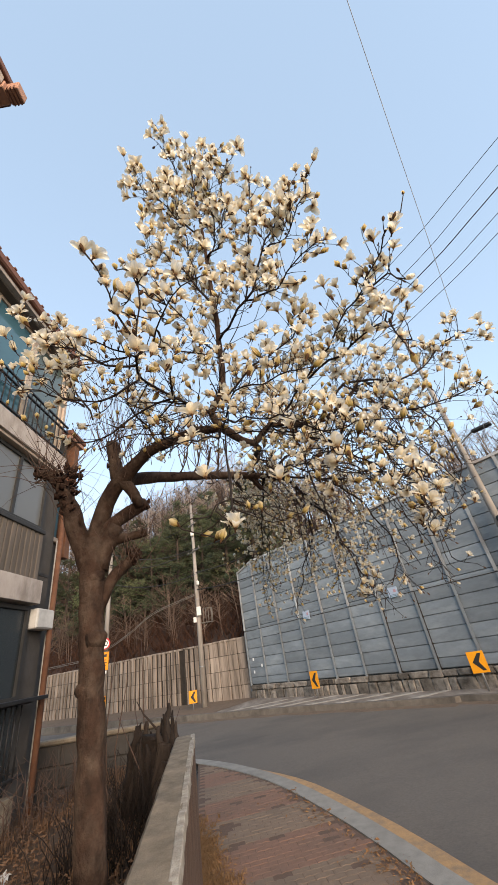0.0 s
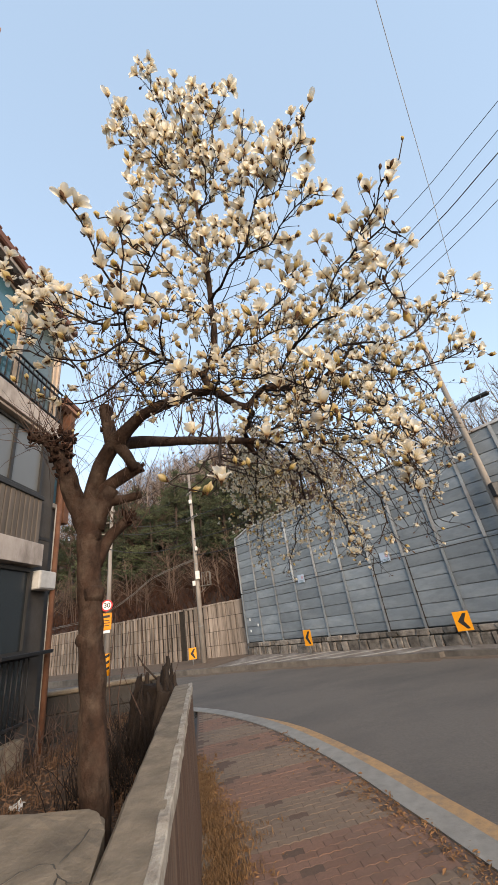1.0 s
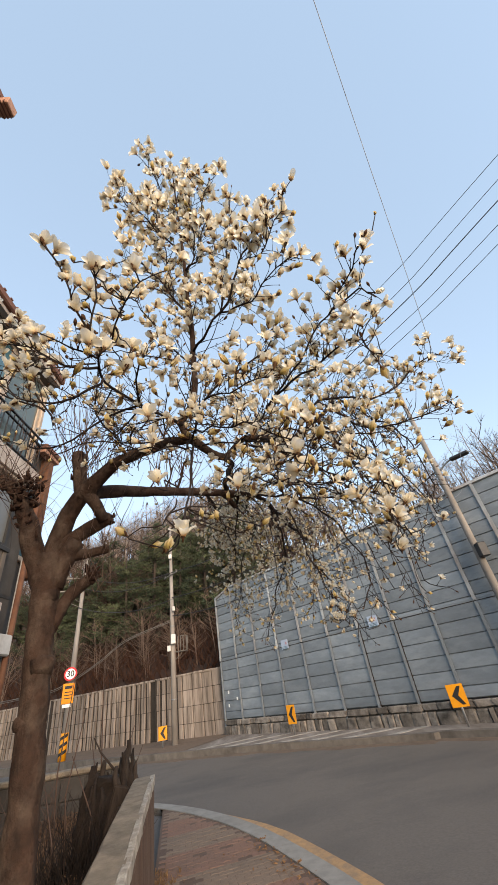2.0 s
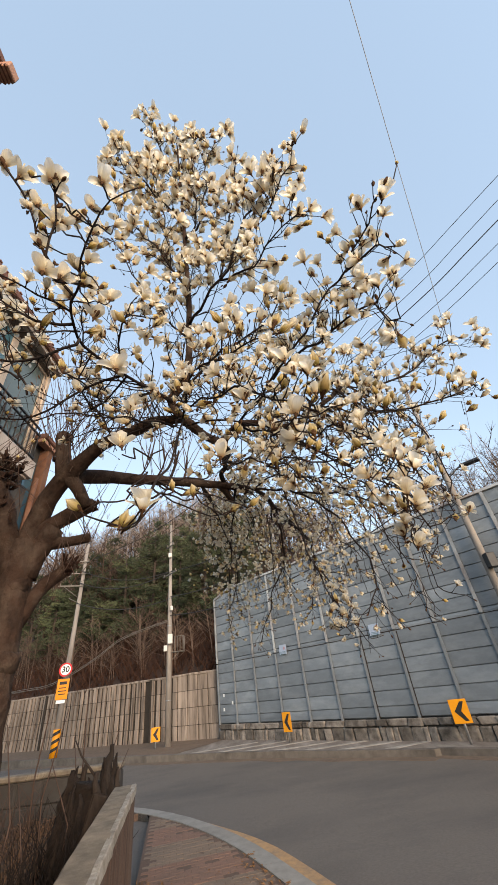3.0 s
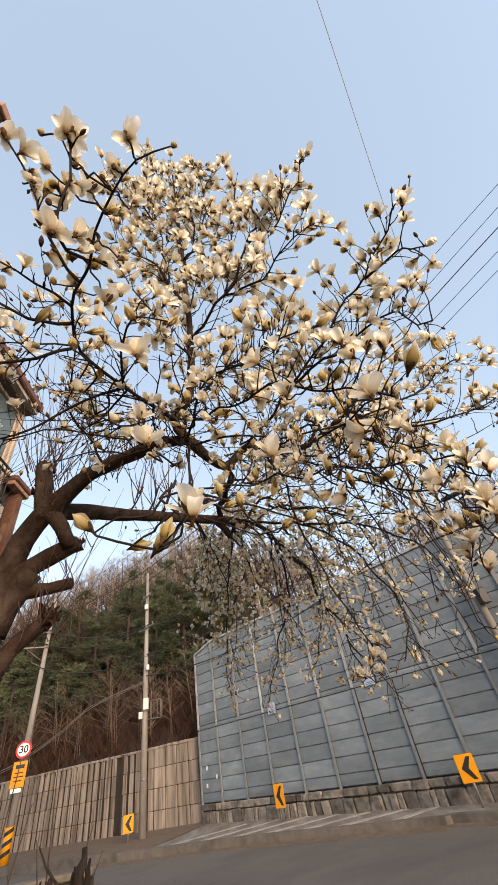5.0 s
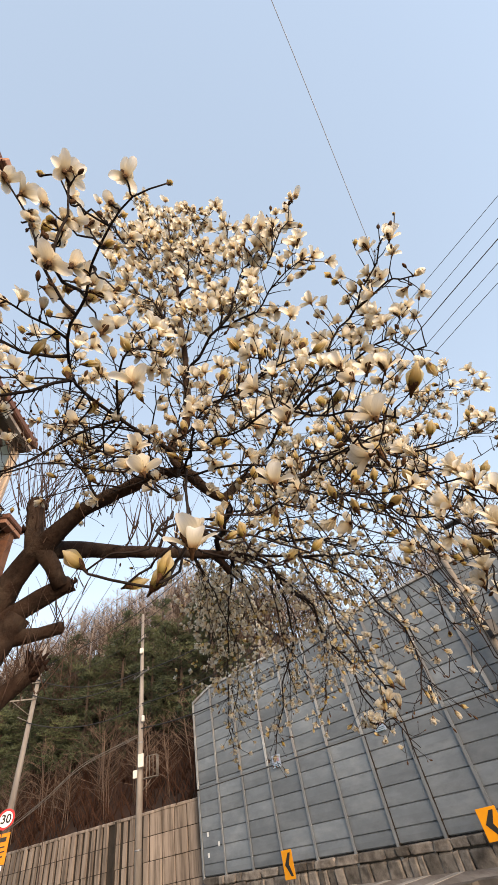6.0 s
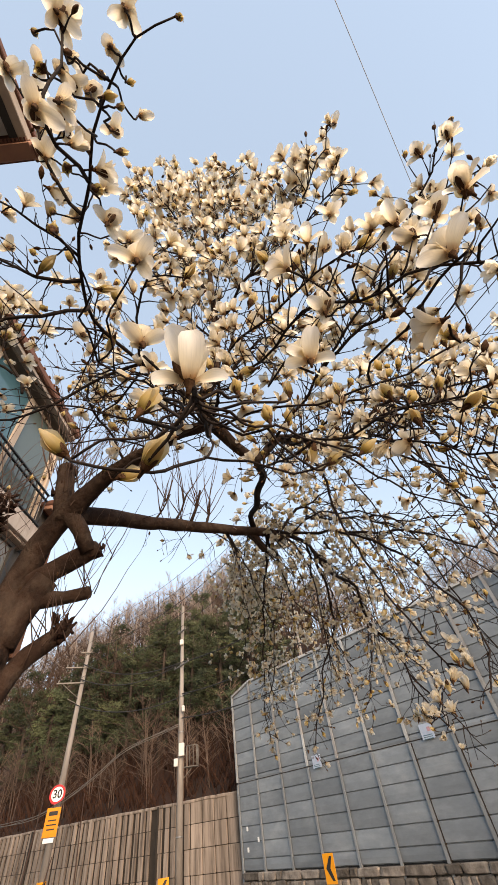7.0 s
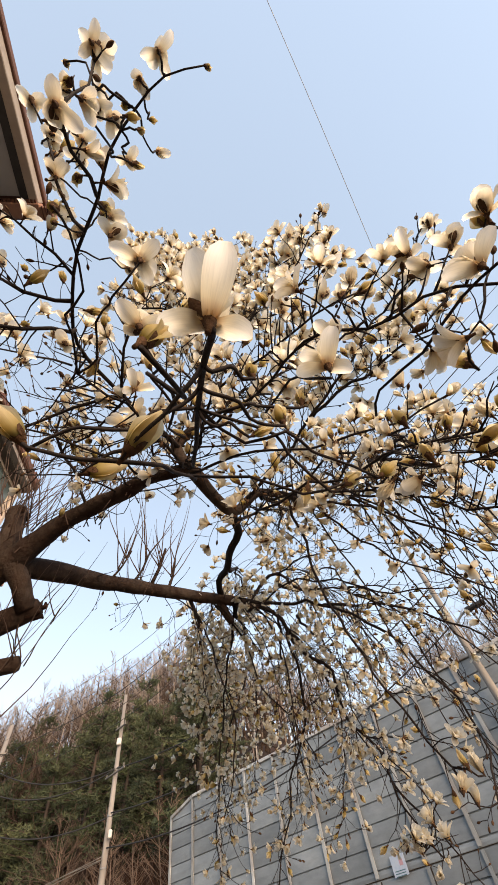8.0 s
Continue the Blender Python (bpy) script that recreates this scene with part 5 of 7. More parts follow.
for p, d, r in (((-1.07, 2.41, 2.27), (0.9, -0.4, 0.1), 0.042), ((-1.20, 2.40, 2.0), (-0.9, -0.4, 0), 0.036), ((-1.17, 2.40, 2.66), (-0.2, -0.9, 0), 0.034)):
    p, d = Vector(p), Vector(d).normalized()
    bm = tube([p - d * 0.06 - T0, p - d * 0.02 - T0, p + d * 0.006 - T0, p + d * 0.016 - T0], [r * 1.9, r * 1.4, r * 0.9, r * 0.4], 12)
    for v in bm.verts:
        v.co += noise.noise_vector(v.co * 30) * 0.012
    part("burl", bm, BARK, tree)
B = limb([(-0.07, 1.88, 3.34), (0.03, 2.05, 3.33), (0.12, 2.18, 3.36), (0.19, 2.18, 3.42), (0.267, 2.174, 3.492), (0.40, 2.22, 3.50), (0.528, 2.257, 3.478), (0.66, 2.2, 3.46), (0.79, 2.05, 3.47), (0.92, 2.15, 3.62), (1.05, 2.25, 3.8)], 0.031, 0.011)
C1 = limb([(-0.99, 2.42, 3.37), (-0.87, 2.58, 3.44), (-0.63, 2.88, 3.55), (-0.15, 3.19, 3.61), (0.18, 3.26, 3.57), (0.26, 3.32, 3.54)], 0.058, 0.030)
limb([(0.05, 3.26, 3.58), (0.10, 3.30, 3.50), (0.12, 3.31, 3.46)], 0.032, 0.024, "sawn_stub")
D1 = limb([(0.24, 3.31, 3.55), (0.34, 3.36, 3.60), (0.46, 3.30, 3.44), (0.55, 3.44, 3.30), (0.70, 3.34, 3.08), (0.74, 3.46, 2.88), (0.84, 3.38, 2.68), (0.84, 3.30, 2.45), (0.90, 3.18, 2.26)], 0.017, 0.003, wobble=0.03)
D2 = limb([(0.24, 3.31, 3.55), (0.36, 3.30, 3.70), (0.50, 3.22, 3.74), (0.66, 3.28, 3.62), (0.86, 3.2, 3.55), (1.05, 3.1, 3.36), (1.2, 3.12, 3.2)], 0.014, 0.003, wobble=0.03)
limb([(0.07, 3.27, 3.62), (0.05, 3.1, 3.64), (0.10, 2.9, 3.58), (0.115, 2.62, 3.48), (0.15, 2.4, 3.42), (0.12, 2.19, 3.37)], 0.021, 0.022, wobble=0.012)
L0 = limb([(-0.07, 1.88, 3.34), (-0.13, 1.84, 3.45), (-0.03, 1.81, 3.62), (0.0, 1.75, 4.07), (0.01, 1.66, 4.42), (0.01, 1.52, 4.87), (0.01, 1.38, 5.33), (0.0, 1.25, 5.81)], 0.028, 0.004)
N1 = limb([(-0.12, 1.83, 3.43), (-0.30, 1.58, 3.42), (-0.43, 1.35, 3.41), (-0.37, 1.12, 3.33), (-0.29, 1.0, 3.24), (-0.232, 0.923, 3.18), (-0.19, 0.84, 3.17), (-0.12, 0.76, 3.19), (-0.05, 0.70, 3.20), (0.037, 0.678, 3.21)], 0.0125, 0.0018, taper=0.55)

# crown branches: points, thickness, twig spacing, twig lengths, share of flowers
def flowering_branch(pts, r, sp_, ln, fl):
    """A crown branch thick with flowering twigs."""
    line = limb(pts, r * 0.72, max(0.0026, r * 0.26), sides=7, wobble=0.045)
    clothe(line, sp_ * 0.41, (ln[0] * 0.95, ln[1] * 1.12), fl, 0.7, r=0.0030)
    clothe(line, sp_ * 1.6, (0.06, 0.16), 0.12, 0.4, 0.0, 0.1, 0.003, False)


flowering_branch([(0.01, 1.69, 4.33), (-0.15, 1.5, 4.47), (-0.34, 1.44, 4.72), (-0.48, 1.38, 4.6)], 0.011, 0.075, (0.10, 0.26), 0.95)
flowering_branch([(0.01, 1.52, 4.87), (-0.17, 1.38, 5.07), (-0.35, 1.25, 5.23), (-0.49, 1.25, 5.63)], 0.010, 0.075, (0.10, 0.26), 0.95)
flowering_branch([(0.0, 1.5, 5.2), (-0.11, 1.38, 5.55), (-0.2, 1.25, 5.98), (-0.19, 1.22, 6.13)], 0.009, 0.075, (0.10, 0.24), 0.95)
flowering_branch([(0.01, 1.56, 4.72), (0.19, 1.38, 4.73), (0.22, 1.25, 5.1), (0.3, 1.19, 5.31)], 0.010, 0.075, (0.10, 0.24), 0.95)
flowering_branch([(0.0, 1.75, 4.01), (0.23, 1.5, 4.07), (0.4, 1.31, 4.28), (0.6, 1.19, 4.52), (0.66, 1.12, 4.68)], 0.014, 0.075, (0.10, 0.26), 0.95)
flowering_branch([(0.01, 1.6, 4.6), (0.12, 1.45, 5.0), (0.1, 1.3, 5.45), (0.14, 1.2, 5.7)], 0.009, 0.075, (0.10, 0.24), 0.95)
flowering_branch([(0.01, 1.7, 4.25), (-0.1, 1.55, 4.6), (-0.12, 1.4, 5.0), (-0.2, 1.3, 5.4)], 0.009, 0.075, (0.10, 0.24), 0.95)
flowering_branch([(0.23, 1.5, 4.07), (0.3, 1.4, 4.4), (0.38, 1.3, 4.75), (0.42, 1.2, 5.0)], 0.009, 0.075, (0.10, 0.24), 0.95)
flowering_branch([(0.4, 1.31, 4.28), (0.54, 1.19, 4.23), (0.69, 0.96, 4.36)], 0.009, 0.08, (0.08, 0.2), 0.95)
flowering_branch([(0.23, 1.5, 4.07), (0.43, 1.38, 3.99), (0.59, 1.19, 3.99), (0.72, 1.12, 3.99)], 0.010, 0.075, (0.08, 0.22), 0.95)
flowering_branch([(0.0, 1.78, 3.85), (-0.14, 1.6, 4.0), (-0.28, 1.45, 4.15), (-0.36, 1.4, 4.35)], 0.010, 0.09, (0.08, 0.22), 0.9)
flowering_branch([(0.19, 2.12, 3.38), (0.47, 1.75, 3.45), (0.67, 1.44, 3.53), (0.83, 1.31, 3.64), (0.89, 1.12, 3.73), (1.0, 0.95, 3.79)], 0.0125, 0.07, (0.10, 0.26), 0.92)
flowering_branch([(0.84, 1.25, 3.63), (0.93, 1.12, 3.60), (0.96, 1.04, 3.44)], 0.008, 0.08, (0.06, 0.14), 0.95)
flowering_branch([(0.47, 1.75, 3.45), (0.73, 1.5, 3.5), (0.95, 1.38, 3.51), (0.98, 1.25, 3.25)], 0.012, 0.065, (0.10, 0.26), 0.92)
flowering_branch([(0.66, 2.2, 3.46), (0.87, 2.12, 3.7), (1.21, 2.0, 3.56), (1.58, 2.0, 3.74), (1.83, 1.94, 3.84)], 0.016, 0.065, (0.12, 0.3), 0.85)
flowering_branch([(0.87, 2.12, 3.7), (1.07, 1.88, 3.25), (1.31, 1.75, 3.18), (1.57, 1.75, 3.25)], 0.013, 0.06, (0.12, 0.3), 0.8)
flowering_branch([(0.28, 2.19, 3.46), (0.55, 1.88, 3.14), (0.74, 1.62, 2.97), (0.8, 1.38, 2.72)], 0.010, 0.06, (0.12, 0.28), 0.8)
flowering_branch([(0.55, 1.88, 3.14), (0.72, 1.62, 2.75), (0.84, 1.5, 2.58), (0.88, 1.5, 2.42)], 0.007, 0.06, (0.10, 0.24), 0.8)
flowering_branch([(1.0, 2.3, 3.9), (1.35, 2.25, 3.5), (1.55, 2.3, 3.1), (1.5, 2.35, 2.75)], 0.012, 0.06, (0.12, 0.3), 0.7)
flowering_branch([(-0.40, 1.2, 3.36), (-0.55, 1.19, 3.37), (-0.65, 1.12, 3.40), (-0.83, 1.12, 3.52)], 0.010, 0.07, (0.08, 0.22), 0.9)
flowering_branch([(-0.42, 1.3, 3.39), (-0.56, 1.25, 3.2), (-0.74, 1.25, 3.26), (-0.96, 1.25, 3.46)], 0.010, 0.07, (0.08, 0.22), 0.8)
flowering_branch([(-0.31, 1.57, 3.42), (-0.61, 1.62, 3.36), (-0.83, 1.62, 3.25), (-1.07, 1.62, 3.33)], 0.011, 0.08, (0.10, 0.24), 0.6)
flowering_branch([(-0.37, 1.12, 3.33), (-0.46, 1.02, 3.31), (-0.55, 0.94, 3.33)], 0.007, 0.075, (0.06, 0.16), 0.95)
flowering_branch([(-0.29, 1.0, 3.24), (-0.37, 0.88, 3.38), (-0.42, 0.80, 3.48), (-0.44, 0.705, 3.55)], 0.008, 0.085, (0.05, 0.13), 0.95)
flowering_branch([(-0.232, 0.923, 3.18), (-0.25, 0.86, 3.08), (-0.235, 0.78, 3.10), (-0.20, 0.67, 3.25)], 0.007, 0.085, (0.04, 0.10), 0.95)
flowering_branch([(-0.31, 1.57, 3.42), (-0.26, 1.38, 3.43), (-0.18, 1.25, 3.47), (-0.05, 1.25, 3.4)], 0.010, 0.07, (0.08, 0.2), 0.9)
flowering_branch([(-0.07, 1.88, 3.34), (0.07, 1.5, 3.31), (0.28, 1.25, 3.18), (0.43, 1.12, 3.08)], 0.010, 0.06, (0.10, 0.24), 0.85)
flowering_branch([(-0.06, 1.81, 3.35), (0.14, 1.38, 3.04), (0.33, 1.12, 2.80), (0.46, 1.02, 2.62)], 0.008, 0.07, (0.07, 0.18), 0.8)
flowering_branch([(0.13, 2.12, 3.25), (0.2, 1.75, 2.95), (0.4, 1.42, 2.72), (0.55, 1.25, 2.6)], 0.008, 0.07, (0.08, 0.2), 0.75)
flowering_branch([(-0.07, 1.88, 3.34), (-0.16, 1.5, 3.02), (-0.30, 1.28, 2.95)], 0.011, 0.08, (0.08, 0.2), 0.7)
flowering_branch([(-0.15, 1.84, 3.45), (0.15, 1.7, 3.6), (0.4, 1.6, 3.7), (0.62, 1.5, 3.85)], 0.013, 0.06, (0.10, 0.26), 0.92)
flowering_branch([(-0.58, 2.25, 3.5), (-0.7, 1.9, 3.7), (-0.62, 1.6, 3.85), (-0.5, 1.4, 3.8)], 0.012, 0.075, (0.10, 0.26), 0.85)
flowering_branch([(-0.62, 1.6, 3.85), (-0.8, 1.5, 3.75), (-1.0, 1.45, 3.7)], 0.008, 0.08, (0.08, 0.2), 0.85)
flowering_branch([(-0.83, 1.62, 3.40), (-0.95, 1.5, 3.72), (-1.05, 1.4, 3.95), (-1.27, 1.4, 4.28)], 0.009, 0.17, (0.08, 0.2), 0.95)
flowering_branch([(-1.0, 1.45, 3.7), (-1.12, 1.42, 3.72), (-1.26, 1.4, 3.88)], 0.008, 0.17, (0.06, 0.18), 0.95)
flowering_branch([(-0.85, 1.55, 3.45), (-1.04, 1.42, 3.52), (-1.24, 1.4, 3.58), (-1.33, 1.4, 3.74)], 0.008, 0.17, (0.06, 0.18), 0.95)
clothe(L0, 0.06, (0.10, 0.26), 0.92, 0.8, start=0.3)
clothe(N1[:int(len(N1) * 0.78)], 0.05, (0.035, 0.10), 0.9, 0.7, start=0.25, r=0.0024, tip=False)
clothe(B, 0.06, (0.10, 0.26), 0.85, 0.6, start=0.25)
# hanging branches at the back, thick with fine twigs
def hanging_branch(pts, r, sp_, ln, fl):
    """A drooping branch at the back, thick with fine twigs."""
    clothe(limb(pts, r * 0.85, 0.003, sides=7, wobble=0.035), sp_ * 0.82, (ln[0], ln[1] * 0.85), min(0.9, fl * 1.35), 0.2, 0.6, 0.12, 0.0024)


hanging_branch([(0.15, 3.32, 3.6), (0.68, 3.0, 3.32), (0.93, 2.75, 2.89), (1.01, 2.62, 2.52), (0.86, 2.5, 2.29)], 0.016, 0.045, (0.15, 0.4), 0.38)
hanging_branch([(0.49, 3.31, 3.37), (0.54, 3.62, 2.99), (0.35, 3.75, 2.58), (0.25, 3.75, 2.32)], 0.013, 0.05, (0.15, 0.4), 0.35)
hanging_branch([(-0.15, 3.19, 3.61), (-0.1, 4.0, 3.66), (-0.12, 4.75, 3.5), (-0.3, 5.25, 3.15)], 0.018, 0.04, (0.2, 0.5), 0.75)
hanging_branch([(0.15, 3.32, 3.6), (0.3, 4.1, 3.6), (0.35, 4.8, 3.4), (0.25, 5.3, 3.0)], 0.016, 0.04, (0.2, 0.5), 0.75)
hanging_branch([(0.49, 3.31, 3.37), (0.85, 3.9, 3.2), (0.9, 4.3, 2.9), (0.8, 4.5, 2.6)], 0.013, 0.045, (0.2, 0.45), 0.55)
hanging_branch([(0.12, 2.9, 3.56), (0.2, 3.4, 3.95), (0.3, 3.9, 4.1), (0.45, 4.4, 4.0)], 0.014, 0.045, (0.15, 0.4), 0.75)
hanging_branch([(0.267, 2.17, 3.49), (0.5, 2.7, 3.85), (0.6, 3.3, 4.1), (0.8, 3.9, 4.1)], 0.014, 0.045, (0.15, 0.4), 0.75)
hanging_branch([(0.05, 3.25, 3.6), (0.0, 3.8, 3.9), (-0.1, 4.4, 3.9), (-0.1, 4.9, 3.7)], 0.013, 0.045, (0.15, 0.4), 0.75)
hanging_branch([(0.15, 3.32, 3.6), (0.05, 3.9, 3.25), (-0.03, 4.25, 2.8), (-0.035, 4.3, 2.46)], 0.012, 0.045, (0.15, 0.35), 0.7)
hanging_branch([(0.45, 3.3, 3.5), (0.55, 4.0, 3.4), (0.6, 4.5, 3.1), (0.55, 4.7, 2.75)], 0.012, 0.045, (0.15, 0.4), 0.75)
hanging_branch([(0.3, 4.1, 3.6), (0.1, 4.7, 3.3), (0.0, 5.0, 2.95), (0.05, 5.1, 2.7)], 0.011, 0.045, (0.15, 0.4), 0.75)
hanging_branch([(0.40, 2.22, 3.5), (0.52, 2.42, 3.1), (0.56, 2.36, 2.7), (0.62, 2.2, 2.34)], 0.010, 0.06, (0.10, 0.25), 0.45)
hanging_branch([(0.6, 3.4, 3.5), (0.95, 4.0, 3.5), (1.25, 4.4, 3.25), (1.35, 4.6, 2.9)], 0.012, 0.05, (0.15, 0.4), 0.7)
hanging_branch([(0.5, 3.3, 3.7), (0.9, 3.6, 3.75), (1.3, 3.9, 3.5), (1.55, 4.0, 3.15)], 0.012, 0.05, (0.15, 0.4), 0.7)
hanging_branch([(0.68, 3.0, 3.32), (1.1, 2.9, 3.2), (1.35, 2.75, 2.9), (1.42, 2.65, 2.6)], 0.012, 0.05, (0.15, 0.4), 0.45)
hanging_branch([(0.73, 2.31, 3.78), (1.15, 2.6, 3.6), (1.4, 2.7, 3.3), (1.6, 2.7, 3.0)], 0.012, 0.055, (0.14, 0.36), 0.5)
clothe(C1, 0.075, (0.15, 0.42), 0.5, 0.2, 0.6, 0.3)
clothe(D1, 0.036, (0.12, 0.34), 0.85, 0.2, 0.5, 0.1, 0.0026)
clothe(D2, 0.055, (0.12, 0.36), 0.75, 0.2, 0.5, 0.1, 0.0026)
clothe(A, 0.05, (0.15, 0.4), 0.4, 0.9, 0, 0.45)

# fine, crooked twig work under the crown, sparse in flowers
def twiggy_branch(pts, r, sp_, ln, fl):
    """A fine, crooked branch under the crown, sparse in flowers."""
    clothe(limb(pts, r * 0.7, 0.003, sides=7, wobble=0.04), sp_ * 2.3, ln, fl * 1.6, 0.25, 0.3, 0.08, 0.0024)


twiggy_branch([(0.267, 2.174, 3.49), (0.42, 1.95, 3.30), (0.58, 1.75, 3.22), (0.80, 1.62, 3.05), (0.98, 1.5, 2.95)], 0.010, 0.05, (0.12, 0.34), 0.3)
twiggy_branch([(0.40, 2.22, 3.50), (0.50, 2.05, 3.25), (0.68, 1.92, 3.02), (0.9, 1.85, 2.82), (1.05, 1.8, 2.62)], 0.010, 0.05, (0.12, 0.34), 0.3)
twiggy_branch([(0.528, 2.257, 3.478), (0.75, 2.35, 3.25), (0.98, 2.3, 3.02), (1.15, 2.2, 2.8)], 0.010, 0.05, (0.12, 0.34), 0.35)
twiggy_branch([(0.34, 3.36, 3.6), (0.5, 3.0, 3.5), (0.75, 2.8, 3.35), (1.0, 2.75, 3.2), (1.25, 2.6, 3.1)], 0.011, 0.05, (0.14, 0.36), 0.3)
twiggy_branch([(-0.15, 3.19, 3.6), (-0.05, 3.35, 3.4), (0.05, 3.5, 3.15), (0.1, 3.6, 2.85), (0.0, 3.7, 2.6)], 0.010, 0.05, (0.14, 0.36), 0.4)
twiggy_branch([(0.0, 3.25, 3.6), (0.2, 3.5, 3.42), (0.3, 3.7, 3.2), (0.5, 3.8, 3.0), (0.62, 3.75, 2.7)], 0.010, 0.05, (0.14, 0.36), 0.4)
twiggy_branch([(0.79, 2.05, 3.47), (0.95, 1.95, 3.2), (1.1, 1.9, 2.95), (1.2, 1.85, 2.7)], 0.009, 0.05, (0.12, 0.36), 0.3)
twiggy_branch([(0.9, 2.2, 3.6), (1.15, 2.35, 3.42), (1.35, 2.4, 3.2), (1.5, 2.45, 2.95)], 0.009, 0.05, (0.12, 0.36), 0.35)
twiggy_branch([(0.50, 3.22, 3.74), (0.62, 2.9, 3.6), (0.8, 2.6, 3.42), (1.0, 2.45, 3.3)], 0.009, 0.05, (0.14, 0.36), 0.25)
twiggy_branch([(-0.27, 2.0, 3.43), (-0.40, 1.75, 3.28), (-0.55, 1.6, 3.22), (-0.72, 1.5, 3.1)], 0.008, 0.06, (0.10, 0.26), 0.35)
twiggy_branch([(-0.07, 1.88, 3.3), (0.1, 1.7, 3.15), (0.28, 1.62, 3.05), (0.5, 1.5, 2.95), (0.66, 1.35, 2.9)], 0.009, 0.055, (0.10, 0.28), 0.3)

# long thin shoots that fan out sideways and down from the main limbs
def shoot(p, d, length, r, fl, droop):
    """A long kinked shoot with short spurs; buds and a few flowers on them."""
    pts, q, dd = [p.copy()], p.copy(), d.normalized()
    n = max(5, int(length / 0.055))
    for i in range(n):
        dd = (dd + Vector((rng.uniform(-1, 1), rng.uniform(-1, 1), rng.uniform(-1, 1))) * (0.34 if rng.random() < 0.3 else 0.12) + Vector((0, 0, -droop * 0.11))).normalized()
        q = q + dd * length / n
        if q.z < 2.42 and q.y < 1.9 or q.y < 1.35:
            break
        pts.append(q.copy())
        if i > 1 and rng.random() < 0.34:
            s = dd.cross(Vector((rng.uniform(-1, 1), rng.uniform(-1, 1), rng.uniform(-1, 1)))).normalized()
            twig(q, (dd * 0.8 + s * 0.8 + Vector((0, 0, 0.15))).normalized(), rng.uniform(0.06, 0.22), r * 0.62, 0.3, fl, 1, droop * 0.3)
    m = len(pts) - 1
    if m > 1:
        TWIGS.tube([x - T0 for x in pts], [max(0.0012, r * (1 - 0.65 * i / m)) for i in range(m + 1)], 4)


def fan(line, i0, i1, count, out, spread, length, droop, fl=0.3, thick=(0.0032, 0.0058)):
    """Shoots from a stretch of a limb's centre line."""
    for k in range(count):
        p = line[int(len(line) * rng.uniform(i0, i1)) % len(line)]
        d = Vector(out) + Vector((rng.uniform(-1, 1), rng.uniform(-1, 1), rng.uniform(-1, 1))) * spread
        shoot(p, d, rng.uniform(*length), rng.uniform(*thick), fl, droop)


fan(B, 0.25, 1.0, 3, (1.0, -0.15, -0.25), 0.45, (0.5, 1.05), 0.5, 0.3)
fan(B, 0.1, 0.7, 5, (0.6, 0.1, 0.25), 0.6, (0.3, 0.8), 0.2, 0.4)
fan(D2, 0.1, 0.9, 2, (1.0, -0.3, -0.3), 0.45, (0.5, 1.0), 0.6, 0.3)
fan(C1, 0.55, 1.0, 9, (0.7, 0.2, -0.3), 0.55, (0.4, 0.9), 0.8, 0.35)
fan(D1, 0.1, 0.8, 8, (0.6, -0.2, -0.6), 0.5, (0.3, 0.7), 0.8, 0.4)
# strands that arch over and weep
fan(B, 0.3, 1.0, 9, (0.9, 0.25, 0.25), 0.35, (0.8, 1.5), 2.3, 0.35, (0.005, 0.0075))
fan(D2, 0.2, 1.0, 8, (0.8, -0.3, 0.3), 0.35, (0.8, 1.5), 2.3, 0.35, (0.005, 0.0078))
fan(C1, 0.6, 1.0, 6, (0.5, 0.3, 0.25), 0.4, (0.8, 1.4), 2.0, 0.35, (0.0045, 0.0075))
fan(A, 0.72, 1.0, 12, (-0.1, -0.5, 0.3), 0.8, (0.3, 0.75), 0.1, 0.35)
fan(N1, 0.0, 0.35, 16, (-0.7, 0.1, 0.15), 0.6, (0.3, 0.75), 0.1, 0.35)
fan(L0, 0.05, 0.4, 14, (0.2, -0.2, 0.3), 0.8, (0.3, 0.7), 0.1, 0.4)

# the flowers that hang nearest the path
stem = limb([(-0.05, 1.78, 3.25), (-0.04, 1.48, 2.82), (-0.02, 1.30, 2.655), (-0.013, 1.176, 2.557), (-0.006, 1.073, 2.455), (0.0, 1.03, 2.40), (0.0, 1.016, 2.384)], 0.0055, 0.0034, sides=8)
limb([(-0.07, 1.80, 3.2), (-0.04, 1.5, 2.80), (-0.03, 1.32, 2.58), (-0.06, 1.20, 2.45), (-0.085, 1.165, 2.41), (-0.15, 1.18, 2.44), (-0.19, 1.18, 2.465), (-0.225, 1.178, 2.485)], 0.0042, 0.0022, "branchlet", sides=8, wobble=0.014)
limb([(-0.03, 1.32, 2.58), (0.06, 1.27, 2.50), (0.13, 1.28, 2.465), (0.19, 1.27, 2.470), (0.25, 1.265, 2.478)], 0.0026, 0.0016, "branchlet", sides=8, wobble=0.014)
blossom_near = []


def near(at, towards, size, kind):
    """A flower at a place of its own, seen close by."""
    blossom_near.append((at, towards, size, kind))


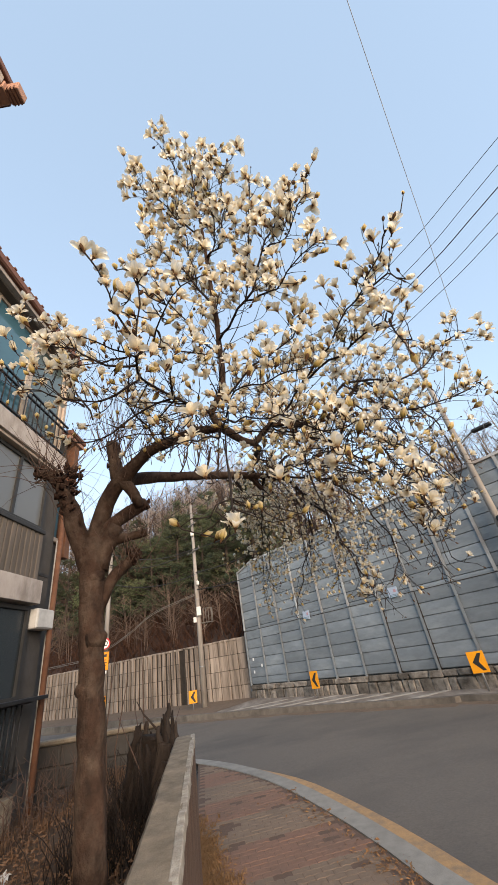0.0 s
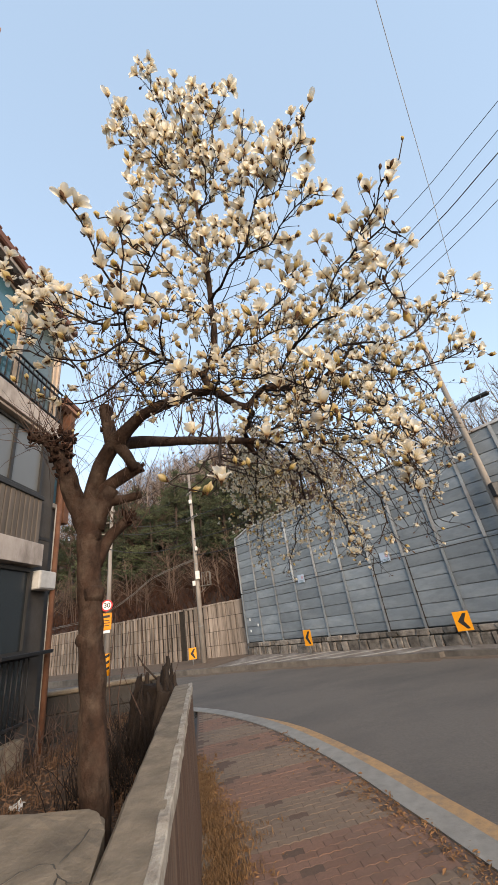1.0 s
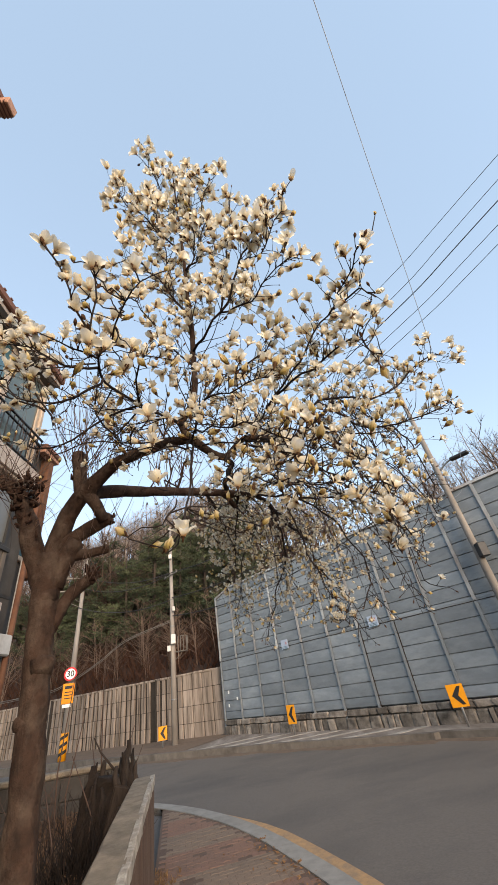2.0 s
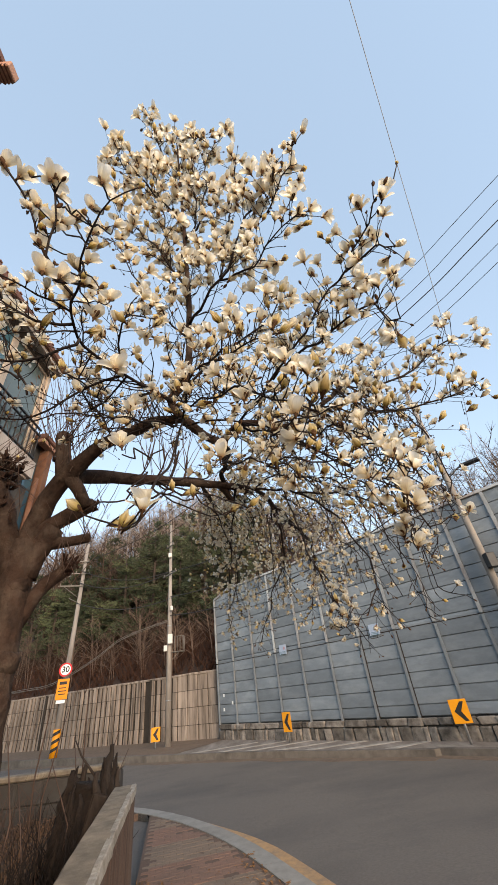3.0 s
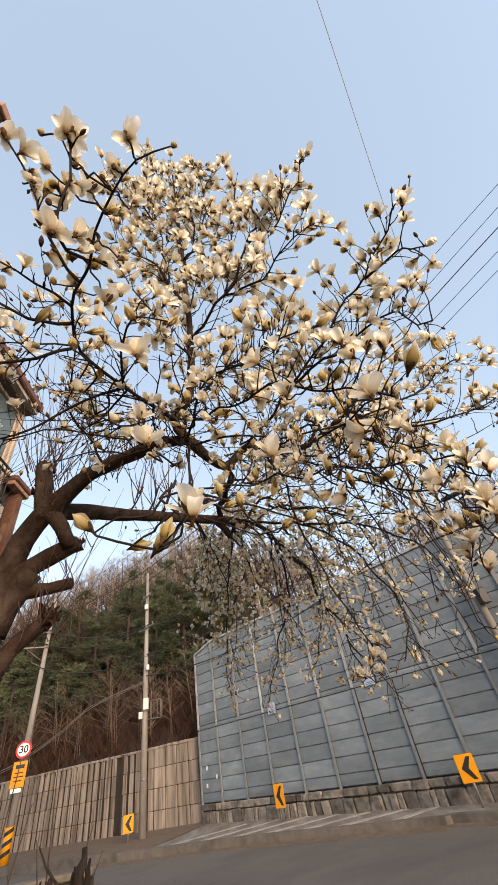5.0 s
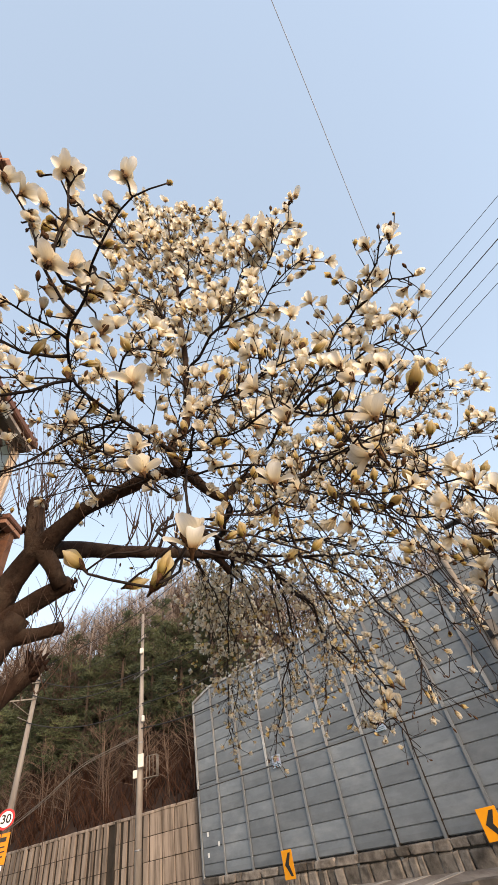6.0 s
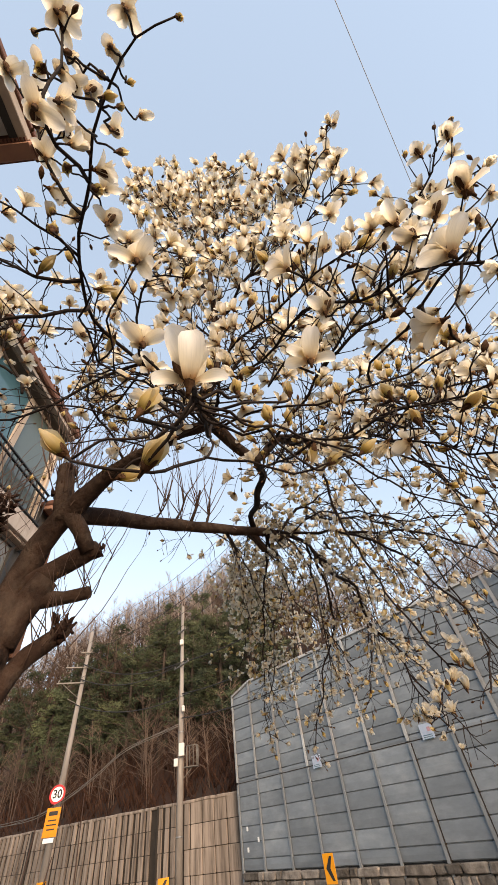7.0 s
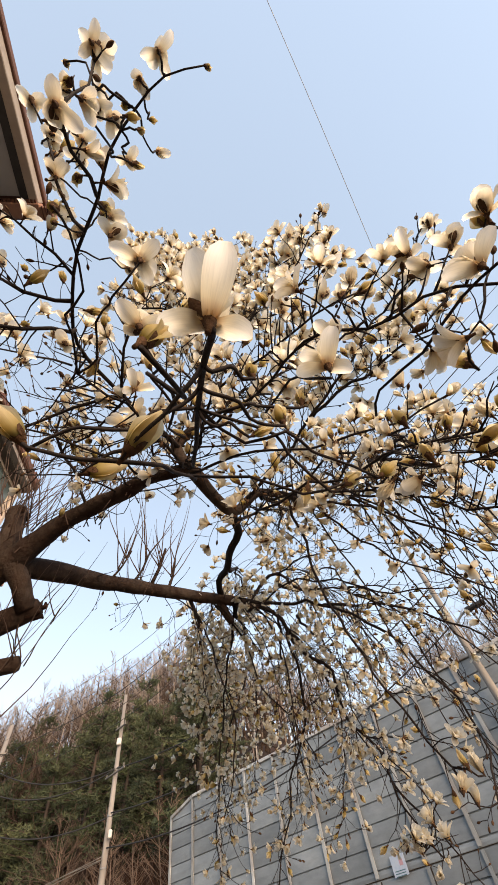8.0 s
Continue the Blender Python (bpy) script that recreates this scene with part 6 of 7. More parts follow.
near((0.0, 1.014, 2.389), (0.12, -0.25, 1), 0.056, 0)
near((0.392, 0.996, 2.603), (0.1, -0.1, 1), 0.054, 1)
near((-0.06, 0.662, 3.215), (0.1, 0.0, 1), 0.046, 0)
near((0.039, 0.678, 3.21), (0.4, 0.0, 0.9), 0.030, 5)
near((-0.44, 0.705, 3.55), (-0.2, -0.1, 1), 0.052, 0)
near((-0.245, 0.788, 3.02), (-0.1, 0.1, 1), 0.056, 1)
near((-0.20, 0.652, 3.235), (0.1, 0.1, 1), 0.048, 0)
near((0.768, 1.31, 2.60), (0.2, -0.3, 1), 0.055, 0)
near((0.70, 1.24, 2.62), (-0.4, -0.3, 1), 0.055, 2)
near((1.12, 0.947, 3.98), (0.3, 0, 1), 0.034, 5)
near((1.915, 1.89, 3.9), (0.3, 0, 1), 0.055, 0)
near((0.776, 0.951, 4.53), (0.3, 0, 1), 0.060, 4)
near((0.47, 1.16, 2.64), (-0.1, 0, 1), 0.050, 5)
near((-0.05, 1.02, 2.36), (0.45, 0, 1), 0.040, 6)
near((-0.09, 1.08, 2.62), (-0.2, 0, 1), 0.048, 1)
near((0.18, 1.13, 2.58), (0.1, -0.1, 1), 0.055, 2)
near((-0.085, 1.143, 2.400), (0.50, -0.45, 0.35), 0.052, 5)
near((-0.142, 1.195, 2.440), (0.95, -0.1, 0.1), 0.042, 6)
near((-0.225, 1.178, 2.487), (-0.35, -0.7, 0.25), 0.052, 5)
near((0.348, 1.250, 2.60), (-0.15, -0.2, 1), 0.042, 6)
near((0.094, 1.166, 2.485), (-0.1, -0.2, 1), 0.036, 5)
near((0.19, 1.27, 2.472), (0.9, -0.3, 0.5), 0.036, 6)
near((0.25, 1.262, 2.48), (0.8, -0.2, 0.5), 0.038, 6)
near((0.43, 1.335, 2.60), (-0.1, -0.2, 1), 0.046, 5)
near((0.051, 1.097, 2.475), (-0.1, -0.1, 1), 0.032, 6)
near((0.06, 1.20, 2.51), (0.9, -0.2, 0.3), 0.032, 6)
near((0.14, 1.18, 2.56), (0.1, -0.2, 1), 0.034, 5)
near((0.27, 1.16, 2.81), (0.1, -0.2, 1), 0.052, 1)
near((-0.11, 1.025, 2.87), (-0.1, -0.1, 1), 0.056, 0)
near((-0.279, 0.666, 3.32), (-0.2, -0.1, 1), 0.036, 5)
near((-0.275, 0.72, 3.26), (-0.3, -0.1, 1), 0.046, 3)
near((-0.217, 0.708, 3.29), (0.3, 0.1, 1), 0.040, 4)
near((-0.104, 0.711, 3.19), (-0.1, 0.1, 1), 0.045, 3)
near((-0.144, 0.743, 3.24), (-0.3, 0.1, 1), 0.040, 5)
near((-0.37, 0.785, 3.42), (-0.4, -0.1, 1), 0.042, 3)
near((-0.19, 0.77, 3.26), (0.2, -0.1, 1), 0.046, 1)
near((-0.30, 0.83, 3.38), (-0.2, 0.1, 1), 0.050, 1)
near((-0.19, 0.785, 2.98), (0.3, 0.1, 1), 0.046, 3)
near((-0.25, 0.97, 3.40), (0.1, -0.2, 1), 0.050, 0)
near((-0.123, 0.867, 3.05), (0.6, 0.1, 0.8), 0.034, 5)
near((-0.25, 0.96, 3.28), (0.2, 0, 1), 0.042, 5)
near((-0.133, 0.783, 3.12), (0.7, 0, 0.6), 0.034, 6)
near((-0.115, 0.80, 3.15), (0.4, 0, 0.9), 0.030, 5)
near((-0.35, 0.98, 3.2), (-0.3, 0, 1), 0.042, 5)
near((-0.21, 1.1, 3.35), (0.1, 0, 1), 0.055, 1)
near((-0.2, 1.0, 3.1), (0.2, -0.1, 1), 0.052, 1)
near((-0.223, 0.943, 2.80), (-0.2, 0.1, 1), 0.045, 5)
near((-0.17, 0.84, 3.33), (0.2, -0.1, 1), 0.044, 1)
near((-0.09, 0.82, 3.32), (0.5, 0, 0.8), 0.040, 3)
near((-0.10, 0.76, 3.30), (0.7, 0, 0.7), 0.026, 6)
near((0.72, 1.25, 2.585), (-0.2, -0.4, 0.9), 0.056, 1)
near((0.79, 1.28, 2.55), (0.4, -0.3, 0.9), 0.056, 0)
near((0.63, 1.27, 2.53), (-0.5, -0.2, 0.8), 0.056, 2)
near((0.75, 1.31, 2.48), (0.0, -0.5, 0.8), 0.056, 0)
near((0.78, 1.34, 2.45), (0.4, -0.3, 0.7), 0.052, 1)
near((0.82, 1.32, 2.50), (0.8, -0.2, 0.6), 0.05, 3)
near((0.81, 1.58, 2.43), (-0.2, -0.3, 0.9), 0.054, 0)
near((0.85, 1.58, 2.385), (0.3, -0.3, 0.8), 0.056, 1)
near((0.81, 1.53, 2.455), (0.2, -0.2, 0.9), 0.05, 2)
near((-0.28, 0.80, 3.36), (-0.4, -0.1, 1), 0.046, 0)
r4 = random.Random(31)
for k in range(9):
    near((0.87 + r4.uniform(-0.10, 0.10), 3.15 + r4.uniform(-0.08, 0.08), 2.33 + r4.uniform(-0.08, 0.10)), (r4.uniform(-0.5, 0.7), r4.uniform(-0.8, 0.2), 0.6), 0.054 * r4.uniform(0.85, 1.15), r4.choice((0, 1, 2, 3)))
for k in range(4):
    near((0.64 + r4.uniform(-0.06, 0.06), 2.18 + r4.uniform(-0.05, 0.05), 2.30 + r4.uniform(-0.05, 0.05)), (r4.uniform(-0.4, 0.8), r4.uniform(-0.5, 0.2), 0.7), 0.042, r4.choice((0, 3, 5)))
def crooked(a, b):
    """Points of a kinked shoot from a to b."""
    L = (b - a).length
    return [a] + [a.lerp(b, t) + Vector((r3.uniform(-1, 1), r3.uniform(-1, 1), r3.uniform(-1.2, 0.6))) * 0.085 * L for t in (0.22, 0.45, 0.6, 0.82)] + [b]


r3 = random.Random(9)
for p, d, s, k in blossom_near:
    FLOWERS.append((Vector(p), Vector(d).normalized(), s, k))
NODES = [v for ln_ in (N1, stem) for v in ln_[4:]] + D1[-14:] + [Vector((0.62, 2.2, 2.34)), Vector((0.58, 2.3, 2.55))] + [Vector(q) for q in ((-0.42, 0.80, 3.48), (-0.37, 0.88, 3.38), (0.14, 1.38, 3.04), (0.33, 1.12, 2.8), (0.07, 1.5, 3.31), (0.4, 1.42, 2.72), (0.2, 1.75, 2.95), (-0.16, 1.5, 3.02), (-0.30, 1.28, 2.95), (0.8, 1.38, 2.66), (0.84, 1.5, 2.58), (0.74, 1.5, 2.75), (0.46, 1.02, 2.62))]
for p, d, s, k in blossom_near[16:]:
    b = Vector(p) - Vector(d).normalized() * 0.2 * s
    a = min(NODES, key=lambda v: (v - b).length + (0.1 if v.z > b.z + 0.3 else 0))
    limb(crooked(a, b), 0.0028, 0.0021, "spur", sides=6, wobble=0.006)
for p, q in (((0.36, 1.30, 2.72), (0.405, 0.99, 2.59)), ((0.40, 1.10, 2.66), (0.47, 1.16, 2.62)), ((-0.05, 1.2, 2.6), (-0.05, 1.02, 2.35)), ((-0.05, 1.38, 2.8), (-0.09, 1.09, 2.60)),
             ((0.14, 1.38, 3.0), (0.18, 1.14, 2.56)), ((0.74, 1.5, 2.8), (0.766, 1.32, 2.58)), ((0.74, 1.5, 2.8), (0.70, 1.25, 2.60)), ((-0.05, 0.70, 3.20), (-0.06, 0.665, 3.21))):
    a, b = Vector(p), Vector(q)
    limb(crooked(a, b), 0.003, 0.0023, "spur", sides=6, wobble=0.003)

# short stalks for the outermost flowers of the crown
cloud = np.array([tuple(v) for v in TWIGS.V]) + np.array(T0)
for p, d, s, k in blossom_near[:18]:
    b = Vector(p) - Vector(d).normalized() * 0.2 * s
    gap = np.linalg.norm(cloud - np.array(b), axis=1) + np.where(cloud[:, 2] > b.z - 0.03, 0.15, 0.0)
    i = int(gap.argmin())
    if 0.012 < gap[i] < 0.32 and p[2] > 3.5:
        a = Vector(cloud[i])
        limb([a, a.lerp(b, 0.5) + Vector((rng.uniform(-1, 1), rng.uniform(-1, 1), -0.5)) * 0.04 * (b - a).length, b], 0.0032, 0.0026, "spur", sides=6, wobble=0.004)

# upright whips from the sawn stubs
for base, count, spread, ln in (((-1.48, 2.39, 3.45), 40, 0.8, (0.3, 1.0)), ((-1.62, 2.38, 3.53), 22, 0.9, (0.3, 0.9)), ((-1.05, 2.4, 3.66), 56, 0.45, (0.4, 1.2)), ((-0.62, 2.24, 3.5), 20, 0.35, (0.3, 0.8)), ((-0.9, 2.38, 3.42), 34, 0.45, (0.4, 1.1)), ((-0.4, 2.1, 3.46), 16, 0.4, (0.3, 0.7)),
                                ((-0.45, 2.98, 3.58), 14, 0.35, (0.3, 0.6)), ((-0.85, 2.54, 3.19), 8, 0.7, (0.2, 0.5)), ((-1.33, 2.4, 3.1), 14, 0.8, (0.25, 0.7)), ((-0.88, 2.6, 3.01), 14, 0.7, (0.2, 0.7)), ((-0.93, 2.58, 2.74), 22, 0.7, (0.25, 0.8)), ((-1.0, 2.56, 2.70), 8, 0.6, (0.3, 0.7)), ((-1.55, 2.3, 3.45), 22, 3.0, (0.4, 0.9))):
    for k in range(int(count * 0.7)):
        p = Vector(base) + Vector((rng.uniform(-1, 1), rng.uniform(-1, 1), rng.uniform(-1, 1))) * 0.09
        a = rng.uniform(0, 6.28)
        d = Vector((math.cos(a) * spread, math.sin(a) * spread, 1)).normalized()
        L = rng.uniform(*ln)
        pts = [p]
        for i in range(6):
            d = (d + Vector((rng.uniform(-1, 1), rng.uniform(-1, 1), rng.uniform(-0.4, 1) - (1.3 if spread > 2 else 0))) * 0.17).normalized()
            pts.append(pts[-1] + d * L / 6)
        WHIPS.tube([x - T0 for x in pts], [0.0031 * (1 - 0.13 * i) for i in range(7)], 4)
        if rng.random() < 0.12:
            blossom(pts[-1], Vector((0, 0, 1)), kind=rng.choice((5, 6, 7)))
# ragged heads of broken spurs on the sawn stubs
for base, reach, count in (((-1.42, 2.39, 3.34), 0.09, 34), ((-1.46, 2.39, 3.46), 0.10, 44), ((-1.36, 2.38, 3.50), 0.07, 22), ((-1.62, 2.38, 3.53), 0.06, 16), ((-1.052, 2.4, 3.64), 0.055, 26), ((-1.03, 2.4, 3.52), 0.05, 14), ((-1.29, 2.40, 3.02), 0.06, 12), ((-1.37, 2.38, 3.22), 0.06, 14), ((-0.84, 2.54, 3.19), 0.04, 10), ((-0.93, 2.58, 2.79), 0.045, 36)):
    bm = bmesh.new()
    for k in range(count):
        p = Vector(base) + Vector((rng.uniform(-1, 1), rng.uniform(-1, 1), rng.uniform(-1, 1))) * reach
        d = ((p - Vector(base)) * 9 + Vector((rng.uniform(-1, 1), rng.uniform(-1, 1), rng.uniform(0.0, 1.4)))).normalized()
        L, w = rng.uniform(0.014, 0.042), rng.uniform(0.007, 0.014)
        tube([p - d * 0.02 - T0, p + d * L * 0.5 + Vector((rng.uniform(-1, 1), rng.uniform(-1, 1), rng.uniform(-1, 1))) * 0.008 - T0, p + d * L - T0], [w, w * 0.85, w * 0.4], 6, bm)
    part("spur_head", bm, TORN, tree, "ragged head of broken spurs", "stuff")
# stout shoots on the long level limb
for at, r0 in (((-0.50, 2.96, 3.59), 0.010), ((-0.40, 3.03, 3.60), 0.015), ((-0.30, 3.10, 3.61), 0.011), ((-0.62, 2.87, 3.56), 0.008)):
    a = Vector(at)
    e = a + Vector((rng.uniform(-0.02, 0.10), rng.uniform(-0.05, 0.05), rng.uniform(0.16, 0.28)))
    limb([a, a.lerp(e, 0.4) + Vector((0.012, 0, 0)), e], r0, r0 * 0.55, "branchlet", BARK, sides=8, wobble=0.006)
    for k in range(7):
        p = a.lerp(e, rng.uniform(0.15, 1.0))
        d = Vector((rng.uniform(-0.5, 0.6), rng.uniform(-0.4, 0.4), 1)).normalized()
        pts = [p]
        L = rng.uniform(0.25, 0.75)
        for i in range(6):
            d = (d + Vector((rng.uniform(-1, 1), rng.uniform(-1, 1), rng.uniform(-0.4, 1))) * 0.14).normalized()
            pts.append(pts[-1] + d * L / 6)
        WHIPS.tube([x - T0 for x in pts], [0.0045 * (1 - 0.13 * i) for i in range(7)], 5)
mesh_object("crown", TWIGS.V, TWIGS.F, TWIG, tree, kind="stuff")
mesh_object("brush", WHIPS.V, WHIPS.F, WHIP, tree, kind="stuff")


def tepal(length, width, open_a, curl, cup, turn, nu=4, nv=8, base_r=0.06):
    """One spoon-shaped tepal. open_a: degrees it leans out at its base; curl: further degrees by its tip."""
    V, UV, F = [], [], []
    x, z, a = base_r, 0.0, radians(open_a)
    rows = []
    for j in range(nv + 1):
        t = j / nv
        rows.append((x, z, a))
        st = length / nv
        a = radians(open_a + curl * ((j + 1) / nv) ** 1.3)
        x += math.sin(a) * st
        z += math.cos(a) * st
    for j, (x, z, a) in enumerate(rows):
        t = j / nv
        w = width * (0.30 + 0.70 * math.sin(math.pi * (0.05 + 0.68 * t)) ** 0.9) * (1 if t < 0.72 else max(0.22, 1 - ((t - 0.72) / 0.28) ** 2.4) ** 0.6)
        for i in range(nu + 1):
            s = 2 * i / nu - 1
            c = cup * w * (s * s) + 0.035 * length * math.sin(5 * t + 3 * turn) * s * t + 0.03 * length * math.sin(9 * t + 7 * turn) * s * s * t
            px, pz = x - math.cos(a) * c, z + math.sin(a) * c
            V.append(Vector((px, s * w * 0.5, pz)))
            UV.append((i / nu, t))
    for j in range(nv):
        for i in range(nu):
            k = j * (nu + 1) + i
            F.append((k, k + 1, k + nu + 2, k + nu + 1))
    R = Matrix.Rotation(turn, 4, "Z")
    return [R @ v for v in V], UV, F


def blossom_arrays(kind, seed):
    """A flower of unit height along +z: tepals, furry scales and the swollen stalk end. Slots: 0 tepal, 1 scale, 2 twig, 3 bud tepal."""
    r = random.Random(seed)
    V, UV, F, S = [], [], [], []

    def put(v, uv, f, slot):
        n = len(V)
        V.extend(v)
        UV.extend(uv)
        F.extend(tuple(i + n for i in q) for q in f)
        S.extend([slot] * len(f))

    if kind <= 2:
        rings = ((3, 0.96, 0.62, (2, 12), (0, 22)), (3, 1.0, 0.66, (16, 32), (0, 34)), (3, 0.96, 0.52, (34, 70), (-10, 40)))
    elif kind <= 4:
        rings = ((3, 1.0, 0.62, (0, 6), (-12, 4)), (3, 1.02, 0.64, (6, 14), (-10, 12)), (2, 0.96, 0.55, (18, 42), (5, 40)))
    elif kind <= 6:
        rings = ((2, 0.92, 0.50, (9, 13), (-30, -22)),)
    else:
        rings = ()
    for q, (n, L, W, oa, cu) in enumerate(rings):
        off = r.uniform(0, 6.28)
        for k in range(n):
            turn = off + 2 * math.pi * k / n + r.uniform(-0.25, 0.25)
            v, uv, f = tepal(L * r.uniform(0.88, 1.08), W * r.uniform(0.88, 1.1), r.uniform(*oa), r.uniform(*cu), r.uniform(0.12, 0.28) + (0.22 if kind in (5, 6) else 0), turn)
            put(v, uv, f, 3 if kind in (5, 6) else 0)
    if 3 <= kind <= 6:
        k_ = 1.0 if kind > 4 else 0.8
        v, f = tube_arrays([(0, 0, 0.04), (0.01, 0, 0.18 * k_), (0.02, 0, 0.40 * k_), (0.02, 0.01, 0.64 * k_), (0.01, 0.02, 0.86 * k_), (0, 0.03, 1.04 * k_)], [0.07, 0.175, 0.215, 0.18, 0.105, 0.02], 12)
        v = [Vector((p.x * (1 + 0.1 * math.cos(3 * math.atan2(p.y, p.x) + 4 * p.z)), p.y * (1 + 0.1 * math.cos(3 * math.atan2(p.y, p.x) + 4 * p.z)), p.z)) for p in v]
        put(v, [(0.5 + 0.4 * math.sin(3 * math.atan2(p.y, p.x)), max(0.05, p.z / k_)) for p in v], f, 3 if kind > 4 else 0)
    if kind < 7:
        n = 2 if kind in (0, 1, 3, 5) else 1
        off_s = r.uniform(0, 6.28)
        for k in range(n):
            v, uv, f = tepal(r.uniform(0.44, 0.60) * (0.75 if kind > 4 else 1), 0.42, r.uniform(40, 58) if kind <= 2 else r.uniform(25, 30), r.uniform(-44, -34), 0.42 if kind < 5 else 0.3, off_s + k * 2.1 + r.uniform(-0.4, 0.4), 3, 4, 0.08 if kind < 3 else 0.13)
            put(v, uv, f, 1)
        v, f = tube_arrays([(0, 0, -0.28), (0, 0, -0.12), (0, 0, 0.02), (0, 0, 0.12)], [0.045, 0.06, 0.12, 0.08], 7)
        put(v, [(0.5, 0.1)] * len(v), f, 1)
        if kind <= 2:
            v, f = tube_arrays([(0, 0, 0.1), (0, 0, 0.25), (0, 0, 0.38)], [0.07, 0.06, 0.02], 6)
            put(v, [(0.5, 0.25)] * len(v), f, 3)
    else:
        v, f = tube_arrays([(0, 0, -0.2), (0, 0, 0.1), (0.02, 0, 0.45), (0.03, 0, 0.8), (0.05, 0, 1.05)], [0.08, 0.22, 0.29, 0.2, 0.04], 7)
        put(v, [(0.5, 0.5)] * len(v), f, 1)
    return V, UV, F, S


VARIANTS = {k: blossom_arrays(k, 100 + k) for k in range(8)}
SLOTS = [TEPAL, SCALE, TWIG, TEPAL_BUD]


def turn_to(d, spin):
    return d.to_track_quat("Z", "Y").to_matrix().to_4x4() @ Matrix.Rotation(spin, 4, "Z")


meshes = {}
for k, (V, UV, F, S) in VARIANTS.items():
    o = mesh_object("blossom", V, F, SLOTS, uv=UV, slots=S)
    meshes[k] = o.data
    bpy.data.objects.remove(o)
# the blossoms of the low branches over the pavement are single parts; the rest of the crown is joined
order = sorted(FLOWERS, key=lambda q: (q[0] - Vector((0.05, 0.7, 2.6))).length)
NAMES = {0: "blossom", 1: "blossom", 2: "blossom", 3: "blossom", 4: "blossom", 5: "flower_bud", 6: "flower_bud", 7: "leaf_bud"}
for p, d, s, k in order[:300]:
    share(NAMES[k], meshes[k], tree, Matrix.Translation(p - T0) @ turn_to(d, rng.uniform(0, 6.28)) @ Matrix.Scale(s, 4))
V, UV, F, S = [], [], [], []
for p, d, s, k in order[300:]:
    m = Matrix.Translation(p - T0) @ turn_to(d, rng.uniform(0, 6.28)) @ Matrix.Scale(s, 4)
    v, uv, f, sl = VARIANTS[k]
    n = len(V)
    V += [m @ q for q in v]
    UV += uv
    F += [tuple(i + n for i in q) for q in f]
    S += sl
mesh_object("blossoms", V, F, SLOTS, tree, "masses of cream blossom", "stuff", uv=UV, slots=S)

# ---- clutter by the wall end, weeds and litter ----
rng = random.Random(12)
pile = thing("stump", Matrix.Translation((-1.75, 5.55, 0.6)), "dark split tree stump grown over with creeper", "stump")


def shaggy(points, radii, seed, amp):
    bm = tube(spline(points, 0.06), list(np.interp(np.linspace(0, 1, len(spline(points, 0.06))), np.linspace(0, 1, len(radii)), radii)), 14)
    for v in bm.verts:
        v.co += noise.noise_vector(v.co * 9 + Vector((seed, 0, 0))) * amp + noise.noise_vector(v.co * 25 + Vector((seed, 0, 0))) * amp * 0.5
    return bm


part("bole", shaggy([(-0.02, 0, -0.3), (0.0, 0, 0.35), (0.02, 0.02, 0.72)], [0.32, 0.28, 0.22], 1, 0.08), IVY, pile)
for k in range(15):
    # splinters of unequal height round the broken rim
    a = k * 0.42 + rng.uniform(-0.12, 0.12)
    x, y = 0.24 * math.cos(a), 0.24 * math.sin(a)
    h = rng.uniform(0.68, 0.90) + (0.12 if 0.6 < a < 1.4 or 5.4 < a < 6.0 else 0)
    part("splinter", shaggy([(x * 1.15, y * 1.15, 0.1), (x * 1.05, y * 1.05, h * 0.7), (x * rng.uniform(0.85, 1.1), y * rng.uniform(0.85, 1.1), h)], [0.085, 0.065, 0.012], 30 + k, 0.028), OLDWOOD if k % 3 == 0 else IVY, pile)
part("split_wood", shaggy([(0.12, -0.12, 0.1), (0.16, -0.14, 0.7), (0.2, -0.08, 1.05)], [0.09, 0.07, 0.02], 2, 0.03), OLDWOOD, pile, "dark splintered wood")
part("split_wood", shaggy([(-0.26, 0, -0.2), (-0.28, 0, 0.5), (-0.22, 0.0, 0.86)], [0.14, 0.12, 0.03], 3, 0.05), IVY, pile)
part("broken_branch", tube([(0.06, -0.15, 0.80), (-0.12, -0.13, 0.98), (-0.22, -0.1, 1.12)], [0.014, 0.010, 0.006], 6), OLDWOOD, pile)
for k in range(3):
    s = thing("old_board", pose(-1.75 + 0.06 * k, 5.0 - 0.25 * k, 0.6, -6 - 4 * k, 14 + 9 * k, 20 * k), "dark weathered board leaning against a wall", "board", "boards by the wall end")
    bm = rough_box(0, 0, 0, 0.16, 0.03, 0.75 - 0.1 * k, 5, 0.012, k)
    part("board", bm, OLDWOOD, s)
heap = Heap()
for k in range(420):
    a = rng.random()
    x, y = rng.uniform(-2.25, -1.5), rng.uniform(4.0, 6.0)
    z = 0.6
    h = rng.uniform(0.2, 0.75)
    pts = [Vector((x, y, z))]
    d = Vector((rng.uniform(-.5, .5), rng.uniform(-.5, .5), 1))
    for i in range(4):
        d = (d + Vector((rng.uniform(-1, 1), rng.uniform(-1, 1), rng.uniform(-0.6, 0.4))) * 0.35).normalized()
        pts.append(pts[-1] + d * h / 4)
    heap.tube(pts, [0.006, 0.005, 0.004, 0.003, 0.002], 3)
tagged(mesh_object("dead_creeper", heap.V, heap.F, IVY, None, "tangle of dead dark creeper stems over a stump", "stuff"), category="creeper")
heap = Heap()
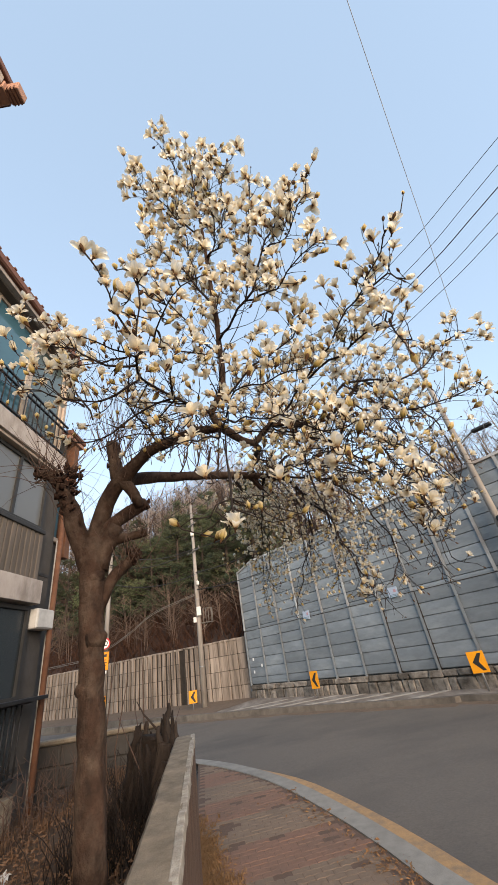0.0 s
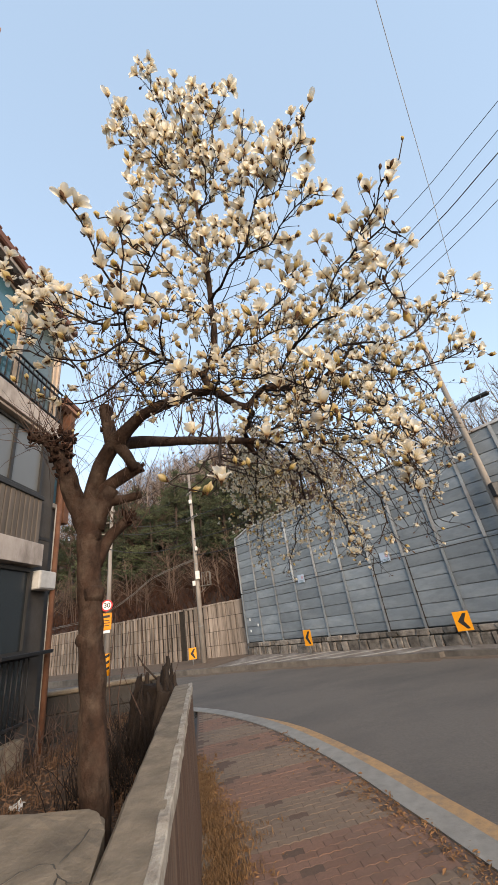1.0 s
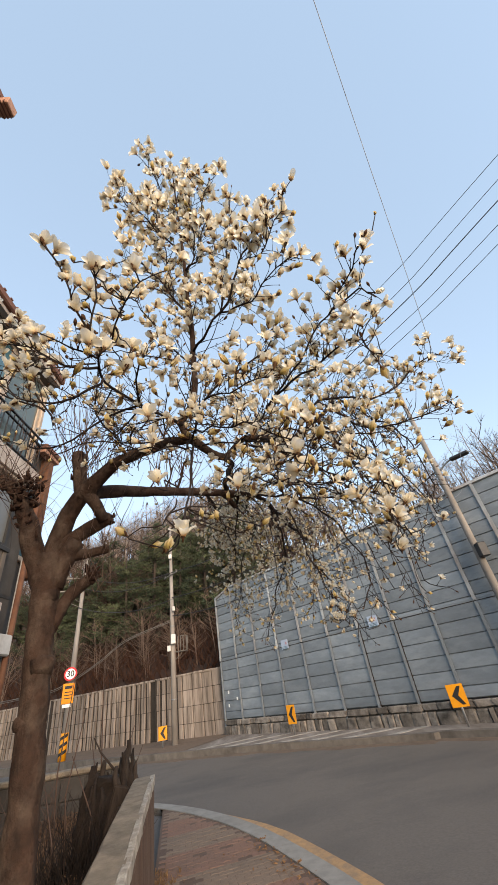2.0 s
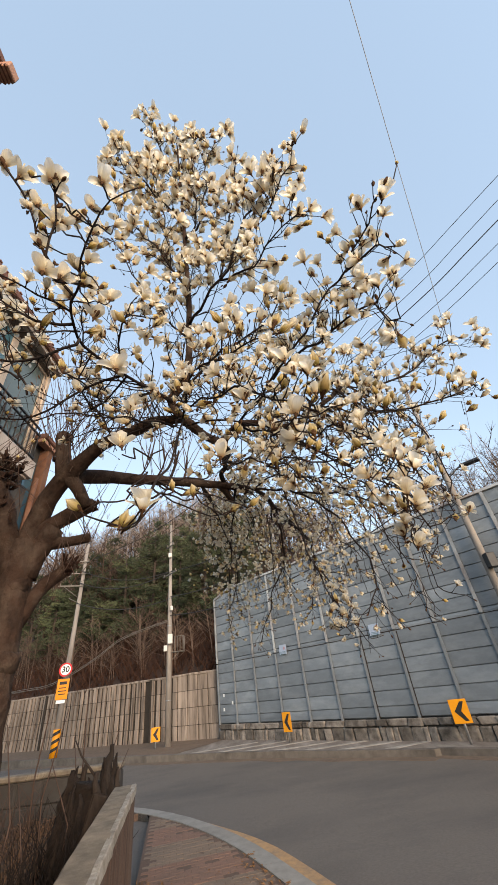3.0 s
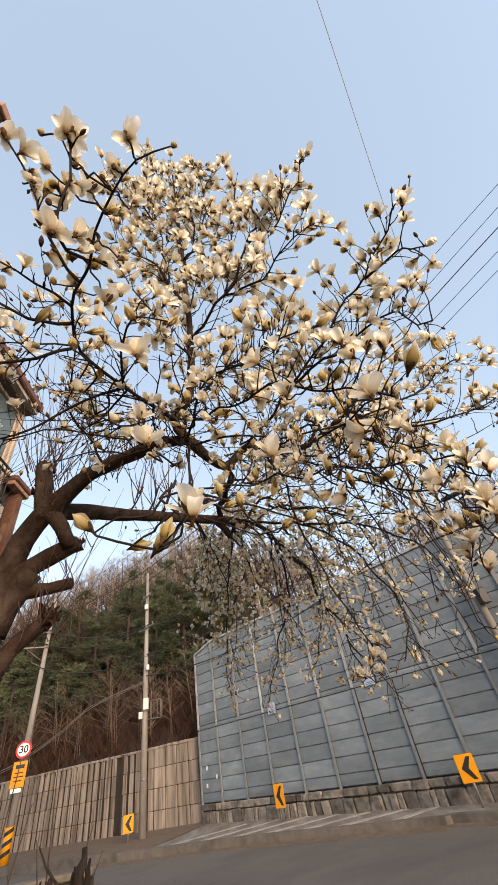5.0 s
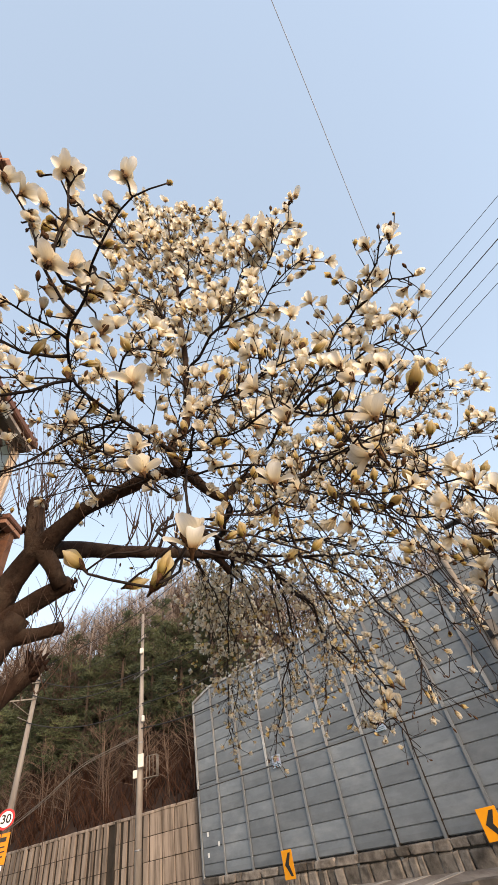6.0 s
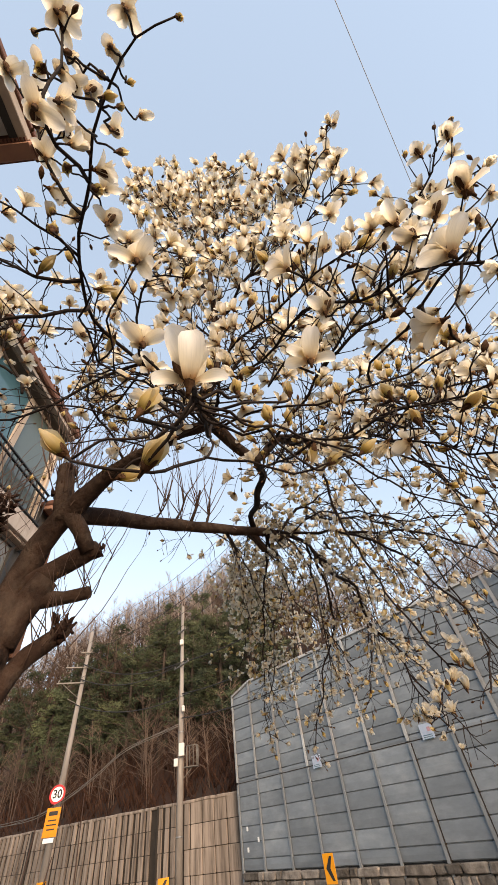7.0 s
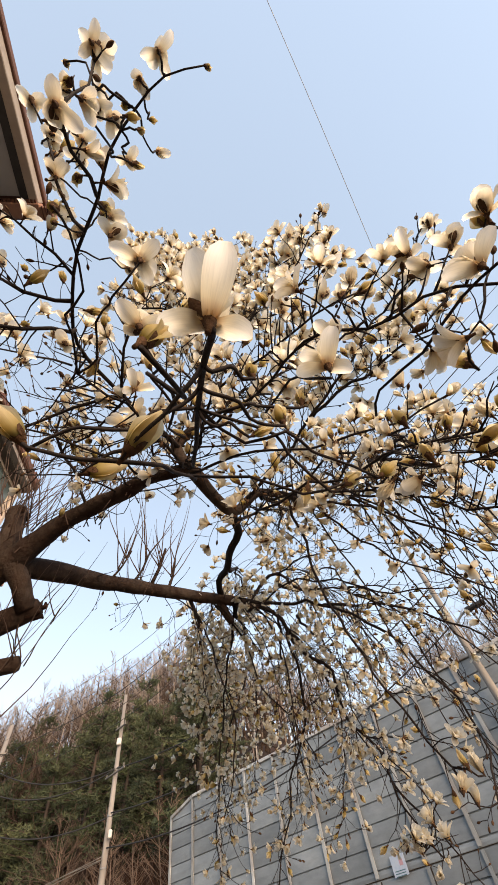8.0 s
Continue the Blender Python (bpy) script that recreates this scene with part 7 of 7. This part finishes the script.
for k in range(9):
    x, y = rng.uniform(-2.3, -1.7), rng.uniform(4.6, 6.6)
    h = rng.uniform(0.8, 2.0)
    heap.tube([Vector((x, y, 0.55)), Vector((x + rng.uniform(-.1, .1), y, 0.55 + h * 0.5)), Vector((x + rng.uniform(-.25, .25), y + rng.uniform(-.2, .2), 0.55 + h))], [0.010, 0.008, 0.004], 5)
tagged(mesh_object("sapling_stems", heap.V, heap.F, WHIP, None, "thin leafless sapling stems behind a wall", "stuff"), category="saplings")


def blades(heap, x, y, z, n, h, spread, r2):
    for q in range(n):
        a = r2.uniform(0, 6.28)
        L = h * r2.uniform(0.4, 1.1)
        d = Vector((math.cos(a), math.sin(a), 0))
        s = d.cross(Vector((0, 0, 1))) * r2.uniform(0.002, 0.005)
        b = Vector((x + r2.uniform(-spread, spread), y + r2.uniform(-spread, spread), z))
        m = b + d * L * 0.25 + Vector((0, 0, L * 0.7))
        e = b + d * L * 0.75 + Vector((0, 0, L * r2.uniform(0.3, 0.95)))
        heap.add([b - s, b + s, m + s * 0.7, m - s * 0.7, e], [(0, 1, 2, 3), (3, 2, 4)])


def leaves(heap, x, y, z, r2, size):
    a = r2.uniform(0, 6.28)
    u = Vector((math.cos(a), math.sin(a), r2.uniform(-0.5, 0.5))).normalized() * size
    v = Vector((-math.sin(a), math.cos(a), r2.uniform(-0.7, 0.7))).normalized() * size * 0.45
    c = Vector((x, y, z + size * 0.3))
    heap.add([c - u, c + v * 0.9 + Vector((0, 0, size * 0.2)), c + u, c - v * 0.9 + Vector((0, 0, size * 0.2))], [(0, 1, 2), (0, 2, 3)])


grass, litter = Heap(), Heap()
for k in range(1500):
    y = rng.uniform(-1.5, 7.4) if k % 4 == 0 else rng.uniform(3.2, 6.6)
    x = wall_x(y) + (0.04 if y < 5.1 else -0.08) + abs(rng.gauss(0, 1)) * (0.20 if y < 5.6 else 0.12)
    if noise.noise((x * 2, y * 1.3, 3)) > -0.3:
        blades(grass, x, y, -0.01, 9, 0.075, 0.05, rng)
    for q in range(2):
        leaves(litter, x + rng.uniform(-.1, .15), y, 0.0, rng, rng.uniform(0.012, 0.03))
tagged(mesh_object("dry_grass", grass.V, grass.F, DRYGRASS, None, "dead straw-coloured grass along the wall foot", "stuff", smooth=False), category="grass")
for k in range(900):
    i = rng.randrange(22, 42)
    p = NEAR_KERB[min(i, len(NEAR_KERB) - 1)]
    leaves(litter, p.x - abs(rng.gauss(0, 1)) * 0.2, p.y + rng.uniform(-.3, .3), 0.005, rng, rng.uniform(0.012, 0.035))
for k in range(2600):
    q = NEAR_KERB[rng.randrange(30, 38)]
    x, y = q.x - abs(rng.gauss(0, 1)) * 0.13, q.y + rng.uniform(-.4, .4)
    if noise.noise((x * 3, y * 1.6, 6)) > -0.12:
        leaves(litter, x, y, 0.002, rng, rng.uniform(0.006, 0.018))
for k in range(60):
    y = rng.uniform(0, 8)
    leaves(litter, rng.uniform(wall_x(y), 0.6), y, 0.004, rng, rng.uniform(0.01, 0.025))
tagged(mesh_object("leaf_litter", litter.V, litter.F, LEAFDRY, None, "scattered dry brown leaves on the pavement", "stuff", smooth=False), category="leaves")
heap, weeds = Heap(), Heap()
for k in range(11000):
    x, y = rng.uniform(-3.6, -0.9), rng.uniform(0.5, 7.9)
    if x > wall_x(y) - 0.25 or (y > 5.3 and x > -2.2):
        continue
    leaves(heap, x, y, 0.63 + rng.uniform(0, 0.06), rng, rng.uniform(0.012, 0.034))
    if k % 9 == 0:
        blades(weeds, x, y, 0.6, 5, 0.16, 0.06, rng)
tagged(mesh_object("leaf_litter", heap.V, heap.F, LITTER, None, "dead magnolia leaves covering the yard earth", "stuff", smooth=False), category="leaves")
tagged(mesh_object("weeds", weeds.V, weeds.F, LITTER, None, "dry weeds and grass in an untended yard", "stuff", smooth=False), category="weeds")
heap = Heap()
for k in range(150):
    x, y = rng.uniform(-3.7, -3.0), rng.uniform(4.8, 7.6)
    h = rng.uniform(0.2, 0.8)
    heap.tube([Vector((x, y, 0.55)), Vector((x + rng.uniform(-.15, .15), y + rng.uniform(-.15, .15), 0.55 + h * 0.6)), Vector((x + rng.uniform(-.3, .3), y + rng.uniform(-.3, .3), 0.55 + h))], [0.006, 0.004, 0.002], 3)
tagged(mesh_object("dead_stems", heap.V, heap.F, WHIP, None, "rust-brown dead weed stems beside a house", "stuff"), category="weeds")

for k, (x, y) in enumerate(((-2.95, 3.55), (-3.05, 3.8), (-2.2, 3.3), (-2.75, 4.3), (-1.75, 3.05))):
    bm = bmesh.new()
    bmesh.ops.create_grid(bm, x_segments=5, y_segments=4, size=0.5)
    for v in bm.verts:
        v.co = Vector((v.co.x * 0.16, v.co.y * 0.11, 0.035)) + noise.noise_vector(Vector((v.co.x * 4, v.co.y * 4, k * 3))) * 0.05
    bmesh.ops.solidify(bm, geom=bm.faces[:], thickness=0.002)
    scrap = tagged(part("paper_scrap", bm, BOXWHITE), "crumpled dull white litter among dead leaves", "litter", "scraps in the yard")
    scrap.matrix_basis = pose(x, y, 0.64, 0, 0, 37 * k)

# ---- pavers ----
PW, PD = 0.20, 0.10


def paver_mesh(material):
    """An interlocking block with zigzag long sides."""
    bm = bmesh.new()
    xs = [0, 0.05, 0.10, 0.15, 0.20]
    zig = [-0.008, 0.008, -0.008, 0.008, -0.008]
    g = 0.002
    lowe = [(min(max(x, g), PW - g), z + g) for x, z in zip(xs, zig)]
    uppe = [(min(max(x, g), PW - g), PD + z - g) for x, z in zip(xs, zig)][::-1]
    out = lowe + uppe
    c = Vector((PW / 2, PD / 2, 0))
    top = [bm.verts.new((c.x + (x - c.x) * 0.98, c.y + (y - c.y) * 0.96, 0.0)) for x, y in out]
    rim = [bm.verts.new((x, y, -0.004)) for x, y in out]
    low = [bm.verts.new((x, y, -0.03)) for x, y in out]
    bm.faces.new(top)
    n = len(out)
    for i in range(n):
        j = (i + 1) % n
        bm.faces.new((rim[i], rim[j], top[j], top[i]))
        bm.faces.new((low[i], low[j], rim[j], rim[i]))
    me = bpy.data.meshes.new("paver")
    bm.to_mesh(me)
    bm.free()
    me.materials.append(material)
    return me


P_RED, P_GREY = paver_mesh(PAVER_RED), paver_mesh(PAVER_GREY)
kx = np.array([p.x for p in NEAR_KERB])
ky = np.array([p.y for p in NEAR_KERB])


def kerb_x(y):
    i = np.argsort(ky)
    return float(np.interp(y, ky[i], kx[i]))


cells = []
for j in range(-60, 125):
    for i in range(-2, 20):
        lx, ly = j * PD, -(0.02 + i * PW + (PW / 2 if j % 2 else 0))
        m = F_WALL @ Matrix(((0, -1, 0, 0), (1, 0, 0, 0), (0, 0, 1, 0), (0, 0, 0, 1)))
        # local x across the pavement, local y along it
        p = F_WALL @ Vector((lx, ly, 0))
        q = F_WALL @ Vector((lx + PD / 2, ly - PW / 2, 0))
        if wall_x(q.y) + 0.0 < q.x < kerb_x(q.y) - 0.08 and q.y < 11.3 and not (q.y > 5.4 and q.x < -1.6 - 0.5 * (q.y - 5.4)):
            cells.append((q, j, i))
cells.sort(key=lambda c: (c[0] - Vector((0.2, 3.0, 0))).length)
base = F_WALL.to_3x3().to_4x4() @ Matrix.Rotation(-math.pi / 2, 4, "Z") @ Matrix.Translation((-PW / 2, -PD / 2, 0))
heap_r, heap_g = Heap(), Heap()
for n, (q, j, i) in enumerate(cells):
    red = (j // 9) % 2 == 0
    dz = 0.004 * noise.noise((q.x * 3, q.y * 3, 9)) + rng.uniform(-0.002, 0.002)
    m = Matrix.Translation((q.x, q.y, dz)) @ base @ pose(0, 0, 0, rng.uniform(-0.35, 0.35), rng.uniform(-0.3, 0.3), 0)
    if n < 300:
        share("paver", P_RED if red else P_GREY, pavement, m)
    else:
        me = P_RED if red else P_GREY
        (heap_r if red else heap_g).add([m @ v.co for v in me.vertices], [tuple(f.vertices) for f in me.polygons])
mesh_object("paver_rest", heap_r.V, heap_r.F, PAVER_RED, pavement, kind="stuff", smooth=False)
mesh_object("paver_rest", heap_g.V, heap_g.F, PAVER_GREY, pavement, kind="stuff", smooth=False)
